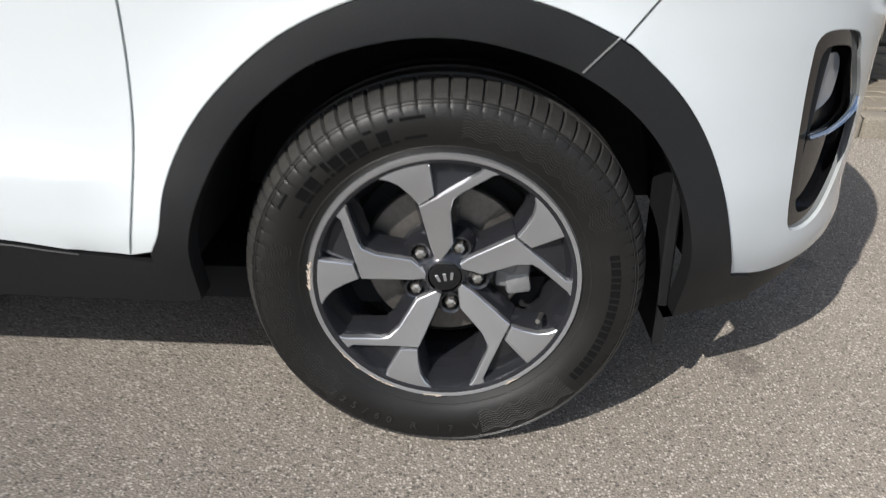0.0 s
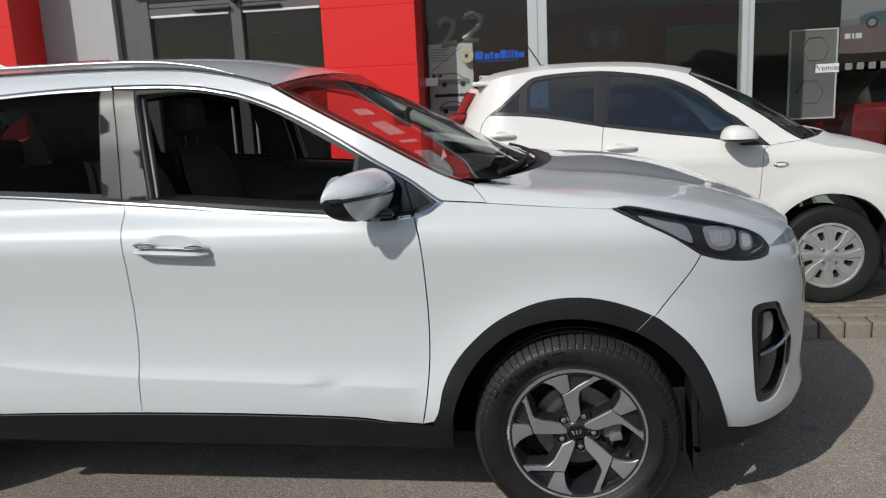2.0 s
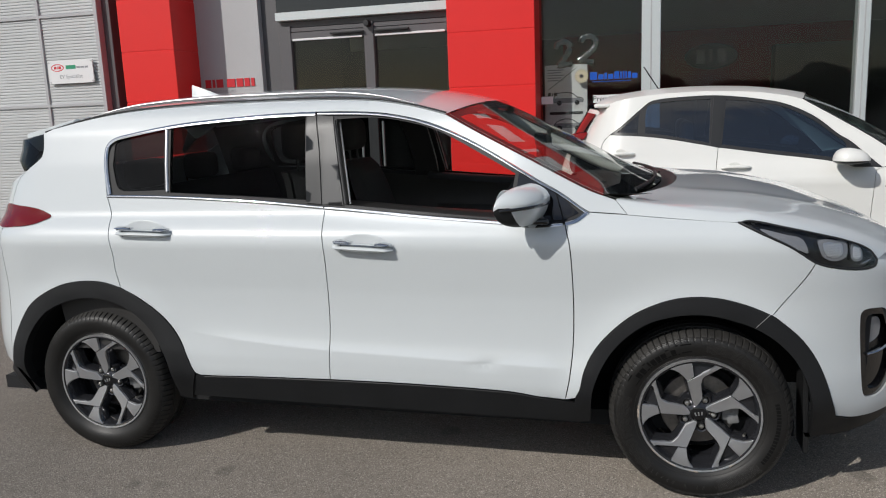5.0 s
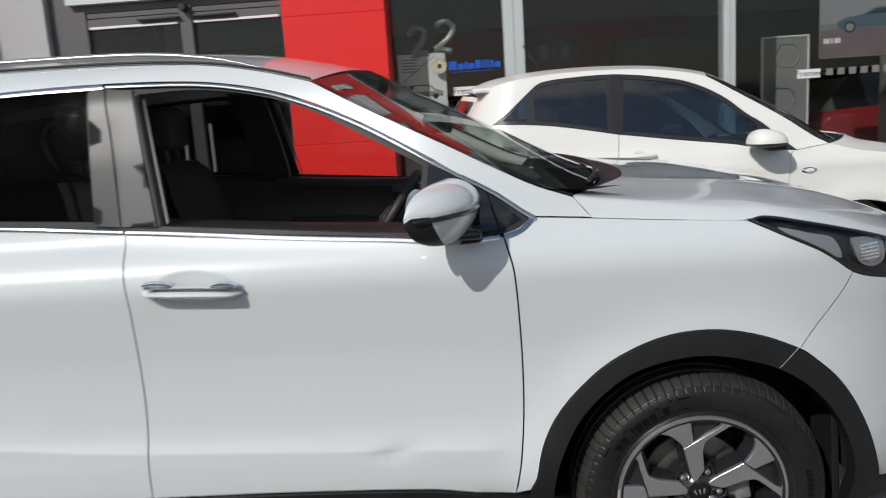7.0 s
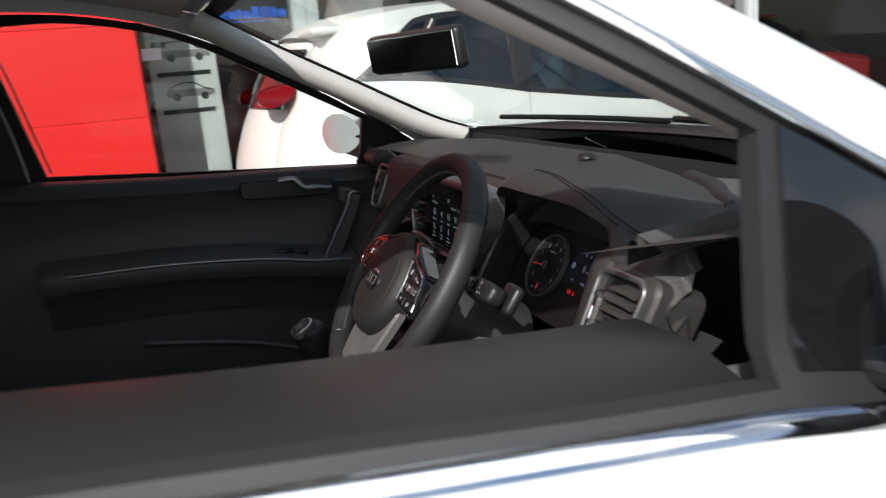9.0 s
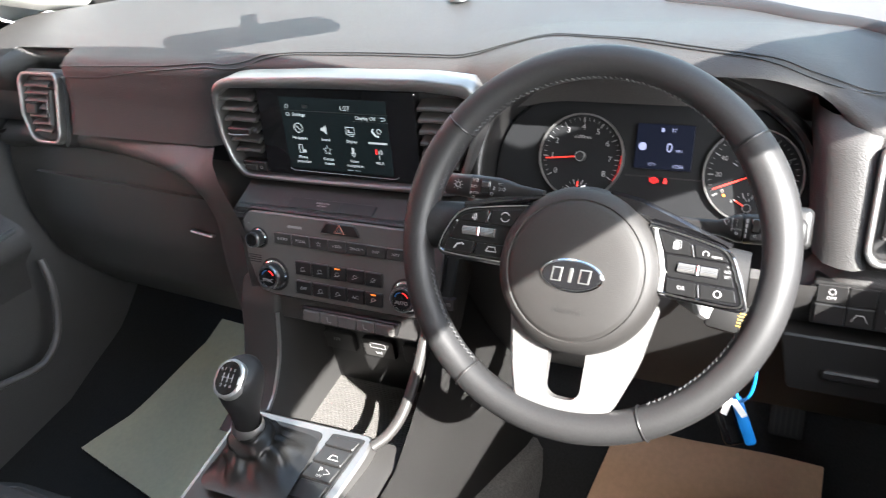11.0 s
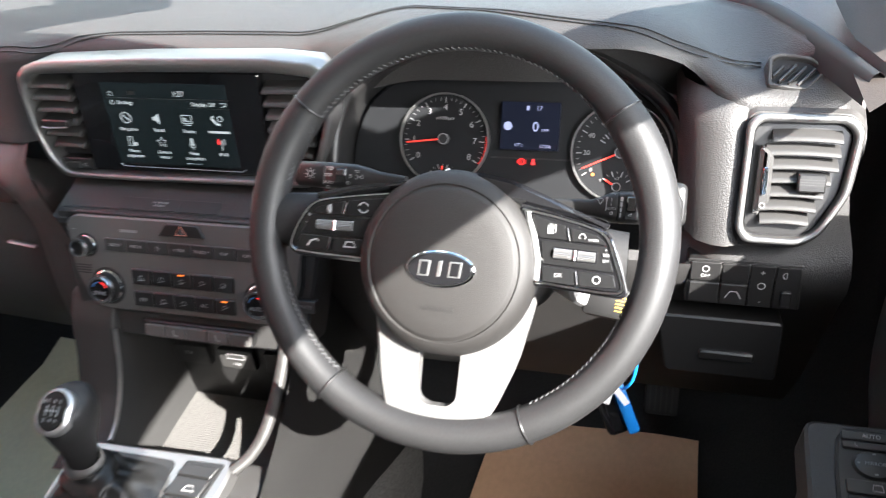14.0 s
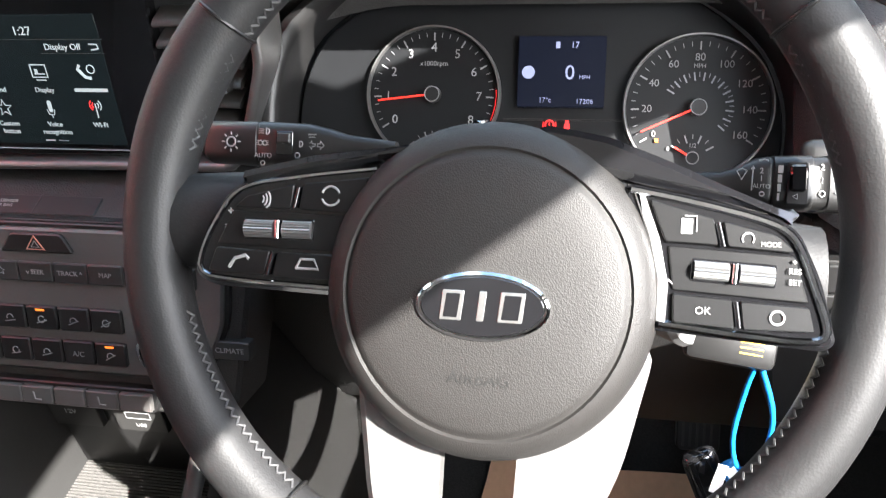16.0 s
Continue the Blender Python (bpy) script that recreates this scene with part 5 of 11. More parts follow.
        grip(-ln / 2 + 0.004, -ln / 2 + 0.088, 0.004, 0.024, CHROME, "end_cap", 0.025)
        grip(ln / 2 - 0.078, ln / 2 - 0.006, 0.004, 0.023, CHROME, "end_cap", 0.025)
        bm = bmesh.new()
        box(bm, (-ln / 2 + 0.044, -0.030 if out < 0 else 0.0, -0.022), (-ln / 2 + 0.0455, 0.0 if out < 0 else 0.030, 0.018))
        bm.transform(M)
        part("grip_joint", bm, DARK, h)
        # scooped recess: a shallow dish ring standing just proud of the skin
        bm = bmesh.new()
        rows = []
        for i in range(33):
            a = 2 * math.pi * i / 32
            rows.append([bm.verts.new(M @ Vector((0.105 * f * math.cos(a), -out * g, 0.006 + 0.046 * f * math.sin(a)))) for f, g in ((1.0, -0.0005), (0.97, -0.0022), (0.80, -0.0015), (0.4, -0.0010), (0.0, -0.0010))])
        for p, q in zip(rows, rows[1:]):
            for k in range(4):
                try:
                    bm.faces.new((p[k], p[k + 1], q[k + 1], q[k]))
                except ValueError:
                    pass
        part("recess", bm, PAINT, h, deg=60)

    # roof rails
    rail = []
    for x, up in ((-2.735, 0.000), (-2.66, 0.006), (-2.48, 0.013), (-2.2, 0.016), (-1.86, 0.016), (-1.54, 0.016), (-1.38, 0.014), (-1.25, 0.007), (-1.145, -0.002)):
        z = float(np.interp(x, [q[0] for q in ROOF_EDGE], [q[1] for q in ROOF_EDGE]))
        y = flank_y(x, z) + 0.035
        rail.append((x, 2 * MID - y if is_far else y, z + up + 0.012))
    rr = tube("roof_rail", spline(rail, 0.04), lambda k: 0.005 + 0.007 * min(1, 6 * k, 6 * (1 - k)), RAIL, car, "silver roof rail", 12, flat=0.75)
    # gutter line between roof and side
    g = []
    for x, z in spline(ROOF_EDGE, 0.05):
        y = flank_y(x, z) + 0.012
        g.append((x, 2 * MID - y if is_far else y, z + 0.006))
    tube("roof_ditch", g, 0.004, RUBBER, car, "", 6)


# door mirrors
def door_mirror(is_far):
    sg = -1 if is_far else 1

    def P(x, y, z):
        return Vector((x + 0.10 if is_far else x, 2 * MID - y if is_far else y, z))
    mir = new("door_mirror")
    mir.parent = car
    tagged(mir, label="white door mirror with an indicator strip and black base")
    # housing: a flat glass side towards the tail, swept round to a nose
    ring = [np.array(q) for q in spline([(-0.742, 1.176), (-0.745, 1.225), (-0.738, 1.258), (-0.708, 1.271), (-0.665, 1.262), (-0.632, 1.238), (-0.614, 1.207), (-0.616, 1.186)], 0.008)]
    low = [np.array(q) for q in spline([(-0.616, 1.186), (-0.628, 1.162), (-0.650, 1.138), (-0.682, 1.119), (-0.720, 1.120), (-0.738, 1.134), (-0.742, 1.176)], 0.008)]

    def loft(line, mat, nm, lab):
        bm = bmesh.new()
        rows = []
        for i in range(15):
            k = i / 14
            f = max(0.02, 1 - k ** (3.4 if line is ring else 5.0)) ** 0.42
            fx = (0.86 + 0.40 * k) * max(0.01, 1 - k ** 3) ** 0.5
            row = []
            for x, z in line:
                split = 1.174 + 0.010 * (x + 0.742) / 0.126
                row.append(bm.verts.new(P(-0.670 - 0.068 * k + (x + 0.742) * fx, 0.01 - 0.228 * k, split + (z - split) * f * (0.80 if z > split else 1.40 - 0.2 * k))))
            rows.append(row)
        for p, q in zip(rows, rows[1:]):
            for j in range(len(p) - 1):
                bm.faces.new((p[j], p[j + 1], q[j + 1], q[j]))
        bm.faces.new(rows[-1])
        return part(nm, bm, mat, mir, lab, deg=60)
    loft(ring, PAINT, "housing", "white mirror cap")
    for front, mat, nm, lab in ((True, PAINT, "cap_skirt", "white front skirt"), (False, CLAD, "lower_housing", "black lower housing")):
        o = loft(low, mat, nm, lab)
        bm = bmesh.new()
        bm.from_mesh(o.data)
        bmesh.ops.bisect_plane(bm, geom=bm.verts[:] + bm.edges[:] + bm.faces[:], plane_co=(-0.568 if is_far else -0.668, 0, 1.15), plane_no=(0.94, 0, 0.34), clear_inner=front, clear_outer=not front)
        bm.to_mesh(o.data)
        bm.free()
    strip = []
    for i in range(12):
        k = 0.25 + 0.70 * i / 11
        f = (0.86 + 0.40 * k) * max(0.01, 1 - k ** 3) ** 0.5
        strip.append(P(-0.670 - 0.068 * k + 0.126 * f + 0.001, 0.01 - 0.228 * k - 0.001, 1.174 + 0.010 * f))
    seam = []
    for i in range(25):
        k = 0.05 + 0.94 * (i / 12 if i <= 12 else (24 - i) / 12)
        f = (0.86 + 0.40 * k) * max(0.01, 1 - k ** 3) ** 0.5
        seam.append(P(-0.670 - 0.068 * k + (0.126 * f - 0.001 if i <= 12 else -0.001), 0.01 - 0.228 * k, 1.172 + (0.010 * f if i <= 12 else 0)))
    tube("seam_band", seam, 0.0065, GLOSS, mir, "gloss black band under the cap", 8)
    tube("indicator", strip, 0.0060, LENS, mir, "clear indicator strip", 8)
    bm = bmesh.new()
    oval = [(-0.100 + 0.084 * math.cos(t), 1.180 + 0.060 * math.sin(t) * (1 - 0.15 * math.cos(t))) for t in (2 * math.pi * i / 36 for i in range(36))]
    bm.faces.new([bm.verts.new(P(-0.722 + 0.50 * (y + 0.10) if is_far else -0.686 + 0.30 * (y + 0.01), y, z)) for y, z in oval])
    part("mirror_glass", bm, CHROME, mir, "mirror glass")
    bm = bmesh.new()
    box(bm, (-0.665, -0.05, 1.098), (-0.560, 0.07, 1.124), 0.012, 3)
    for v in bm.verts:
        v.co = P(*v.co)
    part("foot", bm, GLOSS, mir, "black mirror foot")


door_mirror(False)
door_mirror(True)

# headlamps and fog lamps
LAMP_DARK = material("lamp_black", (0.012, 0.013, 0.015), 0.25)
LAMP_SILVER = material("lamp_reflector", (0.62, 0.63, 0.65), 0.18, metal=0.9)
LAMP_FROST = material("frosted_lens", (0.24, 0.245, 0.255), 0.22, coat=0.6)
LAMP_DOT = material("silver_dot", (0.85, 0.85, 0.87), 0.25, metal=0.4)
for is_far in (False, True):
    inw = (0, -1, 0) if is_far else (0, 1, 0)
    lamp = new("headlamp")
    lamp.parent = car
    tagged(lamp, label="swept-back headlamp with clear lens and dotted reflectors")
    outl = join_lines(sl(LAMP_TOP, 0.015), sl(LAMP_LOW, 0.015))
    sheet("bowl", outl, on_body(0.030, is_far), LAMP_DARK, lamp, "black lamp bowl", 0.03, (), -0.02, 0.004, inw)
    edge = [on_body(0.004, is_far)(s, z) for s, z in shrink(outl, 0.004)]
    tube("seal", edge, 0.004, RUBBER, lamp, "", 6, closed=True)
    o = sheet("lens", outl, on_body(0.001, is_far), LENS, lamp, "clear lamp lens", 0.02, (), 0.0, 0.003, inw)
    o.visible_shadow = False
    p1 = spline(sz([(0.195, 1.072), (0.290, 1.050), (0.340, 1.034), (0.362, 0.985), (0.352, 0.984), (0.280, 1.022)]), 0.01, True)
    sheet("side_reflector", p1, on_body(0.018, is_far), LAMP_FROST, lamp, "pale side reflector", 0.02, (), 0.01, 0.0, inw)
    for pts in ([(0.395, 1.020), (0.420, 1.028), (0.470, 1.020), (0.500, 1.012), (0.504, 0.965), (0.480, 0.950), (0.445, 0.950), (0.412, 0.970)],
                [(0.525, 1.000), (0.560, 0.985), (0.566, 0.945), (0.540, 0.938), (0.522, 0.950)]):
        cell = spline(sz(pts), 0.01, True)
        sheet("reflector", cell, on_body(0.016, is_far), LAMP_FROST, lamp, "dotted reflector", 0.02, (), 0.012, 0.0, inw)
        x0, x1 = min(q[0] for q in pts), max(q[0] for q in pts)
        z0, z1 = min(q[1] for q in pts), max(q[1] for q in pts)
        bm = bmesh.new()
        inner = sheet("reflector_field", spline(sz([(0.5 * (x0 + x1) + (q[0] - 0.5 * (x0 + x1)) * 0.68, 0.5 * (z0 + z1) + (q[1] - 0.5 * (z0 + z1)) * 0.72) for q in pts]), 0.01, True),
                      on_body(0.014, is_far), SATIN, lamp, "", 0.02, (), 0.002, 0.0, inw)
        for a in range(6):
            for b in range(5):
                x, z = x0 + (x1 - x0) * (0.26 + 0.5 * a / 5), z0 + (z1 - z0) * (0.26 + 0.46 * b / 4)
                c = on_body(0.0125, is_far)(to_s(x, z), z)
                bmesh.ops.create_icosphere(bm, subdivisions=1, radius=0.0022, matrix=Matrix.Translation(c))
        part("reflector_dots", bm, LAMP_DOT, lamp)
    tube("bright_blade", [on_body(0.016, is_far)(to_s(x, z), z) for x, z in ((0.56, 0.925), (0.60, 0.935), (0.615, 0.950), (0.59, 0.968))], 0.004, LAMP_SILVER, lamp)
    # fog lamp pocket
    fog = new("fog_lamp")
    fog.parent = car
    tagged(fog, label="gloss black fog-lamp pocket with a chrome blade")
    inner = [(0.650 + (x - 0.650) * 0.70, 0.585 + (z - 0.585) * 0.84) for x, z in FOG]
    ring = spline(sz(inner), 0.012, True)
    sheet("bezel", outline_fog, on_body(0.012, is_far), GLOSS, fog, "gloss black bezel", 0.02, (ring,), 0.03, 0.0015, inw)
    sheet("pocket_wall", outline_fog, on_body(0.055, is_far), LAMP_DARK, fog, "", 0.03, (), -0.03, 0.004, inw)
    fl = spline(sz([(0.606, 0.700), (0.640, 0.712), (0.658, 0.690), (0.656, 0.640), (0.636, 0.622), (0.606, 0.618)]), 0.01, True)
    sheet("fog_glass", fl, on_body(0.034, is_far), LAMP_FROST, fog, "clear fog-lamp glass", 0.02, (), 0.02, 0.0, inw)
    blade = [on_body(d, is_far)(to_s(x, z), z) for x, z, d in ((0.596, 0.582, 0.012), (0.63, 0.588, 0.002), (0.665, 0.600, -0.002), (0.695, 0.614, -0.002), (0.714, 0.626, 0.010))]
    tube("chrome_blade", spline(blade, 0.02), 0.011, CHROME, fog, "chrome blade", 10, flat=0.45)
    fl2 = spline(sz([(0.604, 0.56), (0.66, 0.575), (0.715, 0.59), (0.705, 0.50), (0.67, 0.445), (0.615, 0.440)]), 0.015, True)
    sheet("lower_blank", fl2, on_body(0.034, is_far), GLOSS, fog, "", 0.03, (), 0.01, 0.0, inw)
    # tail lamp and rear end
    tl = spline(sz([(-2.865, 1.128), (-2.93, 1.158), (-3.05, 1.175), (-3.2, 1.17), (-3.2, 1.09), (-3.05, 1.085), (-2.93, 1.10)]), 0.02, True)
    sheet("tail_lamp", tl, on_body(-0.006, is_far), RED_LENS, car, "red tail lamp", 0.03, (), 0.02, 0.0, inw)

# tail: one wrapped skin with its window, under the roof spoiler
tail_out = join_lines(sl(frame_rear, 0.03), [(-3.165, 0.40)], [(to_s(-3.165, 0.40), 0.40), (S_REAR, 0.40), (S_REAR, 0.7), (S_REAR, 1.0), (S_REAR, 1.05)],
                      [(S_REAR, 1.10), (to_s(-3.05, 1.12), 1.12), (to_s(-3.0, 1.3), 1.33), (to_s(-3.03, 1.45), 1.45), (S_REAR, 1.45), (S_REAR, 1.50)])
for is_far in (False, True):
    inw = (0, -1, 0) if is_far else (0, 1, 0)
    q = join_lines(sl(frame_rear[3:], 0.03), [(S_REAR, 0.40), (S_REAR, 1.29)], [(to_s(-3.06, 1.325), 1.325)])
    sheet("tailgate_skin", q, on_body(0.0, is_far), PAINT, car, "white tail", 0.05, (), 0.0, 0.002, inw)
    g = join_lines(sl(frame_rear[:4], 0.03), [(to_s(-3.06, 1.33), 1.33), (S_REAR, 1.30), (S_REAR, 1.49)])
    o = sheet("tailgate_glass", g, on_body(0.004, is_far), GLASS_TINT, car, "dark tailgate glass", 0.05, (), 0.0, 0.003, inw)
    low = join_lines([(to_s(-3.165, 0.40), 0.40), (S_REAR, 0.40), (S_REAR, 0.25), (to_s(-3.1, 0.25), 0.25)])
    sheet("rear_valance", low, on_body(0.0, is_far), CLAD, car, "black rear valance", 0.06, (), 0.0, 0.0, inw)


def spoiler(u, v):
    t = 2 * v - 1
    c = 1 - abs(t) ** 2.6
    return Vector((-2.80 - (0.300 + 0.02 * (1 - t * t)) * u, MID + t * (MID - 0.262), 1.568 - 0.060 * u - 0.006 * u * u + 0.046 * c))


patch("roof_spoiler", spoiler, 10, 25, PAINT, car, "white roof spoiler", 0.022)
for is_far in (False, True):
    for nm, mat, y0, y1, poly, lab in (("spoiler_fin", PAINT, 0.225, 0.268, [(-2.82, 1.566), (-3.103, 1.505), (-3.104, 1.470), (-3.045, 1.418), (-2.985, 1.450), (-2.83, 1.550)], "white side of the spoiler"),
                                       ("spoiler_infill", CLAD, 0.232, 0.262, [(-3.098, 1.474), (-3.04, 1.424), (-3.150, 1.325), (-3.160, 1.340)], "black infill under the spoiler")):
        bm = bmesh.new()
        ra, rb = [[bm.verts.new((x, 2 * MID - y if is_far else y, z)) for x, z in poly] for y in (y0, y1)]
        bm.faces.new(ra)
        bm.faces.new(rb)
        for k in range(len(poly)):
            q = (k + 1) % len(poly)
            bm.faces.new((ra[k], ra[q], rb[q], rb[k]))
        bmesh.ops.bevel(bm, geom=list(bm.edges), offset=0.005, segments=2, affect="EDGES", profile=0.5)
        part(nm, bm, mat, car, lab)
# aerial fin
bm = bmesh.new()
rows = []
for i in range(9):
    k = i / 8
    h, w_ = 0.078 * (1 - k) ** 0.9, 0.018 * (1 - (2 * k - 0.7) ** 2 * 0.5)
    rows.append([bm.verts.new((-2.62 + 0.20 * k, MID + w_ * s, 1.652 + h * up)) for s, up in ((-1, 0), (-0.35, 0.75), (0, 1), (0.35, 0.75), (1, 0))])
for p, q in zip(rows, rows[1:]):
    for k in range(4):
        bm.faces.new((p[k], p[k + 1], q[k + 1], q[k]))
bm.faces.new(rows[0])
part("aerial_fin", bm, PAINT, car, "white shark-fin aerial")
# wipers
for y0, y1 in ((0.30, 0.95), (1.0, 1.55)):
    pts = [screen_fn(-0.012)(0.985 - 0.03 * k, (y0 + (y1 - y0) * k - 0.1) / (2 * MID - 0.2)) for k in (0, 0.25, 0.5, 0.75, 1)]
    tube("wiper", spline(pts, 0.05), 0.007, RUBBER, car, "black wiper blade", 6)
# grille
gb = join_lines([(to_s(0.80, 0.80), 0.86), (S_FRONT, 0.86), (S_FRONT, 0.66), (to_s(0.80, 0.72), 0.70)])
for is_far in (False, True):
    sheet("grille", gb, on_body(-0.006, is_far), GLOSS, car, "gloss black grille", 0.05, (), 0.02, 0.0, (0, -1, 0) if is_far else (0, 1, 0))
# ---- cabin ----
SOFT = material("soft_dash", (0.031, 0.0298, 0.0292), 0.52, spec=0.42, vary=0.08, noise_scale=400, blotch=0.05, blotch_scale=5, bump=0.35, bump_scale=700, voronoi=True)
HARD = material("hard_trim", (0.034, 0.0325, 0.0315), 0.50, vary=0.08, noise_scale=500, blotch=0.06, blotch_scale=6, bump=0.30, bump_scale=900, voronoi=True)
PANEL_GREY = material("console_grey", (0.105, 0.099, 0.095), 0.40, vary=0.03, noise_scale=500)
LEATHER = material("black_leather", (0.020, 0.0198, 0.0203), 0.50, spec=0.38, vary=0.12, noise_scale=500, blotch=0.08, blotch_scale=12, bump=0.10, bump_scale=900, voronoi=True, rough_vary=0.06)
AIRBAG = material("grained_cover", (0.0175, 0.0163, 0.0155), 0.58, spec=0.35, vary=0.08, noise_scale=500, blotch=0.05, blotch_scale=9, bump=0.32, bump_scale=1500, voronoi=True)
THREAD = material("grey_thread", (0.060, 0.060, 0.062), 0.7)
SILVER_DULL = material("dull_silver_trim", (0.27, 0.266, 0.262), 0.36, metal=0.85, vary=0.03, noise_scale=700)
SILVER = material("satin_trim", (0.28, 0.277, 0.273), 0.36, metal=0.85, vary=0.03, noise_scale=700)
BTN = material("button_black", (0.0135, 0.0132, 0.0132), 0.38, vary=0.05, noise_scale=400)
POD_KEY = material("pod_key", (0.0075, 0.0075, 0.0078), 0.34, spec=0.35, vary=0.06, noise_scale=500, blotch=0.05, blotch_scale=30, bump=0.08, bump_scale=1500)
BTN_GREY = material("button_grey", (0.034, 0.033, 0.032), 0.42, vary=0.05, noise_scale=400)
MARK = material("white_print", (0.27, 0.27, 0.27), 0.6)
AMBER = material("amber_light", (0.9, 0.25, 0.02), 0.5, emit=(1.0, 0.20, 0.03), strength=0.14)
LED_RED = material("red_light", (0.8, 0.02, 0.02), 0.5, emit=(1.0, 0.03, 0.03), strength=0.16)
NEEDLE = material("red_needle", (0.85, 0.03, 0.02), 0.5, emit=(1.0, 0.05, 0.03), strength=0.12)
DIAL = material("dial_black", (0.0075, 0.008, 0.009), 0.45, spec=0.3)
LCD = material("lcd_dark", (0.004, 0.005, 0.010), 0.35, spec=0.2, emit=(0.02, 0.03, 0.07), strength=0.02)
LCD_TXT = material("lcd_text", (0.12, 0.13, 0.20), 0.5, emit=(0.55, 0.62, 1.0), strength=0.07)
SCREEN = material("screen_teal", (0.006, 0.009, 0.010), 0.18, emit=(0.045, 0.072, 0.080), strength=0.012)
SCREEN_TXT = material("screen_text", (0.30, 0.33, 0.34), 0.5, emit=(0.70, 0.78, 0.80), strength=0.05)
# dark trim plastic, its colour raised to stand in for veiling glare
DOOR_TRIM_HAZED = material("door_trim_hazed", (0.080, 0.077, 0.075), 0.5, vary=0.08, noise_scale=500, blotch=0.06, blotch_scale=6, bump=0.3, bump_scale=900, voronoi=True)
LEG_GREY = material("leg_grey", (0.032, 0.0312, 0.0305), 0.62, spec=0.3, vary=0.04, noise_scale=500, blotch=0.05, blotch_scale=8)
GAITER = material("gaiter_leather", (0.014, 0.014, 0.014), 0.36, vary=0.15, noise_scale=400, bump=0.15, bump_scale=700, voronoi=True)
TUNNEL = material("grey_carpet", (0.110, 0.105, 0.098), 0.95, vary=0.45, noise_scale=420, bump=0.6, bump_scale=520)
CARPET = material("black_carpet", (0.016, 0.0155, 0.015), 0.95, vary=0.3, noise_scale=350, bump=0.5, bump_scale=500)
# soft dash plastic for the passenger side, lightened in colour to imitate glare haze
SOFT_HAZED = material("soft_dash_hazed", (0.066, 0.063, 0.061), 0.46, vary=0.08, noise_scale=400, blotch=0.05, blotch_scale=5, bump=0.35, bump_scale=700, voronoi=True)
FABRIC = material("seat_cloth", (0.040, 0.038, 0.037), 0.85, vary=0.25, noise_scale=420, blotch=0.06, blotch_scale=6, bump=0.5, bump_scale=650)
KRAFT = material("brown_paper", (0.62, 0.375, 0.230), 0.75, vary=0.05, noise_scale=120, blotch=0.06, blotch_scale=6)
CREAM = material("cream_paper", (0.66, 0.60, 0.42), 0.75, vary=0.04, noise_scale=120, blotch=0.05, blotch_scale=6)
BLUE_TAG = material("blue_plastic", (0.008, 0.19, 0.55), 0.35)
HEADLINE = material("headlining", (0.58, 0.56, 0.53), 0.9, vary=0.05, noise_scale=300)
# beige pillar lining with its shade put into a dark brown colour
LINING_SHADED = material("shaded_lining", (0.030, 0.0235, 0.020), 0.8, vary=0.06, noise_scale=350, blotch=0.05, blotch_scale=6, bump=0.2, bump_scale=600)
SPOKE = material("spoke_silver", (0.165, 0.163, 0.160), 0.42, metal=0.40, vary=0.03, noise_scale=700)
WOVEN = material("ribbed_mat", (0.10, 0.095, 0.09), 0.8, vary=0.25, noise_scale=700)

RIGHT = (0, -1, 0)
M_HV = frame_of((-0.745, 0.93, 0.945), RIGHT, (-0.94, 0, 0.34))       # heater panel
M_SC = frame_of((-0.657, 0.93, 1.08), RIGHT, (-0.99, 0, 0.12))        # screen
M_RV = frame_of((-0.695, 0.32, 1.07), RIGHT, (-0.91, 0, 0.41))        # driver's outer vent
M_LV = frame_of((-0.62, 1.52, 1.07), RIGHT, (-0.91, 0, 0.41))         # passenger's outer vent
M_CL = frame_of((-0.605, 0.565, 1.04), RIGHT, (-0.85, 0, 0.53))       # instruments
M_WH = frame_of((-0.846, 0.585, 1.094), RIGHT, (-0.815, 0, 0.579))    # steering wheel
M_CO = frame_of((-0.90, 0.94, 0.775), RIGHT, (-0.10, 0, 0.995))       # gear console
M_SW = frame_of((-0.712, 0.34, 0.96), RIGHT, (-0.98, 0, 0.20))        # small switch bank
M_DS = frame_of((-0.872, 0.26, 0.907), RIGHT, (-0.25, 0, 0.97))        # driver's door switches


def group_part(name, label):
    g = new(name)
    g.parent = car
    return tagged(g, label=label)


def rounded(pts, r, seg=4):
    """A polygon with its corners rounded."""
    out = []
    n = len(pts)
    for i in range(n):
        p, a, b = (np.array(pts[k % n], float) for k in (i, i - 1, i + 1))
        da, db = a - p, b - p
        la, lb = np.linalg.norm(da), np.linalg.norm(db)
        k = min(r, 0.45 * la, 0.45 * lb)
        s, e = p + da / la * k, p + db / lb * k
        for j in range(seg + 1):
            t = j / seg
            out.append((1 - t) ** 2 * s + 2 * t * (1 - t) * p + t * t * e)
    return out


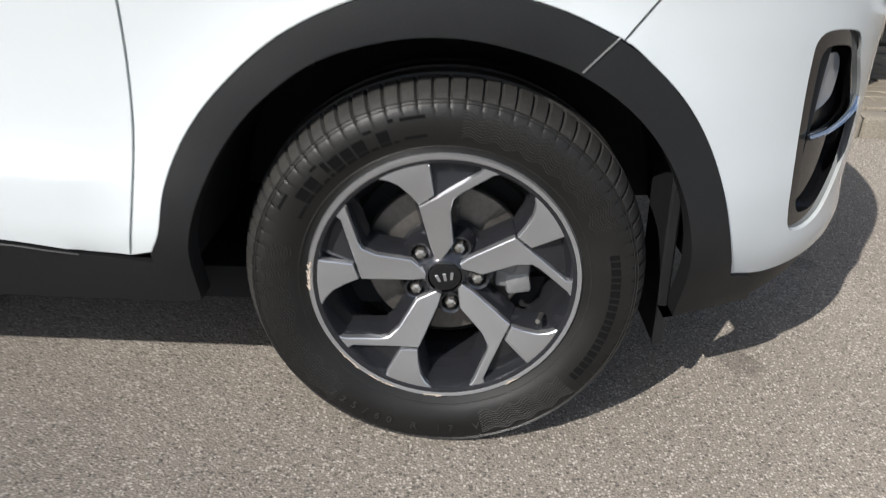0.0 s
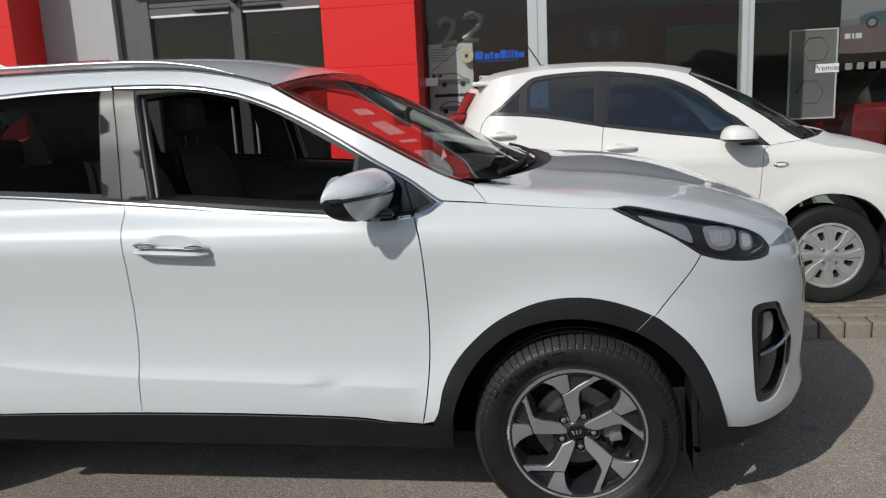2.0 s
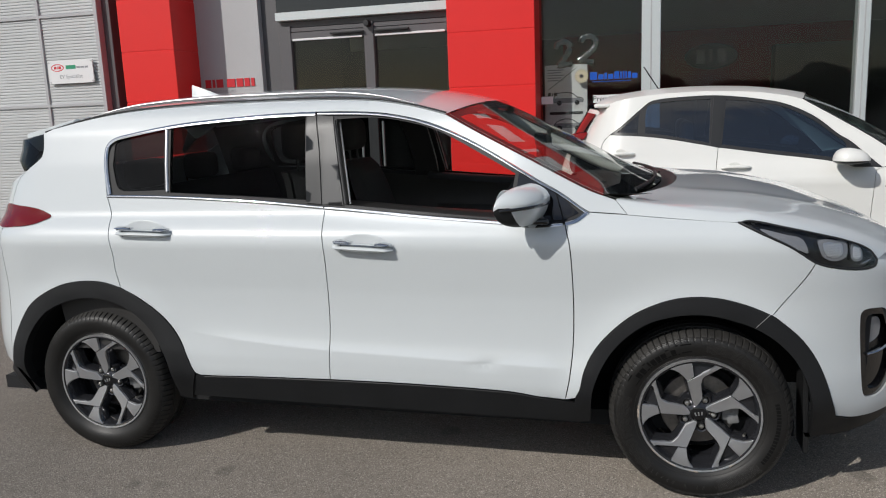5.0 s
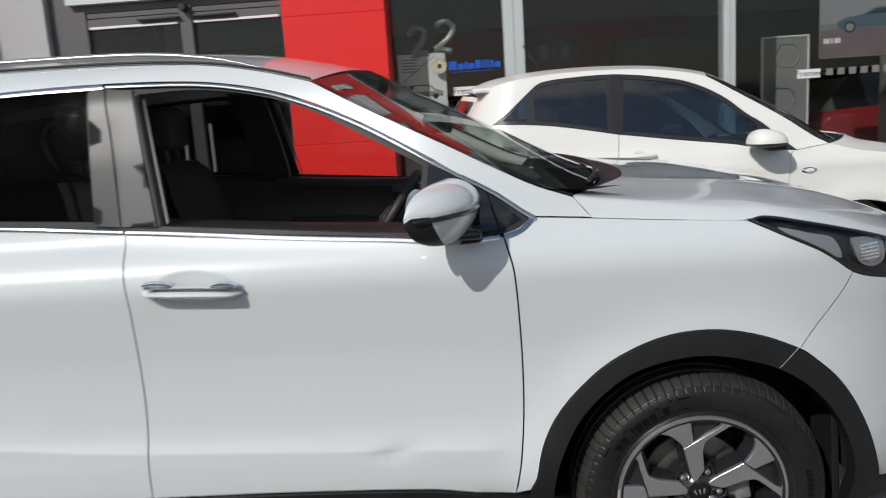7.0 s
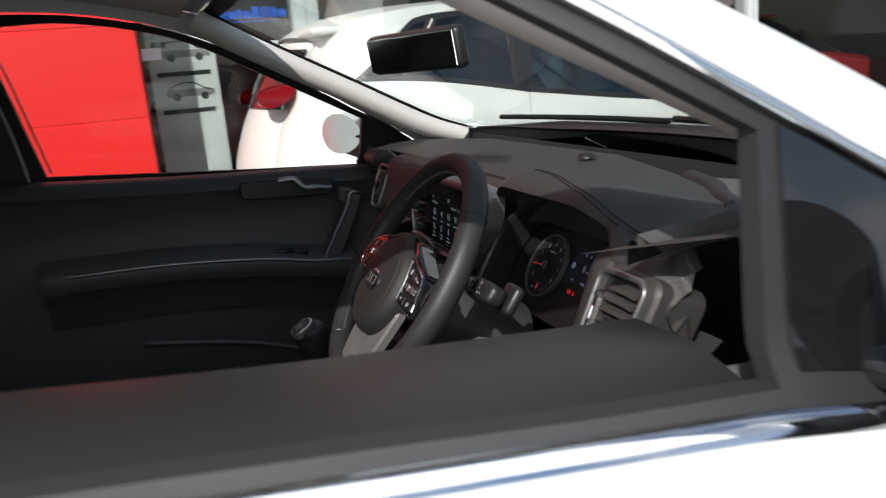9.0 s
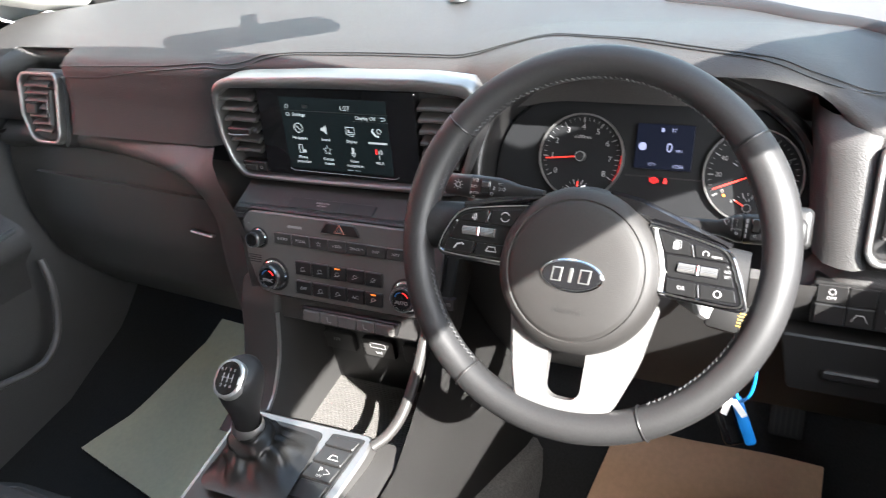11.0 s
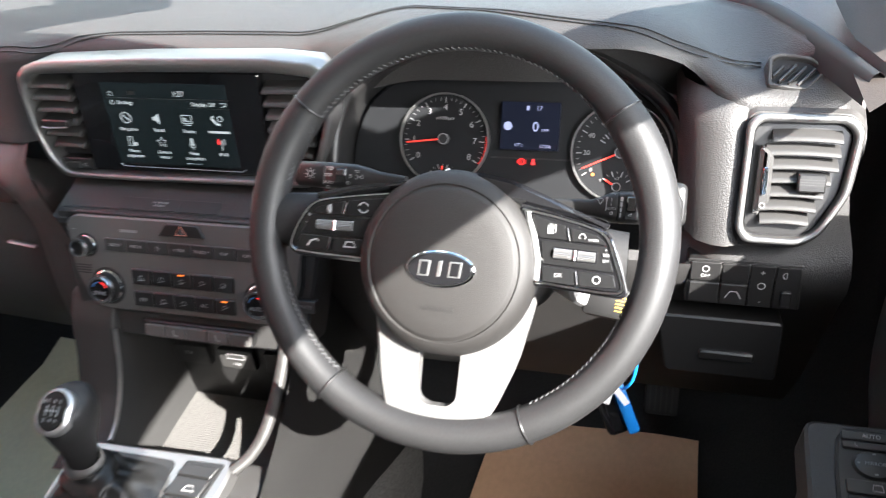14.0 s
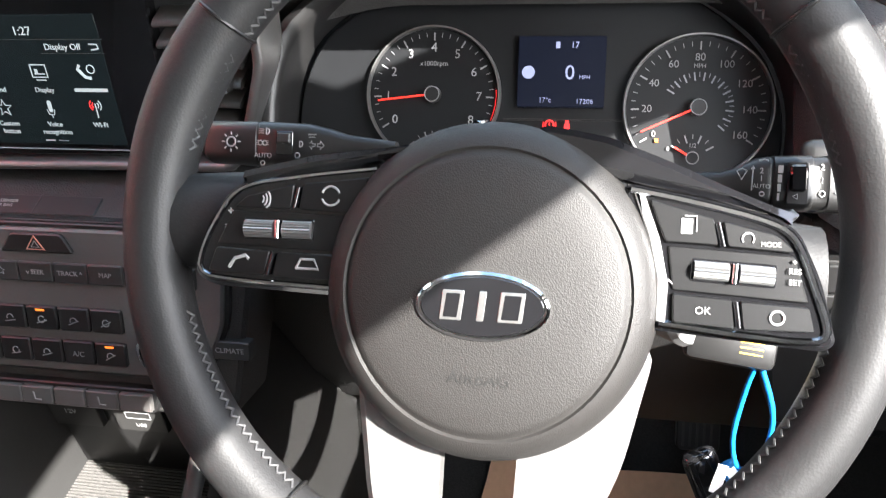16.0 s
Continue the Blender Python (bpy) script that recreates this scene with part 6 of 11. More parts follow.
def plate(name, outline, M, mat, parent, z0=0.0, z1=0.004, r=0.002, chamfer=0.0008, label="", holes=(), dome=0.0, step=0.03, deg=32):
    """A raised plate on a local plane: millimetre-true outline, from height z0 to z1, with chamfered edge."""
    out = np.array(rounded(outline, r) if r else outline)
    c = out.mean(0)
    size = max(np.ptp(out, 0))
    v, tri, loops = filled(shrink(out, chamfer), step, holes)

    def h(q):
        return z1 + dome * (1 - min(1.0, (2 * np.linalg.norm(q - c) / size) ** 2))
    pts = [Vector((q[0], q[1], h(q))) for q in v]
    faces = [tuple(int(i) for i in t) for t in tri]
    for li, lp in enumerate(loops):
        base = np.array([v[i] for i in lp])
        prev = lp
        n = len(lp)
        for grow, zz in ((chamfer, -chamfer), (chamfer, None)):
            ring = shrink(base, -grow) if li == 0 else base
            k = len(pts)
            pts += [Vector((q[0], q[1], z0 if zz is None else h(q) + zz)) for q in ring]
            cur = list(range(k, k + n))
            faces += [(prev[i], prev[(i + 1) % n], cur[(i + 1) % n], cur[i]) for i in range(n)]
            prev = cur
    bm = bmesh.new()
    bv = [bm.verts.new(M @ q) for q in pts]
    for f in faces:
        try:
            bm.faces.new([bv[i] for i in f])
        except ValueError:
            pass
    bmesh.ops.delete(bm, geom=[q for q in bm.verts if not q.link_faces], context="VERTS")
    return part(name, bm, mat, parent, label, deg=deg)


def by_angle(poly, n, c):
    """Points of an outline at even angles round c."""
    p = np.array(poly, float) - c
    out = []
    for i in range(n):
        d = np.array((math.cos(2 * math.pi * i / n), math.sin(2 * math.pi * i / n)))
        best = 0.0
        for a, b in zip(p, np.roll(p, -1, 0)):
            e = b - a
            det = d[0] * -e[1] + d[1] * e[0]
            if abs(det) > 1e-12:
                r, k = (a[0] * -e[1] + a[1] * e[0]) / det, (d[0] * a[1] - d[1] * a[0]) / det
                if -1e-6 <= k <= 1 + 1e-6 and r > best:
                    best = r
        out.append(c + d * best)
    return out


def bead(name, outer, inner, M, mat, parent, zo, zt, zi, label="", n=160, r=0.010):
    """A surround with a rounded face between an outer and an inner outline."""
    o_, i_ = np.array(rounded(outer, r, 6)), np.array(rounded(inner, r * 0.8, 6))
    c = i_.mean(0)
    po, pi_ = by_angle(o_, n, c), by_angle(i_, n, c)
    bm = bmesh.new()
    rows = []
    for a, b in zip(po, pi_):
        row = []
        for f, z_ in ((0.0, zo), (0.0, zt - 0.0030), (0.06, zt - 0.0012), (0.20, zt - 0.0002), (0.5, zt), (0.82, zt - 0.0006), (0.95, zt - 0.0022), (1.0, zt - 0.0045), (1.0, zi)):
            q = a + (b - a) * f
            row.append(bm.verts.new(M @ Vector((q[0], q[1], z_))))
        rows.append(row)
    for k in range(n):
        p, q = rows[k], rows[(k + 1) % n]
        for j in range(len(p) - 1):
            bm.faces.new((p[j], p[j + 1], q[j + 1], q[j]))
    return part(name, bm, mat, parent, label, deg=50)


def blade(name, x0, x1, y, M, mat, parent, depth=0.018, thick=0.0042, tilt=-30.0, z=0.0, bow=0.0):
    """A vent louvre with a rounded front edge, tilted, with a slight bow along its length."""
    bm = bmesh.new()
    prof_ = [(-depth / 2, -thick * 0.35), (-depth / 2, thick * 0.35), (depth * 0.30, thick * 0.5), (depth * 0.46, thick * 0.3), (depth / 2, 0.0), (depth * 0.46, -thick * 0.3), (depth * 0.30, -thick * 0.5)]
    ct, st_ = math.cos(radians(tilt)), math.sin(radians(tilt))
    rows = []
    for i in range(7):
        f = i / 6
        x = x0 + (x1 - x0) * f
        dy = bow * (1 - (2 * f - 1) ** 2)
        rows.append([bm.verts.new(M @ Vector((x, y + dy + b * ct + a * st_, z + a * ct - b * st_))) for a, b in prof_])
    for p, q in zip(rows, rows[1:]):
        for j in range(7):
            bm.faces.new((p[j], p[(j + 1) % 7], q[(j + 1) % 7], q[j]))
    bm.faces.new(rows[0])
    bm.faces.new(rows[-1])
    return part(name, bm, mat, parent, deg=50)


def rect(x0, y0, x1, y1):
    return [(x0, y0), (x1, y0), (x1, y1), (x0, y1)]


def words(body, x, y, size, M, mat, parent, z=0.0, name="lettering", align="CENTER"):
    return letters(name, body, size, mat, M @ Matrix.Translation((x, y, z)), parent, depth=0.0002, align=align)


def bars(M, parent, mat, rects, z, name="marking"):
    bm = bmesh.new()
    for x0, y0, x1, y1 in rects:
        box(bm, (x0, y0, z), (x1, y1, z + 0.0003))
    bm.transform(M)
    return part(name, bm, mat, parent, smooth=False)


def line_path(M, parent, mat, pts, w, z, name="marking", closed=False):
    q = [M @ Vector((a, b, z)) for a, b in pts]
    return tube(name, q, w, mat, parent, "", 6, closed=closed, up=tuple((M.to_3x3() @ Vector((0, 0, 1)))))


def circle(cx, cy, r, n=28, a0=0.0, a1=360.0):
    return [(cx + r * math.cos(radians(a0 + (a1 - a0) * i / n)), cy + r * math.sin(radians(a0 + (a1 - a0) * i / n))) for i in range(n if a1 - a0 >= 360 else n + 1)]


# ---- dashboard body ----
def smooth01(a, b, v):
    k = min(1.0, max(0.0, (v - a) / (b - a)))
    return k * k * (3 - 2 * k)


dash = group_part("dashboard", "grained dark grey dashboard with a stitched top")


def dash_prof(y):
    """Section of the dashboard at width y, from the windscreen round the brow to the knee roll."""
    hood = smooth01(0.345, 0.475, y) * (1 - smooth01(0.67, 0.815, y))       # hood over the instruments
    right = 1 - smooth01(0.36, 0.42, y)
    mid = smooth01(0.74, 0.80, y) * (1 - smooth01(1.10, 1.18, y))
    base = screen_fn()(1.0, min(0.98, max(0.02, (y - 0.14) / (2 * MID - 0.28))))
    fx = min(base.x - 0.03, float(np.interp(y, [0.262, 0.300, 0.318, 0.349, 0.39, 0.436, 0.50, 0.60, 0.9, 1.49, 1.72], [-0.625, -0.622, -0.594, -0.529, -0.495, -0.473, -0.435, -0.400, -0.32, -0.33, -0.46])))
    end = 1 - smooth01(0.262, 0.300, y)       # the pad rounds off beside the door
    bx = -0.622 - 0.035 * hood - 0.045 * right + 0.02 * mid
    bz = 1.148 + 0.036 * hood + 0.004 * mid - 0.012 * right - 0.030 * end ** 2
    pas = smooth01(1.05, 1.125, y) * (1 - smooth01(1.445, 1.465, y))
    face = bx + 0.022 + 0.02 * mid
    low = 1.03 + 0.09 * smooth01(0.05, 0.6, hood)
    lv = smooth01(1.452, 1.470, y) * (1 - smooth01(1.572, 1.590, y)) * 0.06       # cut back behind the outer vent
    x2, x3 = min(-0.50, fx - 0.006), min(-0.54, fx - 0.012)
    drop = 0.030 * end ** 2
    return [(fx, 1.160 - drop), (min(0.6 * fx + 0.4 * -0.50, fx - 0.003), 1.162 - drop), (x2, 1.160 + 0.008 * hood - drop), (x3, 1.158 + 0.022 * hood - drop), (min(bx + 0.045, fx - 0.016), bz + 0.004), (min(bx + lv + 0.015, fx - 0.022), bz - 0.001), (bx + lv + 0.002, bz - 0.010),
            (bx + lv - 0.001, bz - 0.024 + 0.010 * hood), (bx + lv + (0.006 + 0.05 * hood) * (1 - pas) - 0.004 * pas, bz - 0.036 + 0.018 * hood), (face + lv + 0.05 * hood - 0.032 * pas, 1.085 + 0.02 * hood), (face + lv + 0.008 + 0.06 * hood - 0.058 * pas, low + 0.012 * pas)]


def dash_patch():
    ys = 121
    bm = bmesh.new()
    rows = []
    for j in range(ys):
        y = 0.262 + (2 * MID - 0.427) * j / (ys - 1)
        pr = dash_prof(y)
        k = []
        for a, b in zip(pr, pr[1:]):
            k.append(np.array(a))
            k.append((np.array(a) + np.array(b)) / 2)
        k.append(np.array(pr[-1]))
        rows.append([bm.verts.new((float(q[0]), y, float(q[1]))) for q in k])
    for p, q in zip(rows, rows[1:]):
        for i in range(len(p) - 1):
            bm.faces.new((p[i], p[i + 1], q[i + 1], q[i]))
    return part("dash_pad", bm, SOFT, dash, "soft grained dash top", deg=70)


dash_patch()
# seam along the brow, swinging down to the demister vent
for off in (-0.0028, 0.0028):
    seam = []
    for j in range(130):
        y = 0.350 + 1.10 * j / 129
        x = float(np.interp(y, [0.350, 0.371, 0.398, 0.425, 0.453, 0.480, 0.532, 0.60, 0.68, 0.774, 0.93, 1.045, 1.085, 1.138, 1.252, 1.45], [-0.620, -0.625, -0.634, -0.638, -0.641, -0.639, -0.627, -0.610, -0.594, -0.580, -0.578, -0.581, -0.588, -0.608, -0.617, -0.622])) + off
        pr = np.array(dash_prof(y)[:8])
        seam.append((x, y, float(np.interp(-x, -pr[:, 0], pr[:, 1])) + 0.0010))
    tube("seam", spline(seam[::3], 0.01), 0.0009, BTN, dash, "double stitched seam", 5)


# cheek of the dash between the instruments and the outer vent
bm = bmesh.new()
rows = []
for i in range(12):
    z = 1.132 - 0.118 * i / 11
    xv = -0.700 + 0.45 * (z - 1.07)
    tuck = 0.020 * (1 - smooth01(0.0, 0.12, i / 11))
    rows.append([bm.verts.new((xv + dx + tuck, y + 0.012 * (1 - i / 11) * k / 6, z)) for k, (dx, y) in enumerate(((0.020, 0.352), (0.004, 0.360), (0.000, 0.370), (0.002, 0.382), (0.008, 0.394), (0.024, 0.404), (0.075, 0.410)))])
for p, q in zip(rows, rows[1:]):
    for k in range(6):
        bm.faces.new((p[k], p[k + 1], q[k + 1], q[k]))
part("dash_cheek", bm, SOFT, dash, "grained cheek beside the outer vent", deg=70)
# dark strip along the dash edge and the foot of the windscreen pillar
FOOT = spline([(-0.400, 0.600), (-0.435, 0.500), (-0.473, 0.436), (-0.495, 0.390), (-0.529, 0.349), (-0.585, 0.320), (-0.640, 0.299), (-0.700, 0.279)], 0.012)
bm, foot = bmesh.new(), bmesh.new()
rows, rows2 = [], []
for i, (x, y) in enumerate(FOOT):
    x, y = float(x), float(y)
    a, b = FOOT[max(0, i - 1)], FOOT[min(len(FOOT) - 1, i + 1)]
    tx, ty = float(b[0] - a[0]), float(b[1] - a[1])
    ln = math.hypot(tx, ty)
    nx, ny = -ty / ln, tx / ln
    w_ = 1.0 - 0.55 * i / (len(FOOT) - 1)
    rows.append([bm.verts.new((x + nx * d * w_, y + ny * d * w_, 1.158 + h)) for d, h in ((-0.006, -0.016), (-0.004, 0.002), (0.002, 0.009), (0.012, 0.011), (0.022, 0.008), (0.026, -0.004))])
    px_, py_ = x + nx * 0.024 * w_, y + ny * 0.024 * w_
    out = min(py_, 0.286)
    rows2.append([foot.verts.new((px_ + (0.02 * k / 4) * (1 if out < py_ else 0), py_ + (out - py_) * k / 4, 1.157 + 0.018 * k / 4)) for k in range(5)] + [foot.verts.new((px_ + 0.03, out - 0.006, 1.150))])
for pp, target in ((rows, bm), (rows2, foot)):
    for p, q in zip(pp, pp[1:]):
        for k in range(len(p) - 1):
            target.faces.new((p[k], p[k + 1], q[k + 1], q[k]))
part("edge_strip", bm, RUBBER, dash, "dark strip along the dash edge", deg=60)
bm = bmesh.new()
rows = [[bm.verts.new((x + 0.05 * k, 0.288 - 0.05 * k, 1.160 + 0.010 * k)) for k in range(5)] for x in (-0.75, -0.70, -0.62, -0.54, -0.46, -0.38)]
for p, q in zip(rows, rows[1:]):
    for k in range(4):
        bm.faces.new((p[k], p[k + 1], q[k + 1], q[k]))
part("pillar_skirt", bm, LINING_SHADED, dash, "lower end of the beige pillar lining, coloured dark for shade", deg=60)
part("pillar_foot", foot, DOOR_TRIM_HAZED, dash, "grey foot of the pillar trim", deg=60)


# lower roll (knee bolster) across the passenger side and round to the driver's side
def roll_fn(y0, y1, name, xo=0.0):
    prof = [(-0.61, 1.052), (-0.640, 1.030), (-0.665, 1.010), (-0.700, 0.998), (-0.716, 0.982), (-0.716, 0.962), (-0.700, 0.930), (-0.672, 0.860), (-0.640, 0.780), (-0.590, 0.690), (-0.52, 0.62)]
    bm = bmesh.new()
    rows = []
    n = 30
    for j in range(n + 1):
        y = y0 + (y1 - y0) * j / n
        sway = 0.03 * smooth01(1.05, 1.65, y)
        low = smooth01(0.36, 0.42, y) * (1 - smooth01(0.74, 0.79, y))       # drops away under the instruments
        line = [(a + (-0.690 - 0.004 * i - a) * low, b + (0.975 - 0.004 * i - b) * low) if i < 4 else (a, b) for i, (a, b) in enumerate(prof)]
        rows.append([bm.verts.new((a + xo + sway * (1 if b > 0.9 else 0.3), y, b + 0.03 * smooth01(1.10, 1.60, y) * (1 if b > 0.93 else 0))) for a, b in line])
    for p, q in zip(rows, rows[1:]):
        for i in range(len(prof) - 1):
            bm.faces.new((p[i], p[i + 1], q[i + 1], q[i]))
    return part(name, bm, SOFT_HAZED if y0 > 0.9 else SOFT, dash, deg=60)


# passenger side: the roll runs across under the pad, then turns down beside the centre stack
SPINE = spline([(1.690, 1.000, -0.612), (1.560, 1.012, -0.616), (1.490, 1.019, -0.625), (1.350, 1.024, -0.650), (1.225, 1.020, -0.680), (1.176, 1.008, -0.696), (1.152, 0.982, -0.702), (1.145, 0.945, -0.702), (1.152, 0.900, -0.702), (1.158, 0.840, -0.702), (1.160, 0.760, -0.702)], 0.014)
bm = bmesh.new()
rows = []
for i, (y, z, x) in enumerate(SPINE):
    a, b = SPINE[max(0, i - 1)], SPINE[min(len(SPINE) - 1, i + 1)]
    ty, tz = float(b[0] - a[0]), float(b[1] - a[1])
    ln = math.hypot(ty, tz)
    ny, nz = -tz / ln, ty / ln
    b_ = smooth01(0.25, 0.95, ny)
    section = [(-0.028 - 0.052 * b_, 0.060 - 0.100 * b_), (-0.024 - 0.034 * b_, 0.042 - 0.072 * b_), (-0.016 - 0.014 * b_, 0.022 - 0.040 * b_), (-0.007, 0.007 - 0.012 * b_), (0.004, 0.0), (0.014, 0.004), (0.024, 0.016), (0.034, 0.034), (0.042, 0.060)]
    rows.append([bm.verts.new((float(x) + dx, float(y) + ny * d, float(z) + nz * d)) for d, dx in section])
for p, q in zip(rows, rows[1:]):
    for k in range(8):
        bm.faces.new((p[k], p[k + 1], q[k + 1], q[k]))
part("knee_roll", bm, SOFT_HAZED, dash, "soft roll turning down beside the centre stack", deg=60)


def lower_dash(z, y):
    """Face of the lower dash on the passenger side at height z and width y."""
    return Vector((float(np.interp(z, [0.60, 0.66, 0.75, 0.85, 0.95, 1.00], [-0.52, -0.58, -0.632, -0.650, -0.640, -0.620])) + 0.060 * (y - 1.12), y, z))


patch("glovebox_surround", lambda u, v: lower_dash(1.00 - 0.40 * u, 1.12 + 0.58 * v), 16, 12, SOFT_HAZED, dash, "lower dash below the roll")
patch("glovebox_lid", lambda u, v: lower_dash(0.945 - 0.275 * u, 1.195 + 0.43 * v) + Vector((-0.009, 0, 0)), 14, 12, SOFT_HAZED, dash, "dark glovebox lid", 0.008)
roll_fn(0.258, 0.80, "knee_roll", 0.004)
# upper face between pad and roll on the passenger side: recessed band
boxed("dash_band", (-0.600, 1.12, 1.03), (-0.57, 1.69, 1.11), HARD, dash, "recessed dash band", 0.004)
boxed("dash_core", (-0.60, 0.80, 0.86), (-0.45, 1.10, 1.13), BTN, dash)
tube("glovebox_catch", [(-0.664, 1.213, 0.894), (-0.662, 1.256, 0.898)], 0.004, SILVER, dash, "", 8, flat=0.5)

# ---- touch screen and centre vents ----
media = group_part("media_unit", "touch screen between two air vents in a silver surround")
BEZ = [(-0.202, 0.030), (-0.199, 0.054), (-0.187, 0.0645), (-0.1645, 0.0690), (-0.04, 0.0743), (0.109, 0.0760), (0.164, 0.0718), (0.1745, 0.062), (0.174, 0.012), (0.160, -0.030), (0.140, -0.0660), (0.086, -0.0660), (-0.077, -0.0690), (-0.176, -0.0690), (-0.1926, -0.048), (-0.201, -0.0085)]
bez_in = [(-0.196, 0.023), (-0.191, 0.047), (-0.1776, 0.0545), (-0.028, 0.0590), (0.1067, 0.0605), (0.160, 0.0565), (0.1665, 0.048), (0.166, 0.012), (0.152, -0.028), (0.134, -0.0590), (0.087, -0.0590), (-0.0755, -0.0625), (-0.1717, -0.0625), (-0.1858, -0.044), (-0.1945, -0.012)]
bead("surround", BEZ, bez_in, M_SC, SILVER_DULL, media, -0.03, 0.010, -0.014, "satin silver surround", 200, 0.008)
plate("black_field", bez_in, M_SC, DARK, media, -0.03, -0.012, 0.008, 0.001)
plate("screen_glass", [(-0.134, 0.0560), (0.094, 0.0575), (0.090, -0.0585), (-0.139, -0.0610)], M_SC, GLOSS, media, -0.02, 0.000, 0.004, 0.001, "gloss black screen")
plate("display", rect(-0.100, -0.0500, 0.054, 0.0450), M_SC, SCREEN, media, -0.001, 0.0006, 0.001, 0.0002, "lit menu page")
for (a, b) in ((-0.194, -0.137), (0.098, 0.162)):
    for k in range(7):
        y = 0.0445 - k * 0.0140
        left_in = 0.0 if a > 0 else (0.0016 * k if k < 4 else 0.0064 + 0.0052 * (k - 4))
        right_in = 0.0 if a < 0 else (0.0030 * k if k < 4 else 0.0120 + 0.0045 * (k - 4))
        if k < 6:
            blade("vent_slat", a + left_in, b - right_in + (-0.004 if a < 0 else 0), y - 0.003, M_SC, BTN_GREY, media, 0.020, 0.0052, -24.0, -0.004, 0.0010)
    cx = (a + b) / 2
    plate("vent_tab", rect(cx - 0.018, -0.006, cx + 0.018, 0.003), M_SC, BTN, media, 0.0, 0.012, 0.003, 0.0015)
    line_path(M_SC, media, SATIN, [(cx - 0.018, -0.0055), (cx - 0.010, -0.0068), (cx + 0.016, -0.0050)], 0.0009, 0.0122)
    plate("vent_foot", [(cx - 0.024 + (0.012 if a < 0 else 0), -0.0465), (cx + 0.026 - (0.02 if a > 0 else 0), -0.0465), (cx + 0.026 - (0.02 if a > 0 else 0), -0.0605), (cx - 0.012, -0.0605)], M_SC, BTN, media, -0.012, 0.003, 0.002, 0.0008)
    plate("vent_wheel", rect(cx - 0.006, -0.0575, cx + 0.012, -0.0505), M_SC, BTN_GREY, media, -0.01, 0.0065, 0.001, 0.0005)
    line_path(M_SC, media, MARK, circle(cx - 0.011, -0.0535, 0.0020, 12), 0.0004, 0.0034, closed=True)
    line_path(M_SC, media, MARK, circle(cx + 0.018, -0.0540, 0.0020, 12), 0.0004, 0.0034, closed=True)
# menu page
Z = 0.0008
words("1:27", -0.004, 0.0335, 0.0085, M_SC, SCREEN_TXT, media, Z)
words("Settings", -0.073, 0.0225, 0.0062, M_SC, SCREEN_TXT, media, Z)
words("Display Off", 0.024, 0.0225, 0.0062, M_SC, SCREEN_TXT, media, Z)
line_path(M_SC, media, SCREEN_TXT, circle(-0.0895, 0.0225, 0.0022, 14), 0.0004, Z, closed=True)
line_path(M_SC, media, SCREEN_TXT, [(-0.092, 0.033), (-0.0895, 0.0355), (-0.087, 0.033), (-0.087, 0.0305), (-0.092, 0.0305), (-0.092, 0.033)], 0.00035, Z)
bars(M_SC, media, BTN_GREY, [(-0.096, 0.0275, 0.056, 0.0281), (-0.066, 0.0315, -0.058, 0.0355), (0.006, 0.0180, 0.0555, 0.0183)], 0.0006)
line_path(M_SC, media, SCREEN_TXT, [(0.045, 0.0245), (0.051, 0.0245), (0.0515, 0.0215), (0.046, 0.0205)], 0.0005, Z)
for i, (x, name1, name2) in enumerate(((-0.077, "Navigation", "Phone|projection"), (-0.038, "Sound", "Custom|button"), (0.0, "Display", "Voice|recognition"), (0.037, "", "Wi-Fi"))):
    if name1:
        words(name1, x, -0.0085, 0.0052, M_SC, SCREEN_TXT, media, Z)
    else:
        bars(M_SC, media, SCREEN_TXT, [(x - 0.013, -0.0095, x + 0.013, -0.0070)], 0.0006)
    for k, w_ in enumerate(name2.split("|")):
        words(w_, x, -0.0345 - 0.006 * k, 0.0052, M_SC, SCREEN_TXT, media, Z)
line_path(M_SC, media, SCREEN_TXT, circle(-0.077, 0.005, 0.0062, 20), 0.0005, Z, closed=True)
line_path(M_SC, media, SCREEN_TXT, [(-0.080, 0.008), (-0.0765, 0.0045), (-0.074, 0.002)], 0.0005, Z)
plate("icon", [(-0.043, 0.003), (-0.043, 0.007), (-0.040, 0.007), (-0.035, 0.011), (-0.035, -0.001), (-0.040, 0.003)], M_SC, SCREEN_TXT, media, 0.0004, 0.001, 0, 0.0001)
line_path(M_SC, media, SCREEN_TXT, [(-0.006, 0.010), (0.006, 0.010), (0.006, 0.001), (-0.006, 0.001), (-0.006, 0.010)], 0.0005, Z)
bars(M_SC, media, SCREEN_TXT, [(-0.004, 0.003, 0.004, 0.0038), (-0.004, -0.0015, 0.004, -0.0007), (-0.0035, 0.004, -0.001, 0.007)], 0.0006)
line_path(M_SC, media, SCREEN_TXT, [(0.033, 0.010), (0.031, 0.007), (0.036, 0.001), (0.040, 0.0005)], 0.0012, Z)
line_path(M_SC, media, SCREEN_TXT, circle(0.041, 0.007, 0.003, 12), 0.0004, Z, closed=True)
line_path(M_SC, media, SCREEN_TXT, [(-0.081, -0.0175), (-0.081, -0.0285), (-0.076, -0.0285), (-0.076, -0.0175), (-0.081, -0.0175)], 0.0005, Z)
bars(M_SC, media, SCREEN_TXT, [(-0.075, -0.028, -0.071, -0.024)], 0.0006)
star = [(-0.038 + (0.0065 if k % 2 == 0 else 0.0027) * math.sin(k * math.pi / 5), -0.0225 + (0.0065 if k % 2 == 0 else 0.0027) * math.cos(k * math.pi / 5)) for k in range(10)]
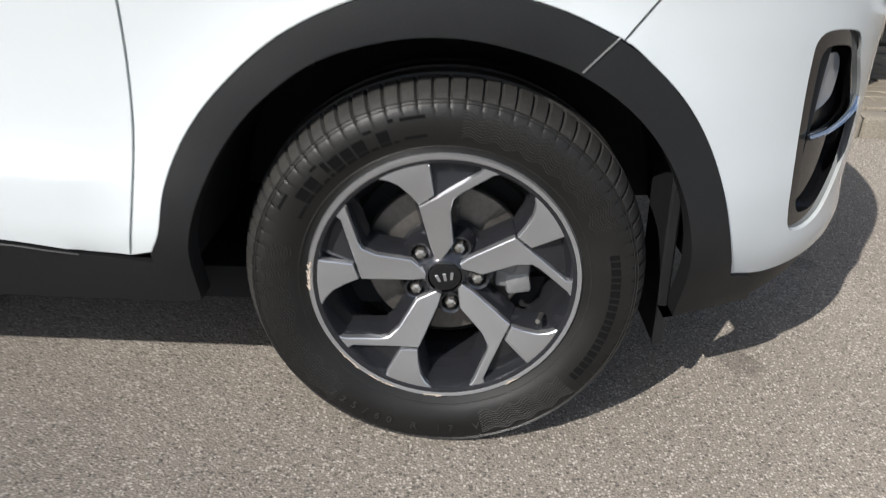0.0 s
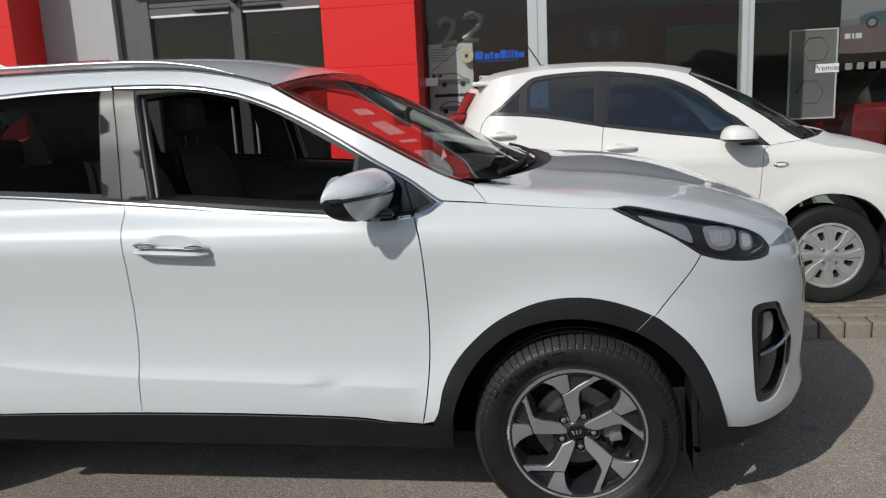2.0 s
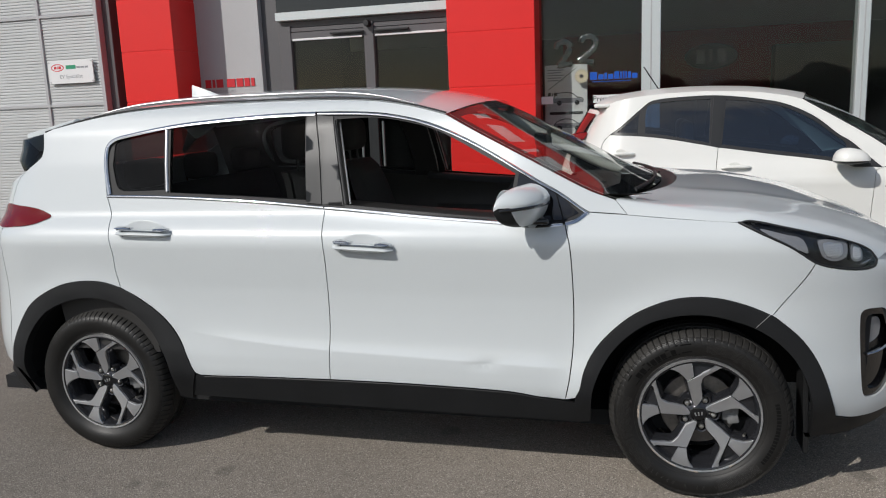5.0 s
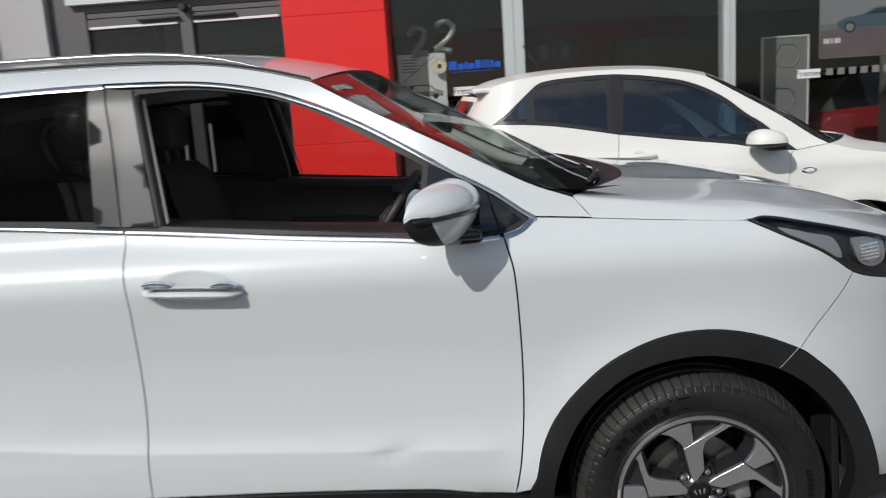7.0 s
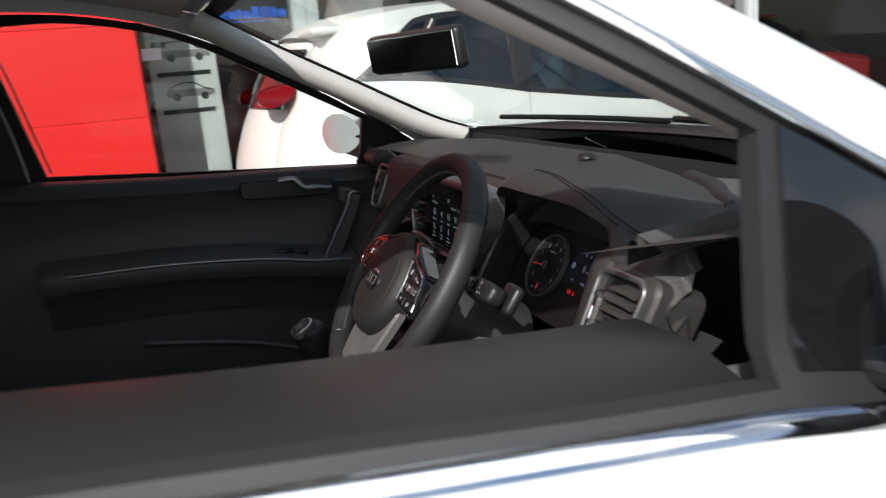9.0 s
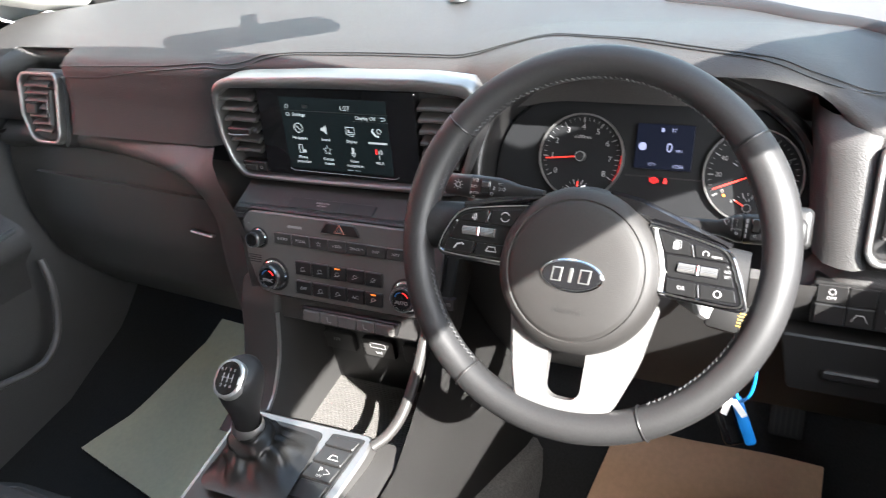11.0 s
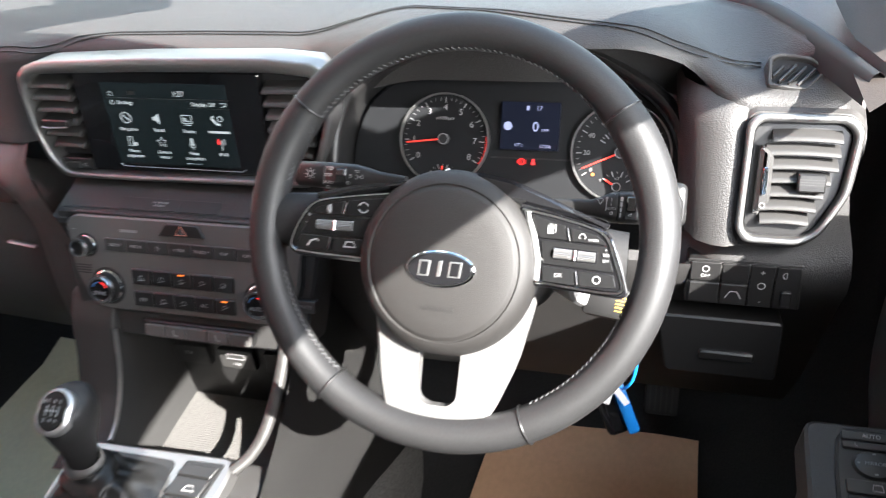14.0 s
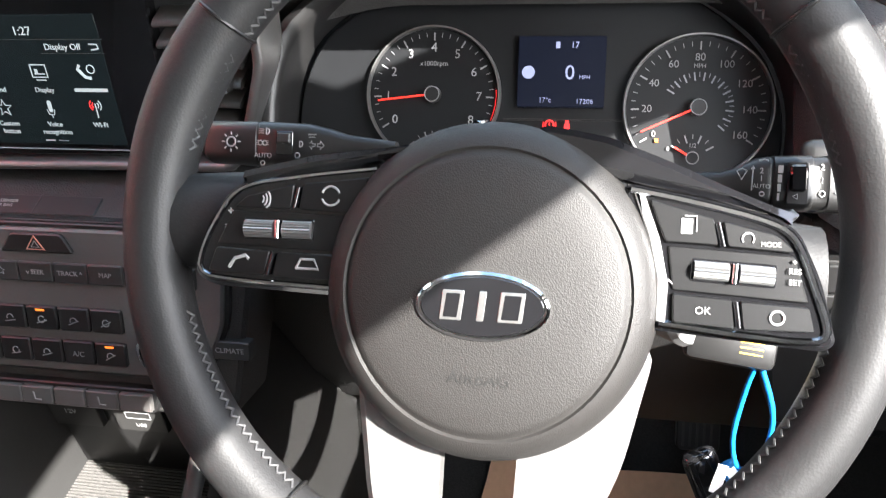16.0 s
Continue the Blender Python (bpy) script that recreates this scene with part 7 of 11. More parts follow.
line_path(M_SC, media, SCREEN_TXT, star, 0.0004, Z, closed=True)
plate("icon", rect(-0.0016, -0.025, 0.0016, -0.0165), M_SC, SCREEN_TXT, media, 0.0004, 0.001, 0.0012, 0.0001)
line_path(M_SC, media, SCREEN_TXT, [(-0.003, -0.023), (-0.002, -0.027), (0.002, -0.027), (0.003, -0.023)], 0.0004, Z)
bars(M_SC, media, SCREEN_TXT, [(-0.0003, -0.0295, 0.0003, -0.027), (0.0366, -0.029, 0.0374, -0.018)], 0.0006)
for r_ in (0.0025, 0.0045):
    for a0 in (-50, 130):
        line_path(M_SC, media, LED_RED if a0 == 130 else SCREEN_TXT, circle(0.037, -0.0195, r_, 8, a0, a0 + 100), 0.0004, Z)
bars(M_SC, media, SCREEN_TXT, [(-0.012, -0.0475, -0.004, -0.0468)], 0.0006)
bars(M_SC, media, GREY_INK, [(-0.001, -0.0475, 0.007, -0.0468)], 0.0006)
line_path(M_SC, media, GREY_INK, [(-0.100, -0.051), (-0.096, -0.054), (0.056, -0.054), (0.061, -0.051)], 0.0005, Z)

# ---- centre stack: radio and heater controls ----
stack = group_part("centre_stack", "radio and heater control panel in dark grey plastic")
STK = [(-0.165, 0.060), (0.165, 0.060), (0.160, 0.02), (0.140, -0.088), (-0.140, -0.088), (-0.160, 0.02)]
plate("stack_face", STK, M_HV, SOFT, stack, -0.06, -0.006, 0.01, 0.003, "grained stack surround")
HVO = [(-0.146, 0.046), (-0.134, 0.056), (0.134, 0.056), (0.146, 0.046), (0.140, -0.010), (0.122, -0.050), (0.100, -0.054), (-0.100, -0.054), (-0.122, -0.050), (-0.140, -0.010)]
plate("panel_shadow", [(x * 1.025, y * 1.06) for x, y in HVO], M_HV, BTN, stack, -0.01, -0.003, 0.008, 0.001)
plate("panel", HVO, M_HV, PANEL_GREY, stack, -0.01, 0.0015, 0.008, 0.0015, "satin grey control panel")
M_SH = frame_of((-0.695, 0.93, 0.997), RIGHT, (-0.25, 0, 0.97))
plate("stack_shelf", [(-0.176, 0.040), (0.150, 0.040), (0.158, -0.034), (-0.172, -0.034)], M_SH, SOFT, stack, -0.05, 0.0, 0.006, 0.004, "grained shelf under the screen")
plate("airbag_strip", rect(-0.092, -0.011, 0.037, 0.008), M_SH, BTN, stack, -0.008, 0.0012, 0.003, 0.0008)
words("PASSENGER", -0.040, 0.0010, 0.0038, M_SH, MARK, stack, 0.0013)
words("AIR BAG", -0.040, -0.0035, 0.0038, M_SH, MARK, stack, 0.0013)
bars(M_SH, stack, BTN_GREY, [(-0.014, -0.011, -0.013, 0.008)], 0.0012)
# hazard switch
plate("hazard_switch", [(-0.024, 0.039), (0.034, 0.039), (0.026, 0.053), (-0.014, 0.053)], M_HV, BTN, stack, 0.0, 0.004, 0.003, 0.001, "hazard warning switch")
line_path(M_HV, stack, material("triangle_print", (0.65, 0.25, 0.18), 0.6), [(-0.002, 0.0415), (0.005, 0.0515), (0.012, 0.0415)], 0.0007, 0.0044, closed=True)
line_path(M_HV, stack, MARK, [(0.002, 0.0432), (0.005, 0.0478), (0.008, 0.0432)], 0.0004, 0.0044, closed=True)
# radio keys
keys = ("RADIO", "MEDIA", "*", "v SEEK", "TRACK ^", "MAP", "NAV", "SETUP")
for i, k_ in enumerate(keys):
    x = -0.095 + i * 0.0275
    plate("radio_key", rect(x, 0.0165, x + 0.0268, 0.0315), M_HV, BTN_GREY, stack, 0.0, 0.0035, 0.0015, 0.0008)
    if k_ == "*":
        st = [(x + 0.0134 + (0.0032 if q % 2 == 0 else 0.0014) * math.sin(q * math.pi / 5), 0.024 + (0.0032 if q % 2 == 0 else 0.0014) * math.cos(q * math.pi / 5)) for q in range(10)]
        line_path(M_HV, stack, MARK, st, 0.0003, 0.0037, closed=True)
    else:
        words(k_, x + 0.0134, 0.024, 0.0050, M_HV, MARK, stack, 0.0037)
bars(M_HV, stack, MARK, [(-0.074, 0.0395, -0.052, 0.0425)], 0.0018)
bars(M_HV, stack, BTN, [(-0.139 + 0.001, -0.004 - k * 0.003, -0.118, -0.0025 - k * 0.003) for k in range(4)], 0.0014)


def knob(x, y, r, face, lab, parent):
    K = M_HV @ Matrix.Translation((x, y, 0.0015))
    kb = lathe("knob", [(r * 1.16, 0.0), (r * 1.16, 0.002), (r * 1.04, 0.003), (r * 1.0, 0.014), (r * 0.93, 0.0165), (r * 0.80, 0.0165), (r * 0.78, 0.0150), (0, 0.0150)], CHROME, parent, lab, 40, m=K, deg=25)
    lathe("knob_side", [(r * 1.05, 0.002), (r * 1.02, 0.0125)], BTN, parent, "", 40, m=K)
    lathe("knob_cap", [(0, 0.0155), (r * 0.74, 0.0155), (r * 0.76, 0.0145)], GLOSS, parent, "", 32, m=K)
    lathe("knob_well", [(r * 1.35, 0.0004), (r * 1.15, 0.0006)], BTN, parent, "", 40, m=K)
    if face:
        words(face, 0, -0.004, 0.0062, K, MARK, parent, 0.0158)
        line_path(K, parent, LED_RED, circle(0, 0, r * 0.55, 10, 20, 80), 0.0006, 0.0158)
        line_path(K, parent, BLUE_TAG, circle(0, 0, r * 0.55, 10, 100, 160), 0.0006, 0.0158)
    return kb


knob(-0.120, 0.021, 0.0105, "", "chrome-ringed volume knob", stack)
bars(M_HV, stack, MARK, [(-0.137, 0.0385, -0.133, 0.0392)], 0.0018)
knob(-0.0975, -0.026, 0.0165, "SYNC", "chrome-ringed temperature knob", stack)
knob(0.0975, -0.026, 0.0165, "AUTO", "chrome-ringed temperature knob", stack)
for row, y in ((0, -0.0205), (1, -0.0465)):
    for i in range(5):
        x = -0.0635 + i * 0.0258
        plate("heater_key", rect(x, y, x + 0.0245, y + 0.0185), M_HV, BTN, stack, 0.0, 0.0045, 0.002, 0.001, "")
        cx, cy = x + 0.0122, y + 0.0085
        if row == 1 and i == 0:
            words("OFF", cx, cy, 0.0058, M_HV, MARK, stack, 0.0047)
        elif row == 1 and i == 3:
            words("A/C", cx, cy, 0.0058, M_HV, MARK, stack, 0.0047)
        else:
            line_path(M_HV, stack, MARK, circle(cx, cy, 0.0026, 10, 0 if (i + row) % 2 else 40, 200 if (i + row) % 2 else 400), 0.0004, 0.0047)
            line_path(M_HV, stack, MARK, [(cx - 0.004, cy - 0.003), (cx + 0.004, cy - 0.0026 + 0.001 * i)], 0.0004, 0.0047)
        if (row, i) in ((0, 2), (1, 4)):
            bars(M_HV, stack, AMBER, [(cx - 0.0035, y + 0.0150, cx + 0.0035, y + 0.0166)], 0.0046)
# seat heater row
plate("heater_strip", [(-0.060, -0.064), (0.086, -0.064), (0.080, -0.084), (-0.050, -0.084)], M_HV, BTN, stack, -0.02, 0.002, 0.003, 0.001)
for i in range(5):
    x = -0.053 + i * 0.0268
    plate("heat_key", rect(x, -0.081, x + 0.0255, -0.067), M_HV, PANEL_GREY, stack, 0.0, 0.006, 0.0015, 0.0008)
    if i in (1, 3):
        line_path(M_HV, stack, MARK, [(x + 0.010, -0.071), (x + 0.011, -0.077), (x + 0.016, -0.0775)], 0.0007, 0.0062)
plate("climate_key", rect(0.128, -0.036, 0.158, -0.022), M_HV, BTN_GREY, stack, -0.01, 0.0, 0.002, 0.0008)
words("CLIMATE", 0.143, -0.029, 0.0055, M_HV, MARK, stack, 0.0002)

# ---- lower console: legs, tray, sockets ----
cons = group_part("centre_console", "dark plastic centre console with an open tray and gear lever")


def leg(y_in, y_out, nm):
    prof = [((-0.752, 0.905), (-0.60, 0.905)), ((-0.775, 0.880), (-0.60, 0.86)), ((-0.792, 0.84), (-0.62, 0.80)), ((-0.815, 0.80), (-0.65, 0.72)), ((-0.850, 0.775), (-0.66, 0.60)), ((-0.90, 0.765), (-0.66, 0.45))]
    bm = bmesh.new()
    rows = []
    for k, (f, b) in enumerate(prof):
        sp = 0.0 + 0.01 * k * (1 if y_out > 0.93 else -1) * -0.4
        rows.append([bm.verts.new((f[0], y_in + sp, f[1])), bm.verts.new((f[0] + 0.004, y_out + sp, f[1] - 0.004)), bm.verts.new((b[0], y_out + sp, b[1])), bm.verts.new((b[0], y_in + sp, b[1]))])
    for p, q in zip(rows, rows[1:]):
        for i in range(4):
            bm.faces.new((p[i], p[(i + 1) % 4], q[(i + 1) % 4], q[i]))
    bm.faces.new(rows[0])
    es = [e for e in bm.edges if len(e.link_faces) == 2]
    bmesh.ops.bevel(bm, geom=es, offset=0.006, segments=2, affect="EDGES", profile=0.5)
    return part(nm, bm, LEG_GREY, cons, "satin grey console leg", deg=50)


leg(1.030, 1.095, "console_leg")
LIP = [(-0.745, 0.812, 0.892), (-0.770, 0.812, 0.868), (-0.800, 0.815, 0.835), (-0.835, 0.822, 0.803), (-0.858, 0.834, 0.786), (-0.874, 0.848, 0.779)]
tube("console_leg", spline(LIP, 0.01), 0.0060, BTN_GREY, cons, "satin grey console edge", 12, flat=1.2, up=(0, 1, 0))
bm = bmesh.new()
rows = []
for (tx, ty, tz), (bx_, by_, bz_) in zip([(-0.60, 0.792, 0.905), (-0.735, 0.798, 0.893), (-0.772, 0.802, 0.862), (-0.804, 0.805, 0.828), (-0.842, 0.810, 0.792), (-0.89, 0.811, 0.766), (-1.25, 0.811, 0.764)],
                                          [(-0.46, 0.775, 0.43), (-0.58, 0.778, 0.472), (-0.63, 0.780, 0.497), (-0.68, 0.782, 0.522), (-0.76, 0.785, 0.562), (-0.84, 0.788, 0.60), (-1.25, 0.792, 0.70)]):
    rows.append([bm.verts.new((tx + (bx_ - tx) * f, ty + (by_ - ty) * f - 0.006 * math.sin(math.pi * f), tz + (bz_ - tz) * f)) for f in [i / 10 for i in range(11)]])
for p, q in zip(rows, rows[1:]):
    for k in range(10):
        bm.faces.new((p[k], p[k + 1], q[k + 1], q[k]))
bmesh.ops.solidify(bm, geom=list(bm.faces), thickness=0.003)
part("console_flank", bm, LEG_GREY, cons, "satin grey console flank beside the driver", deg=60)
bm = bmesh.new()
rows = []
for x, z in [(-0.46, 0.435), (-0.58, 0.475), (-0.68, 0.526), (-0.80, 0.584), (-0.95, 0.640), (-1.25, 0.705)]:
    rows.append([bm.verts.new((x, y, 0.425 + (z + 0.008 - 0.425) * f)) for y, f in ((0.792, 1.0), (0.770, 0.97), (0.755, 0.80), (0.742, 0.4), (0.732, 0.0))])
for p, q in zip(rows, rows[1:]):
    for k in range(4):
        bm.faces.new((p[k], p[k + 1], q[k + 1], q[k]))
part("tunnel_carpet", bm, TUNNEL, cons, "speckled grey carpet on the tunnel side", deg=60)
tube("leg_trim", spline([(-0.775, 1.026, 0.872), (-0.80, 1.022, 0.82), (-0.835, 1.017, 0.785), (-0.86, 1.012, 0.778)], 0.02), 0.003, SILVER, cons, "", 6)
bm = bmesh.new()
box(bm, (-0.70, 0.81, 0.64), (-0.60, 1.05, 0.875), 0.004, 1)
part("socket_wall", bm, BTN, cons, "black wall with sockets")
M_SK = frame_of((-0.702, 0.93, 0.775), RIGHT, (-1, 0, 0))
for x, w_ in ((-0.065, 0.05), (0.0, 0.05), (0.065, 0.05)):
    plate("socket_cover", rect(x - w_ / 2, -0.020, x + w_ / 2, 0.012), M_SK, BTN_GREY, cons, -0.002, 0.005, 0.003, 0.001)
words("12V", -0.068, 0.0, 0.008, M_SK, MARK, cons, 0.0053)
words("12V", 0.062, 0.0, 0.008, M_SK, MARK, cons, 0.0053)
line_path(M_SK, cons, MARK, [(-0.012, -0.002), (0.012, -0.002), (0.012, 0.006), (-0.012, 0.006)], 0.0005, 0.0053, closed=True)
words("USB", 0.0, -0.011, 0.006, M_SK, MARK, cons, 0.0053)
# tray floor with a fine ribbed mat
bm = bmesh.new()
box(bm, (-0.86, 0.822, 0.655), (-0.60, 1.03, 0.690), 0.004, 1)
part("tray", bm, BTN, cons, "open tray")
bm = bmesh.new()
for k in range(46):
    x = -0.850 + k * 0.0034
    box(bm, (x, 0.835, 0.690), (x + 0.0019, 1.018, 0.6925))
tagged(part("tray_mat", bm, WOVEN, cons, smooth=False), label="fine ribbed rubber mat", kind="stuff")
# console flanks and top
bm = bmesh.new()
box(bm, (-1.75, 0.815, 0.40), (-0.845, 1.048, 0.762), 0.012, 2)
part("console_body", bm, HARD, cons, "grained console body")
for y0, y1, y2 in ((1.05, 1.09, 1.06),):
    bm = bmesh.new()
    vs = [bm.verts.new(q) for q in ((-0.845, y0, 0.762), (-0.60, y1, 0.86), (-0.45, y1, 0.70), (-0.42, y2, 0.40), (-0.86, y0, 0.40))]
    bm.faces.new(vs)
    part("console_flank", bm, HARD, cons, "grey console flank", smooth=False)
FR = [(-0.105, 0.035), (0.090, 0.040), (0.092, 0.010), (0.080, -0.09), (0.072, -0.19), (-0.105, -0.19)]
plate("silver_frame", FR, M_CO, SILVER_DULL, cons, -0.02, 0.004, 0.012, 0.003, "satin silver frame")
plate("gaiter_base", [(-0.098, 0.026), (0.026, 0.026), (0.018, -0.12), (-0.098, -0.12)], M_CO, BTN, cons, 0.0, 0.0055, 0.01, 0.001)
plate("switch_field", [(0.036, 0.029), (0.082, 0.031), (0.068, -0.085), (0.024, -0.085)], M_CO, BTN, cons, 0.0, 0.0055, 0.004, 0.001)
for k, (y0, y1) in enumerate(((0.024, 0.010), (0.008, -0.014), (-0.016, -0.037), (-0.040, -0.065))):
    s0, s1 = 0.0014 * k * 2, 0.0014 * k * 2 + 0.0025
    plate("console_key", [(0.040 - s0, y0), (0.079 - s0, y0), (0.077 - s1, y1), (0.037 - s1, y1)], M_CO, BTN, cons, 0.004, 0.0085, 0.002, 0.001)
words("P", 0.050, -0.024, 0.009, M_CO, MARK, cons, 0.0087)
words("OFF", 0.052, -0.032, 0.0048, M_CO, MARK, cons, 0.0087)
line_path(M_CO, cons, MARK, [(0.057, -0.022), (0.064, -0.026), (0.057, -0.029)], 0.0006, 0.0087)
line_path(M_CO, cons, MARK, [(0.051, -0.008), (0.054, -0.002), (0.061, -0.002), (0.065, -0.008), (0.051, -0.008)], 0.0006, 0.0087)
# gear lever
gear = group_part("gear_lever", "leather-topped gear lever with a silver shift pattern plate")
base, top = Vector((-0.918, 0.995, 0.785)), Vector((-0.922, 0.962, 0.925))
ax = (top - base).normalized()
bm = bmesh.new()
rows = []
nn = 72
foot = by_angle(np.array(rounded([(-0.880, 1.026), (-0.880, 0.914), (-0.990, 0.905), (-0.992, 1.026)], 0.022, 6)), nn, np.array((-0.930, 0.972)))
for i in range(22):
    k = i / 21
    row = []
    for j in range(nn):
        a = 2 * math.pi * j / nn
        c = base + ax * 0.034
        f = k ** 0.62
        x = foot[j][0] + (c.x + 0.0195 * math.cos(a) - foot[j][0]) * f
        y = foot[j][1] + (c.y + 0.0195 * math.sin(a) - foot[j][1]) * f
        # soft leather sags between its seams into a few deep folds
        fold = 0.0036 * math.sin(math.pi * min(1.0, 1.25 * k)) * (math.sin(4 * a + 2.6 * k + 0.7) + 0.55 * math.sin(9 * a - 5.0 * k + 1.1) + 0.3 * math.sin(15 * a + 9 * k))
        ring_ = 0.0030 * math.sin(19 * k + 1.5 * math.sin(2 * a)) * smooth01(0.35, 0.7, k)
        z = 0.782 + (c.z - 0.782) * (0.20 * k + 0.80 * k ** 2.1) + 0.010 * math.sin(math.pi * k) * (0.6 + 0.4 * math.sin(3 * a + 1.0))
        row.append(bm.verts.new((x + (fold + ring_) * math.cos(a), y + (fold + ring_) * math.sin(a), z + 0.4 * fold)))
    rows.append(row)
for p, q in zip(rows, rows[1:]):
    for j in range(nn):
        bm.faces.new((p[j], p[(j + 1) % nn], q[(j + 1) % nn], q[j]))
part("gaiter", bm, GAITER, gear, "soft black gaiter with folds", deg=80)
MG = frame_of(base + ax * 0.028, (0, -1, 0), ax)
lathe("collar", [(0.0170, -0.004), (0.0195, 0.0), (0.0200, 0.005), (0.0190, 0.014), (0.0175, 0.018)], SATIN, gear, "satin collar", 32, m=MG)
prof = [(0.0170, 0.014), (0.0182, 0.030), (0.0218, 0.050), (0.0265, 0.068), (0.0300, 0.084), (0.0305, 0.096), (0.0280, 0.106), (0.0215, 0.1125), (0.0, 0.1140)]
k_ob = lathe("knob", prof, LEATHER, gear, "black leather knob", 40, m=MG @ Matrix.Diagonal((0.82, 1.0, 1, 1)), deg=60)
MT = frame_of(MG @ Vector((0, -0.0135, 0.1075)) + (ax * 0.85 + Vector((-0.50, 0, 0))).normalized() * 0.0065, (0, -1, 0.12), ax * 0.85 + Vector((-0.50, 0, 0.1)))
oval = [(0.0165 * math.cos(a) * (1 + 0.1 * abs(math.sin(2 * a))), 0.0225 * math.sin(a)) for a in (2 * math.pi * i / 36 for i in range(36))]
plate("pattern_rim", oval, MT, SATIN, gear, -0.010, 0.003, 0, 0.002, "silver plate rim")
plate("pattern_plate", [(x * 0.80, y * 0.85) for x, y in oval], MT, GLOSS, gear, 0.0, 0.0038, 0, 0.0006, "gloss black shift pattern plate")
for x in (-0.0055, 0.0, 0.0055):
    line_path(MT, gear, MARK, [(x, -0.005), (x, 0.005)], 0.0005, 0.0040)
line_path(MT, gear, MARK, [(-0.0075, 0.0), (0.0055, 0.0)], 0.0004, 0.0040)
for ch, x, y in (("1", -0.0055, 0.0090), ("3", 0.0, 0.0090), ("5", 0.0055, 0.0090), ("2", -0.0055, -0.0090), ("4", 0.0, -0.0090), ("6", 0.0055, -0.0090), ("R", -0.0095, 0.0085)):
    words(ch, x, y, 0.0050, MT, MARK, gear, 0.0040)

# ---- instruments ----
clus = group_part("instrument_cluster", "instrument cluster with two round dials and a small display")
CLO = [(-0.196, -0.07), (-0.196, 0.005), (-0.178, 0.048), (-0.12, 0.084), (-0.04, 0.098), (0.04, 0.094), (0.098, 0.070), (0.138, 0.038), (0.155, -0.005), (0.152, -0.07)]
plate("instrument_plate", CLO, M_CL, DIAL, clus, -0.02, -0.004, 0.02, 0.001, "black instrument panel")
bm = bmesh.new()
ring = spline(CLO, 0.015)
rows = [[bm.verts.new(M_CL @ Vector((q[0] * f + 0.0, q[1] * f, z_))) for f, z_ in ((1.0, -0.004), (0.995, 0.020), (0.99, 0.040), (1.0, 0.0465), (1.03, 0.049), (1.075, 0.043), (1.10, 0.030), (1.11, -0.03))] for q in ring]
for p, q in zip(rows, rows[1:]):
    for k in range(7):
        bm.faces.new((p[k], p[k + 1], q[k + 1], q[k]))
part("cluster_cowl", bm, BTN, clus, "dark cowl round the dials", deg=60)
for cx, cy, r in ((-0.092, 0.005, 0.0495), (0.096, -0.002, 0.0505)):
    K = M_CL @ Matrix.Translation((cx, cy, 0))
    lathe("dial_ring", [(r - 0.0016, 0.000), (r - 0.0010, 0.004), (r + 0.0002, 0.004), (r + 0.0008, -0.003)], SILVER, clus, "thin silver dial ring", 64, m=K)
    lathe("dial_face", [(0, -0.002), (r - 0.0012, -0.001)], DIAL, clus, "", 48, m=K)
    lathe("needle_hub", [(0, 0.0055), (0.0050, 0.0055), (0.0056, 0.004), (0.006, -0.001)], BTN, clus, "", 24, m=K)
    line_path(K, clus, MARK, circle(0, 0, 0.0054, 24), 0.0004, 0.0056, closed=True)


def ticks(cx, cy, r, a0, a1, n, major, mat):
    bm = bmesh.new()
    for i in range(n + 1):
        a = radians(a0 + (a1 - a0) * i / n)
        big = i % major == 0
        ln, w_ = (0.0058, 0.0011) if big else (0.0032, 0.0005)
        vs = []
        for rr, ss in ((r - ln, -1), (r, -1), (r, 1), (r - ln, 1)):
            vs.append(bm.verts.new(M_CL @ Vector((cx + rr * math.cos(a) - ss * w_ / 2 * math.sin(a), cy + rr * math.sin(a) + ss * w_ / 2 * math.cos(a), 0.0))))
        bm.faces.new(vs)
    return part("dial_scale", bm, mat, clus, smooth=False)


GA0, GA1 = 213.0, -33.0
ticks(-0.092, 0.005, 0.0450, GA0, GA1, 32, 4, MARK)
for i in range(9):
    a = radians(GA0 + (GA1 - GA0) * i / 8)
    words(str(i), -0.092 + 0.0340 * math.cos(a), 0.005 + 0.0340 * math.sin(a), 0.0092, M_CL, MARK, clus, 0.0002)
words("x1000rpm", -0.092, 0.0275, 0.0050, M_CL, MARK, clus, 0.0002)
ticks(0.096, -0.002, 0.0455, GA0, GA1, 32, 4, MARK)
for i in range(9):
    a = radians(GA0 + (GA1 - GA0) * i / 8)
    words(str(20 * i), 0.096 + 0.0345 * math.cos(a), -0.002 + 0.0345 * math.sin(a), 0.0072 if i else 0.006, M_CL, MARK, clus, 0.0002)
words("MPH", 0.096, 0.0265, 0.0042, M_CL, MARK, clus, 0.0002)
ticks(0.096, -0.002, 0.0245, 150, -40, 22, 2, GREY_INK)
line_path(M_CL, clus, LED_RED, circle(-0.092, 0.005, 0.0468, 10, 5, -33), 0.00022, 0.0004)
for cx, cy, deg_, ln in ((-0.092, 0.005, 187.0, 0.041), (0.096, -0.002, 205.0, 0.042)):
    a = radians(deg_)
    line_path(M_CL, clus, NEEDLE, [(cx + 0.005 * math.cos(a), cy + 0.005 * math.sin(a)), (cx + ln * math.cos(a), cy + ln * math.sin(a))], 0.0007, 0.0045, "needle")
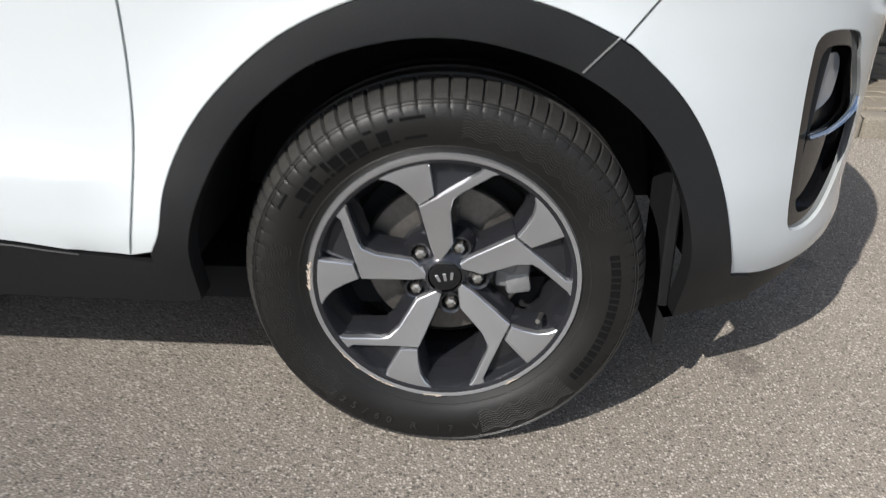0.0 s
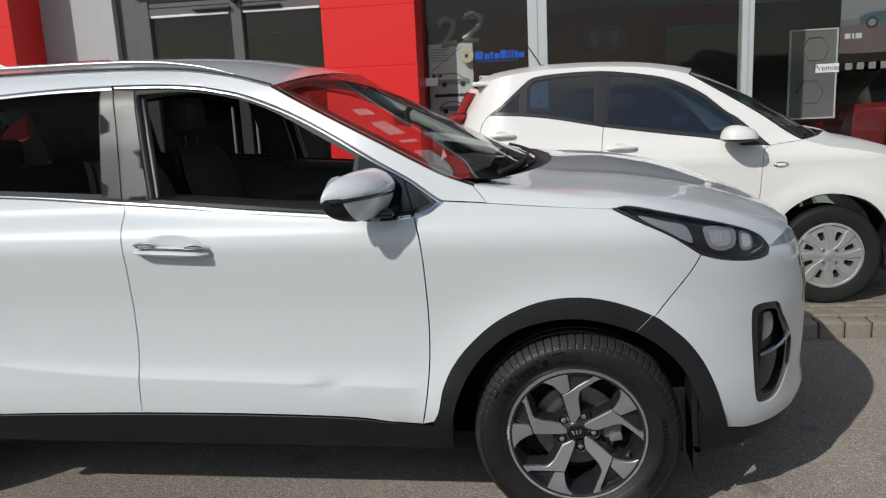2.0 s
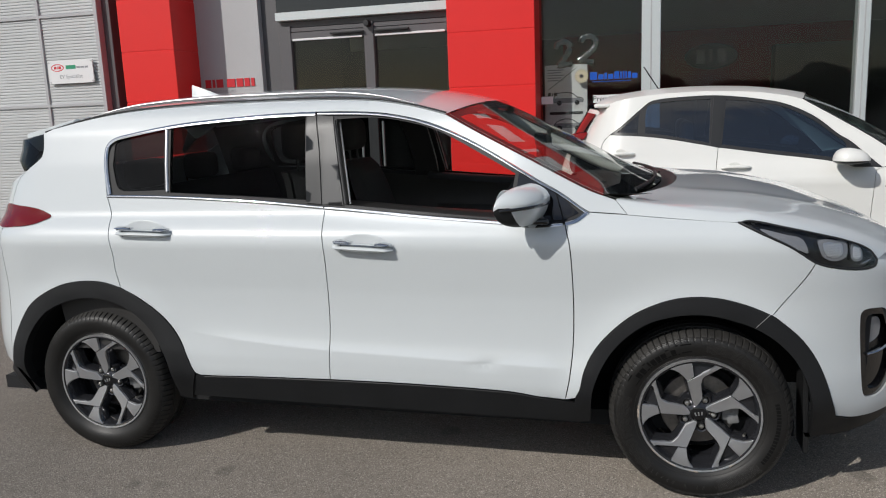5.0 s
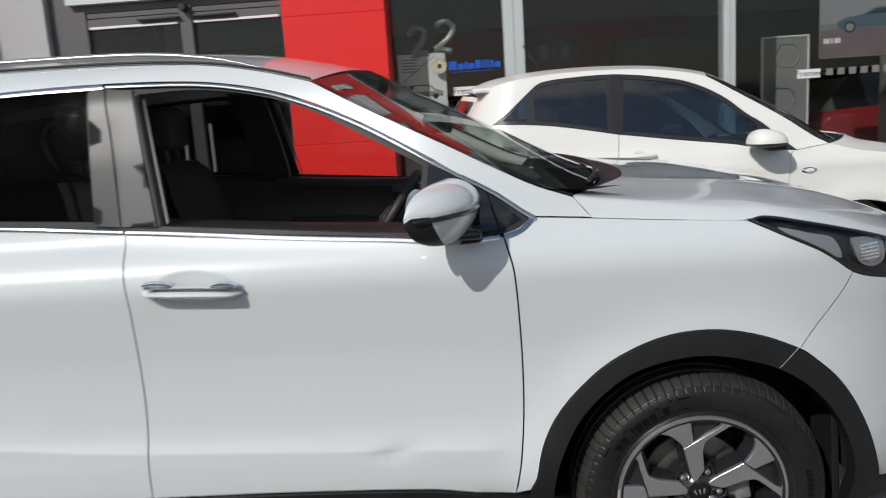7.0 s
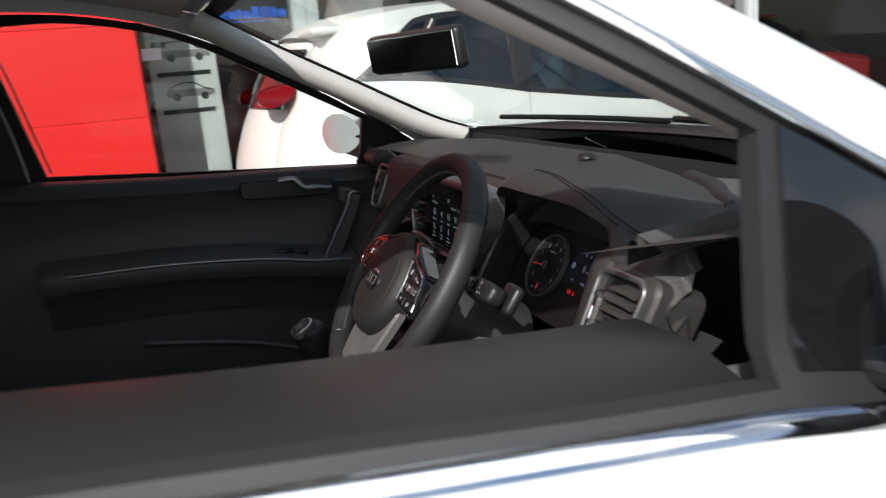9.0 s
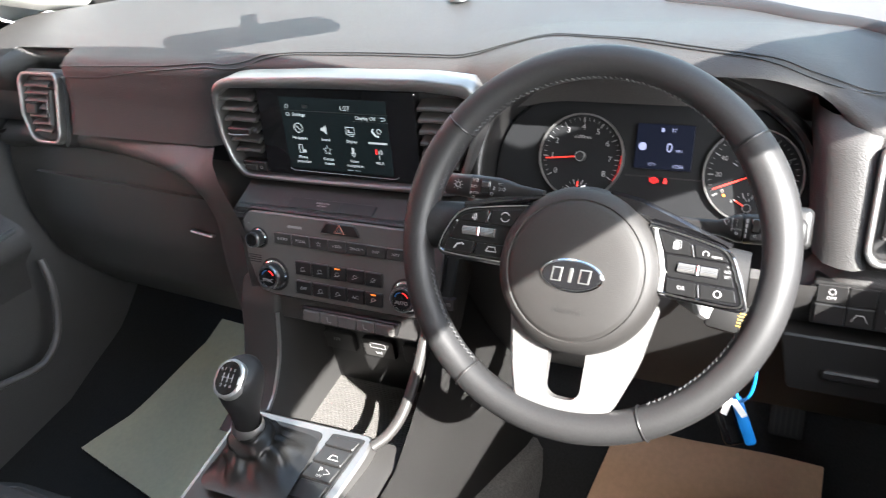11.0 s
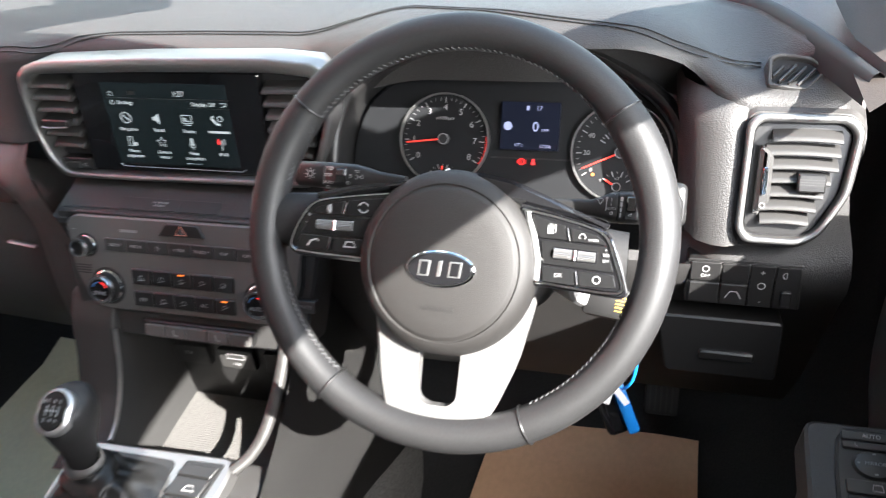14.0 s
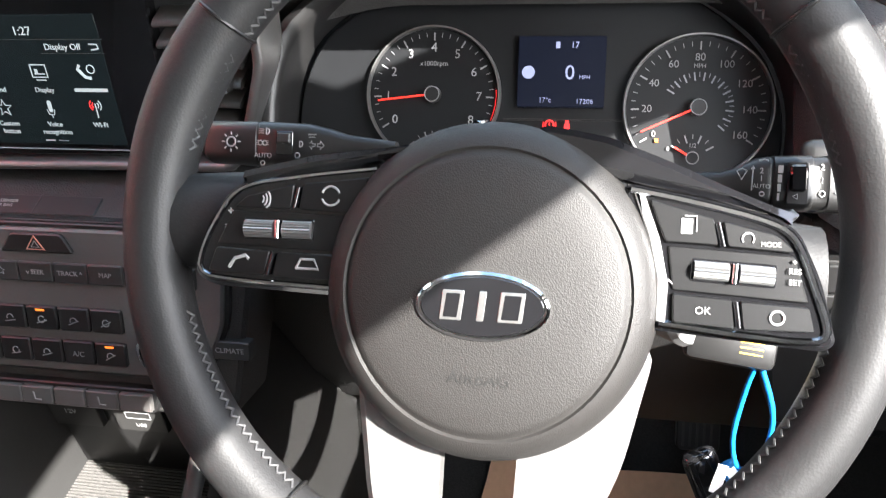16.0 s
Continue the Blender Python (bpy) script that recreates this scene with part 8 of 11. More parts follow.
for cx, cy, deg_, lab in ((-0.092, -0.038, 90.0, "90"), (0.094, -0.037, 150.0, "1/2")):
    ticks(cx, cy, 0.0165, 150, 30, 6, 2, MARK)
    a = radians(deg_)
    line_path(M_CL, clus, NEEDLE, [(cx + 0.004 * math.cos(a), cy + 0.004 * math.sin(a)), (cx + 0.014 * math.cos(a), cy + 0.014 * math.sin(a))], 0.0008, 0.002, "needle")
    words(lab, cx, cy + 0.0085, 0.0042, M_CL, MARK, clus, 0.0002)
line_path(M_CL, clus, MARK, circle(0.094, -0.037, 0.0042, 18), 0.0004, 0.003, closed=True)
words("50", -0.1075, -0.0335, 0.0042, M_CL, MARK, clus, 0.0002)
words("0", 0.0775, -0.031, 0.0042, M_CL, MARK, clus, 0.0002)
plate("info_display", rect(-0.030, -0.003, 0.032, 0.047), M_CL, LCD, clus, -0.003, 0.001, 0.001, 0.0003, "small dark display")
words("17", 0.010, 0.0405, 0.0062, M_CL, LCD_TXT, clus, 0.0012)
words("0", 0.007, 0.0210, 0.0145, M_CL, LCD_TXT, clus, 0.0012)
words("MPH", 0.0175, 0.0180, 0.0040, M_CL, LCD_TXT, clus, 0.0012)
words("17°c", -0.010, 0.0018, 0.0050, M_CL, LCD_TXT, clus, 0.0012)
words("17206", 0.018, 0.0010, 0.0050, M_CL, LCD_TXT, clus, 0.0012)
plate("info_badge", circle(-0.0225, 0.0215, 0.0046, 18), M_CL, LCD_TXT, clus, 0.0008, 0.0013, 0, 0.0001)
plate("info_pump", rect(-0.0035, 0.0385, -0.0005, 0.0430), M_CL, LCD_TXT, clus, 0.0008, 0.0013, 0.0004, 0.0001)
line_path(M_CL, clus, LED_RED, circle(-0.006, -0.0155, 0.0030, 16), 0.0006, 0.0004, closed=True)
bars(M_CL, clus, LED_RED, [(-0.0064, -0.0170, -0.0056, -0.0140), (-0.0108, -0.0175, -0.0102, -0.0135), (-0.0018, -0.0175, -0.0012, -0.0135), (0.0045, -0.0185, 0.0085, -0.0150), (0.0052, -0.0148, 0.0078, -0.0125)], 0.0002)
bars(M_CL, clus, AMBER, [(0.068, -0.0265, 0.0705, -0.0240)], 0.0002)
for yy in (-0.0115, -0.0125):
    bars(M_CL, clus, BTN_GREY, [(-0.04, yy, 0.045, yy + 0.0004)], -0.0035)

# ---- outer vents ----
def side_vent(M, flip, nm):
    v = group_part(nm, "outer air vent with grey slats in a silver surround")
    OUT = [(-0.041, 0.046), (-0.033, 0.055), (0.040, 0.055), (0.050, 0.044), (0.044, -0.012), (0.026, -0.046), (0.010, -0.057), (-0.036, -0.057), (-0.043, -0.046)]
    IN = [(-0.035, 0.042), (-0.029, 0.048), (0.035, 0.048), (0.044, 0.039), (0.038, -0.011), (0.021, -0.044), (0.008, -0.051), (-0.031, -0.051), (-0.037, -0.043)]
    if flip:
        OUT, IN = [(-x, y) for x, y in OUT][::-1], [(-x, y) for x, y in IN][::-1]
    bead("surround", OUT, IN, M, SILVER_DULL, v, -0.03, 0.013, -0.004, "satin silver surround", 140, 0.010)
    plate("housing", [(x * 1.10, y * 1.09) for x, y in OUT], M, HARD, v, -0.06, 0.000, 0.012, 0.004)
    plate("duct", IN, M, DARK, v, -0.02, 0.0012, 0.004, 0.0005)
    s = -1 if flip else 1
    plate("liner", [(x * 0.97, y * 0.97) for x, y in IN], M, BTN, v, -0.02, 0.0020, 0.004, 0.0005)
    for k in range(7):
        y = 0.0375 - k * 0.0118
        x0, x1 = (-0.024 if k > 0 else -0.020), 0.0345 - 0.0040 * max(0, k - 2) - 0.0006 * k
        blade("slat", min(s * x0, s * x1), max(s * x0, s * x1), y, M, BTN_GREY, v, 0.020, 0.0046, -38.0, 0.0040, 0.0012)
    plate("slide", [(s * -0.029, 0.030), (s * -0.018, 0.020), (s * -0.018, -0.020), (s * -0.030, -0.034)], M, BTN_GREY, v, 0.0, 0.0145, 0.003, 0.003)
    plate("slide_wheel", rect(min(s * -0.026, s * -0.022), -0.014, max(s * -0.026, s * -0.022), 0.010), M, CHROME, v, 0.0, 0.0175, 0.001, 0.0008)
    line_path(M, v, MARK, circle(s * -0.024, -0.023, 0.0022, 12), 0.0004, 0.0148, closed=True)
    plate("tab", rect(min(0.002 * s, 0.024 * s), -0.010, max(0.002 * s, 0.024 * s), 0.006), M, BTN, v, 0.0, 0.0185, 0.002, 0.0015)
    bars(M, v, BTN_GREY, [(min(0.003 * s, 0.023 * s), 0.0005 - 0.0022 * q, max(0.003 * s, 0.023 * s), 0.0014 - 0.0022 * q) for q in range(3)], 0.0185)
    return v


side_vent(M_RV, False, "driver_vent")
side_vent(M_LV, True, "passenger_vent")
# demister vent on the dash corner
M_TV = frame_of((-0.627, 0.314, 1.1425), RIGHT, (-0.52, -0.12, 0.85))
tv = group_part("demister_vent", "black slatted demister vent on the dash corner")
TVO = [(-0.034, -0.027), (-0.033, 0.004), (-0.024, 0.009), (0.004, 0.006), (0.015, -0.007), (0.024, -0.024), (-0.010, -0.029)]
bead("vent_frame", TVO, [(-0.004 + (x + 0.004) * 0.86, -0.0105 + (y + 0.0105) * 0.80) for x, y in TVO], M_TV, HARD, tv, -0.02, 0.0075, 0.0, "", 90, 0.004)
plate("vent_hole", [(-0.004 + (x + 0.004) * 0.90, -0.0105 + (y + 0.0105) * 0.86) for x, y in TVO], M_TV, DARK, tv, -0.01, 0.0020, 0.003, 0.0003)
for k in range(6):
    x = -0.0245 + k * 0.0078
    bm = bmesh.new()
    ln = 0.0120 if 0 < k < 5 else 0.0075
    box(bm, (-0.0011, -ln, -0.002), (0.0011, ln, 0.0030), 0.0005, 1, Matrix.Rotation(radians(-38), 4, "Z"))
    bm.transform(M_TV @ Matrix.Translation((x, -0.0105 - 0.0012 * k, 0.0035)))
    part("slat", bm, BTN_GREY, tv)
for p in ((-0.40, 0.88, 1.168),):
    lathe("light_sensor", [(0.0, 0.008), (0.010, 0.007), (0.016, 0.002), (0.018, -0.002)], BTN, dash, "", 20, m=Matrix.Translation(p))

# ---- small switch bank and lower cover on the driver's side ----
bank = group_part("switch_bank", "bank of black switches beside the column")
plate("bank_frame", rect(-0.058, -0.019, 0.044, 0.027), M_SW, BTN, bank, -0.04, 0.002, 0.003, 0.001)
for i, (x0, x1, y0, y1) in enumerate(((-0.055, -0.028, 0.006, 0.025), (-0.027, -0.003, 0.006, 0.025), (-0.055, -0.028, -0.017, 0.004), (-0.027, -0.003, -0.017, 0.004), (-0.002, 0.019, -0.017, 0.025), (0.020, 0.041, -0.017, 0.025))):
    plate("switch", rect(x0, y0, x1, y1), M_SW, BTN, bank, 0.0, 0.005, 0.0015, 0.0008)
words("OFF", -0.0415, 0.0115, 0.0050, M_SW, MARK, bank, 0.0052)
line_path(M_SW, bank, MARK, circle(-0.0415, 0.0185, 0.0030, 14), 0.0005, 0.0052, closed=True)
line_path(M_SW, bank, MARK, [(-0.022, -0.010), (-0.018, -0.003), (-0.012, -0.003), (-0.008, -0.010)], 0.0006, 0.0052)
words("+", 0.0085, 0.018, 0.009, M_SW, MARK, bank, 0.0052)
words("-", 0.0085, -0.011, 0.009, M_SW, MARK, bank, 0.0052)
line_path(M_SW, bank, MARK, circle(0.0085, 0.005, 0.0032, 14), 0.0005, 0.0052, closed=True)
line_path(M_SW, bank, MARK, circle(0.0290, 0.017, 0.0032, 10, 90, 270), 0.0005, 0.0052, closed=True)
plate("dimmer_wheel", rect(0.026, -0.013, 0.035, 0.002), M_SW, BTN, bank, 0.004, 0.009, 0.001, 0.001)
plate("column_cover", [(-0.082, -0.034), (0.034, -0.034), (0.034, -0.098), (-0.070, -0.098)], M_SW, BTN, dash, -0.04, 0.004, 0.006, 0.002, "dark fuse cover")
plate("bonnet_release_slot", rect(-0.040, -0.078, 0.012, -0.068), M_SW, BTN, dash, -0.01, 0.009, 0.004, 0.002)

# ---- steering wheel ----
wheel = group_part("steering_wheel", "leather-rimmed steering wheel with silver lower spoke")
RC, RT = 0.1570, 0.0145
bm = bmesh.new()
rows = []
N = 120
for i in range(N):
    a = 2 * math.pi * i / N
    deg_ = math.degrees(a)
    fat = 1 + 0.10 * math.exp(-((((deg_ - 25 + 180) % 360) - 180) / 16) ** 2) + 0.10 * math.exp(-((((deg_ - 155 + 180) % 360) - 180) / 16) ** 2)
    row = []
    for j in range(18):
        t = 2 * math.pi * j / 18
        rr = RC + RT * fat * math.cos(t)
        row.append(bm.verts.new(M_WH @ Vector((rr * math.cos(a), rr * math.sin(a), RT * 1.12 * math.sin(t)))))
    rows.append(row)
for i in range(N):
    p, q = rows[i], rows[(i + 1) % N]
    for j in range(18):
        bm.faces.new((p[j], p[(j + 1) % 18], q[(j + 1) % 18], q[j]))
part("rim", bm, LEATHER, wheel, "black leather rim", deg=80)
for deg_ in (143, 38, 235, 296):
    a = radians(deg_)
    ring = [M_WH @ Vector(((RC + (RT + 0.0006) * math.cos(t)) * math.cos(a), (RC + (RT + 0.0006) * math.cos(t)) * math.sin(a), (RT * 1.12 + 0.0006) * math.sin(t))) for t in (2 * math.pi * j / 24 for j in range(24))]
    tube("rim_joint", ring, 0.0009, BTN, wheel, "", 6, closed=True)
for lo, hi in ((40, 141), (147, 166), (196, 233), (300, 345), (14, 34)):
    bm = bmesh.new()
    a = lo
    while a < hi:
        for da, t0, t1 in ((0.0, 158, 172), (0.9, 172, 158)):
            q = []
            for tt, aa in ((t0, a + da), (t1, a + da + 1.1)):
                t, ar = radians(tt), radians(aa)
                rr = RC + (RT + 0.0007) * math.cos(t)
                q.append(M_WH @ Vector((rr * math.cos(ar), rr * math.sin(ar), (RT * 1.12 + 0.0007) * math.sin(t))))
            d = (q[1] - q[0]).normalized()
            s = d.cross(M_WH.to_3x3() @ Vector((0, 0, 1))).normalized() * 0.0006
            w_ = d.cross(s).normalized() * 0.0006
            r0 = [bm.verts.new(q[0] + s), bm.verts.new(q[0] + w_), bm.verts.new(q[0] - s), bm.verts.new(q[0] - w_)]
            r1 = [bm.verts.new(q[1] + s), bm.verts.new(q[1] + w_), bm.verts.new(q[1] - s), bm.verts.new(q[1] - w_)]
            for k in range(4):
                bm.faces.new((r0[k], r0[(k + 1) % 4], r1[(k + 1) % 4], r1[k]))
        a += 1.9
    part("stitching", bm, THREAD, wheel, "grey cross stitching", smooth=False)
# spokes behind the boss
for sgn in (-1, 1):
    bm = bmesh.new()
    rows = []
    for k in range(7):
        f = k / 6
        x = sgn * (0.045 + (0.102 if sgn < 0 else 0.090) * f)
        hw = 0.026 - 0.005 * f
        yc = (-0.006 - 0.006 * f) if sgn > 0 else 0.002
        rows.append([bm.verts.new(M_WH @ Vector((x, yc + hw * math.cos(t) * 1.05, -0.003 + 0.013 * math.sin(t)))) for t in (2 * math.pi * j / 14 for j in range(14))])
    for p, q in zip(rows, rows[1:]):
        for j in range(14):
            bm.faces.new((p[j], p[(j + 1) % 14], q[(j + 1) % 14], q[j]))
    part("side_spoke", bm, LEATHER, wheel, "", deg=70)
# boss
MB = M_WH @ Matrix.Translation((0.0015, -0.0226, 0.0055))
bm = bmesh.new()
rows = []
prof = [(0.0, 0.026), (0.022, 0.0257), (0.042, 0.0245), (0.0535, 0.0228), (0.0558, 0.0219), (0.0568, 0.0205), (0.0576, 0.0203), (0.0586, 0.0213), (0.0610, 0.0205), (0.0650, 0.0170), (0.0682, 0.0120), (0.0700, 0.006), (0.0706, 0.000), (0.0690, -0.012)]
N = 72
for i in range(N):
    a = 2 * math.pi * i / N
    sq = 1 + 0.012 * (math.sin(a) > 0) * math.cos(a) ** 2 * math.sin(a) - 0.012 * max(0, -math.sin(a)) * math.cos(a) ** 2
    rows.append([bm.verts.new(MB @ Vector((r * sq * math.cos(a), r * sq * 1.02 * math.sin(a), h))) for r, h in prof[1:]])
c0 = bm.verts.new(MB @ Vector((0, 0, prof[0][1])))
for i in range(N):
    p, q = rows[i], rows[(i + 1) % N]
    bm.faces.new((c0, p[0], q[0]))
    for j in range(len(p) - 1):
        bm.faces.new((p[j], p[j + 1], q[j + 1], q[j]))
part("airbag_cover", bm, AIRBAG, wheel, "grained round airbag cover", deg=50)
ell = [(0.0268 * math.cos(a), -0.004 + 0.0138 * math.sin(a)) for a in (2 * math.pi * i / 40 for i in range(40))]
plate("badge_rim", ell, MB, CHROME, wheel, 0.02, 0.0278, 0, 0.0012, "chrome badge rim")
plate("badge_field", [(x * 0.915, -0.004 + (y + 0.004) * 0.86) for x, y in ell], MB, GLOSS, wheel, 0.024, 0.0283, 0, 0.0004, "black badge field")
for x, w_ in ((-0.0118, 0.0088), (0.0, 0.0030), (0.0118, 0.0098)):
    plate("badge_mark", [(x - w_ / 2 - 0.0006, -0.0098), (x + w_ / 2 - 0.0006, -0.0098), (x + w_ / 2 + 0.0006, 0.0022), (x - w_ / 2 + 0.0006, 0.0022)], MB, SILVER, wheel, 0.027, 0.0288, 0.0006, 0.0003, "plain silver mark")
    if w_ > 0.005:
        plate("badge_mark_core", [(x - w_ / 2 + 0.0010, -0.0086), (x + w_ / 2 - 0.0022, -0.0086), (x + w_ / 2 - 0.0010, 0.0010), (x - w_ / 2 + 0.0022, 0.0010)], MB, GLOSS, wheel, 0.0275, 0.0290, 0.0004, 0.0002)
words("AIRBAG", 0.0, -0.0335, 0.0072, MB @ Matrix.Rotation(radians(-1), 4, "Z"), BTN, wheel, 0.0249)
line_path(MB, wheel, BTN, [(-0.028, 0.0115), (-0.0235, 0.0105), (-0.0225, 0.0085), (-0.027, 0.0095)], 0.0003, 0.0250)
line_path(MB, wheel, BTN, [(0.0225, 0.0075), (0.0275, 0.0085), (0.0285, 0.0105)], 0.0003, 0.0250)
# button pods
for sgn in (-1, 1):
    if sgn < 0:
        outl = [(-0.1300, -0.0200), (-0.1235, 0.0030), (-0.1115, 0.0190), (-0.0839, 0.0250), (-0.0440, 0.0300), (-0.0480, -0.0280), (-0.1210, -0.0255)]
        trim = [(-0.0470, 0.0275), (-0.0839, 0.0226), (-0.1080, 0.0168), (-0.1200, 0.0015), (-0.1262, -0.0165), (-0.1215, -0.0212), (-0.0660, -0.0238)]
        arc = [(-0.1090, 0.0205), (-0.0849, 0.0288), (-0.0548, 0.0355), (-0.0256, 0.0421), (0.0003, 0.0490), (-0.010, 0.036), (-0.0422, 0.0308), (-0.0746, 0.0268), (-0.1080, 0.0192)]
        field = [(-0.1180, -0.0070), (-0.1105, 0.0080), (-0.0560, 0.0070), (-0.0600, -0.0085)]
        split = [(-0.0808, 0.0185, -0.0826, 0.0098), (-0.0915, -0.0105, -0.0938, -0.0195)]
    else:
        outl = [(0.1375, -0.0350), (0.1310, -0.0110), (0.1225, 0.0070), (0.1150, 0.0125), (0.0865, 0.0193), (0.0540, 0.0250), (0.0580, -0.0330), (0.1330, -0.0385)]
        trim = [(0.0575, 0.0222), (0.0865, 0.0168), (0.1130, 0.0098), (0.1205, 0.0040), (0.1280, -0.0135), (0.1335, -0.0305), (0.1300, -0.0343), (0.1039, -0.0336), (0.0705, -0.0306)]
        arc = [(0.1228, 0.0105), (0.1185, 0.0150), (0.0972, 0.0232), (0.0754, 0.0325), (0.0485, 0.0430), (0.0213, 0.0480), (0.012, 0.036), (0.056, 0.0258), (0.0868, 0.0200), (0.1145, 0.0132)]
        field = [(0.0728, 0.0004), (0.1200, -0.0018), (0.1262, -0.0198), (0.0752, -0.0172)]
        split = [(0.0912, 0.0100, 0.0936, 0.0008), (0.0992, -0.0206, 0.1008, -0.0305)]
    plate("pod", outl, M_WH, GLOSS, wheel, -0.004, 0.0165, 0.006, 0.002, "gloss black button pod")
    plate("pod_crest", arc, M_WH, GLOSS, wheel, -0.004, 0.0150, 0.004, 0.003, "gloss black crest over the spoke", dome=0.003)
    line_path(M_WH, wheel, CHROME, spline(trim, 0.004), 0.0010 if sgn < 0 else 0.0015, 0.0172, "pod_trim")
    if sgn > 0:
        plate("pod_strip", [(0.0585, 0.0215), (0.0628, 0.0205), (0.0695, 0.0030), (0.0735, -0.0150), (0.0730, -0.0300), (0.0690, -0.0300), (0.0690, -0.0130), (0.0650, 0.0040)], M_WH, SATIN, wheel, 0.010, 0.0180, 0.001, 0.0006, "satin strip beside the airbag cover")
    plate("roller_field", field, M_WH, POD_KEY, wheel, 0.010, 0.0178, 0.0015, 0.0005)
    for x0, y0, x1, y1 in split:
        tube("key_divider", [M_WH @ Vector((x0, y0, 0.0186)), M_WH @ Vector((x1, y1, 0.0186))], 0.0009, GLOSS, wheel, "", 8)
    cells = ([("a", [(-0.1103, 0.0092), (-0.1045, 0.0142), (-0.0828, 0.0198), (-0.0842, 0.0090)]), ("b", [(-0.0790, 0.0202), (-0.0500, 0.0236), (-0.0560, 0.0080), (-0.0808, 0.0090)]),
              ("c", [(-0.1215, -0.0190), (-0.1180, -0.0084), (-0.0932, -0.0094), (-0.0953, -0.0198)]), ("d", [(-0.0898, -0.0098), (-0.0600, -0.0097), (-0.0620, -0.0208), (-0.0920, -0.0204)])]
             if sgn < 0 else
             [("a", [(0.0648, 0.0185), (0.0895, 0.0118), (0.0918, 0.0012), (0.0716, 0.0018)]), ("b", [(0.0930, 0.0108), (0.1130, 0.0062), (0.1188, 0.0012), (0.1196, -0.0006), (0.0951, 0.0008)]),
              ("c", [(0.0752, -0.0184), (0.0978, -0.0198), (0.0992, -0.0310), (0.0757, -0.0298)]), ("d", [(0.1008, -0.0202), (0.1262, -0.0213), (0.1287, -0.0309), (0.1022, -0.0312)])])
    for nm, cell in cells:
        cc = np.mean(cell, 0)
        plate("pod_key", cell, M_WH, POD_KEY, wheel, 0.010, 0.0185, 0.0014, 0.0005)
        if sgn > 0 and nm == "c":
            words("OK", cc[0], cc[1], 0.0042, M_WH @ Matrix.Translation((0, 0, 0)), MARK, wheel, 0.0188)
        elif sgn > 0 and nm == "b":
            words("MODE", cc[0] + 0.0030, cc[1] - 0.0014, 0.0027, M_WH, MARK, wheel, 0.0188)
            line_path(M_WH, wheel, MARK, circle(cc[0] - 0.0055, cc[1] + 0.0006, 0.0022, 12, -40, 220), 0.0004, 0.0188)
        elif sgn > 0 and nm == "a":
            bars(M_WH, wheel, MARK, [(cc[0] - 0.0022, cc[1] - 0.003, cc[0] + 0.0022, cc[1] + 0.003)], 0.0186)
            line_path(M_WH, wheel, MARK, [(cc[0] - 0.001, cc[1] + 0.004), (cc[0] + 0.0036, cc[1] + 0.004), (cc[0] + 0.0036, cc[1] - 0.002)], 0.0003, 0.0188)
        elif nm == "d" and sgn > 0:
            line_path(M_WH, wheel, MARK, circle(cc[0], cc[1], 0.0026, 16), 0.0005, 0.0188, closed=True)
        elif nm == "b":
            line_path(M_WH, wheel, MARK, circle(cc[0], cc[1], 0.0040, 16, 20, 160), 0.0005, 0.0188)
            line_path(M_WH, wheel, MARK, circle(cc[0], cc[1], 0.0040, 16, 200, 340), 0.0005, 0.0188)
        elif nm == "c":
            line_path(M_WH, wheel, MARK, [(cc[0] - 0.0045, cc[1] - 0.003), (cc[0] - 0.002, cc[1] + 0.001), (cc[0] + 0.003, cc[1] + 0.0025), (cc[0] + 0.0045, cc[1] + 0.001)], 0.0008, 0.0188)
        elif nm == "d":
            line_path(M_WH, wheel, MARK, [(cc[0] - 0.005, cc[1] - 0.001), (cc[0] - 0.003, cc[1] + 0.003), (cc[0] + 0.003, cc[1] + 0.003), (cc[0] + 0.005, cc[1] - 0.001), (cc[0] - 0.005, cc[1] - 0.001)], 0.0006, 0.0188)
        else:
            for q in range(3):
                line_path(M_WH, wheel, MARK, circle(cc[0] - 0.003, cc[1], 0.002 + 0.0015 * q, 6, -50, 40), 0.0004, 0.0188)
    tx, ty, rot = (-0.0897, 0.0002, 0.0) if sgn < 0 else (0.0978, -0.0094, -2.5)
    MR = M_WH @ Matrix.Translation((tx, ty, 0.0165)) @ Matrix.Rotation(radians(rot), 4, "Z")
    plate("roller_slot", rect(-0.0160, -0.0046, 0.0160, 0.0046), MR, GLOSS, wheel, -0.004, 0.0016, 0.001, 0.0003)
    tube("roller_hub", [MR @ Vector((0.0002, -0.0038, 0.0036)), MR @ Vector((0.0002, 0.0038, 0.0036))], 0.0012, CHROME, wheel, "", 8)
    for a_, b_ in ((-0.0150, -0.0018), (0.0022, 0.0150)):
        bm = bmesh.new()
        prof_ = [((0.0034 + 0.0004 * (q % 2)) * math.cos(math.pi * q / 18), 0.0012 + (0.0032 + 0.0004 * (q % 2)) * math.sin(math.pi * q / 18)) for q in range(19)]
        ra, rb = [[bm.verts.new(MR @ Vector((e_, y, z_))) for y, z_ in prof_] for e_ in (a_, b_)]
        for q in range(18):
            bm.faces.new((ra[q], ra[q + 1], rb[q + 1], rb[q]))
        bm.faces.new(ra)
        bm.faces.new(rb)
        part("roller", bm, SILVER, wheel, "ribbed chrome roller")
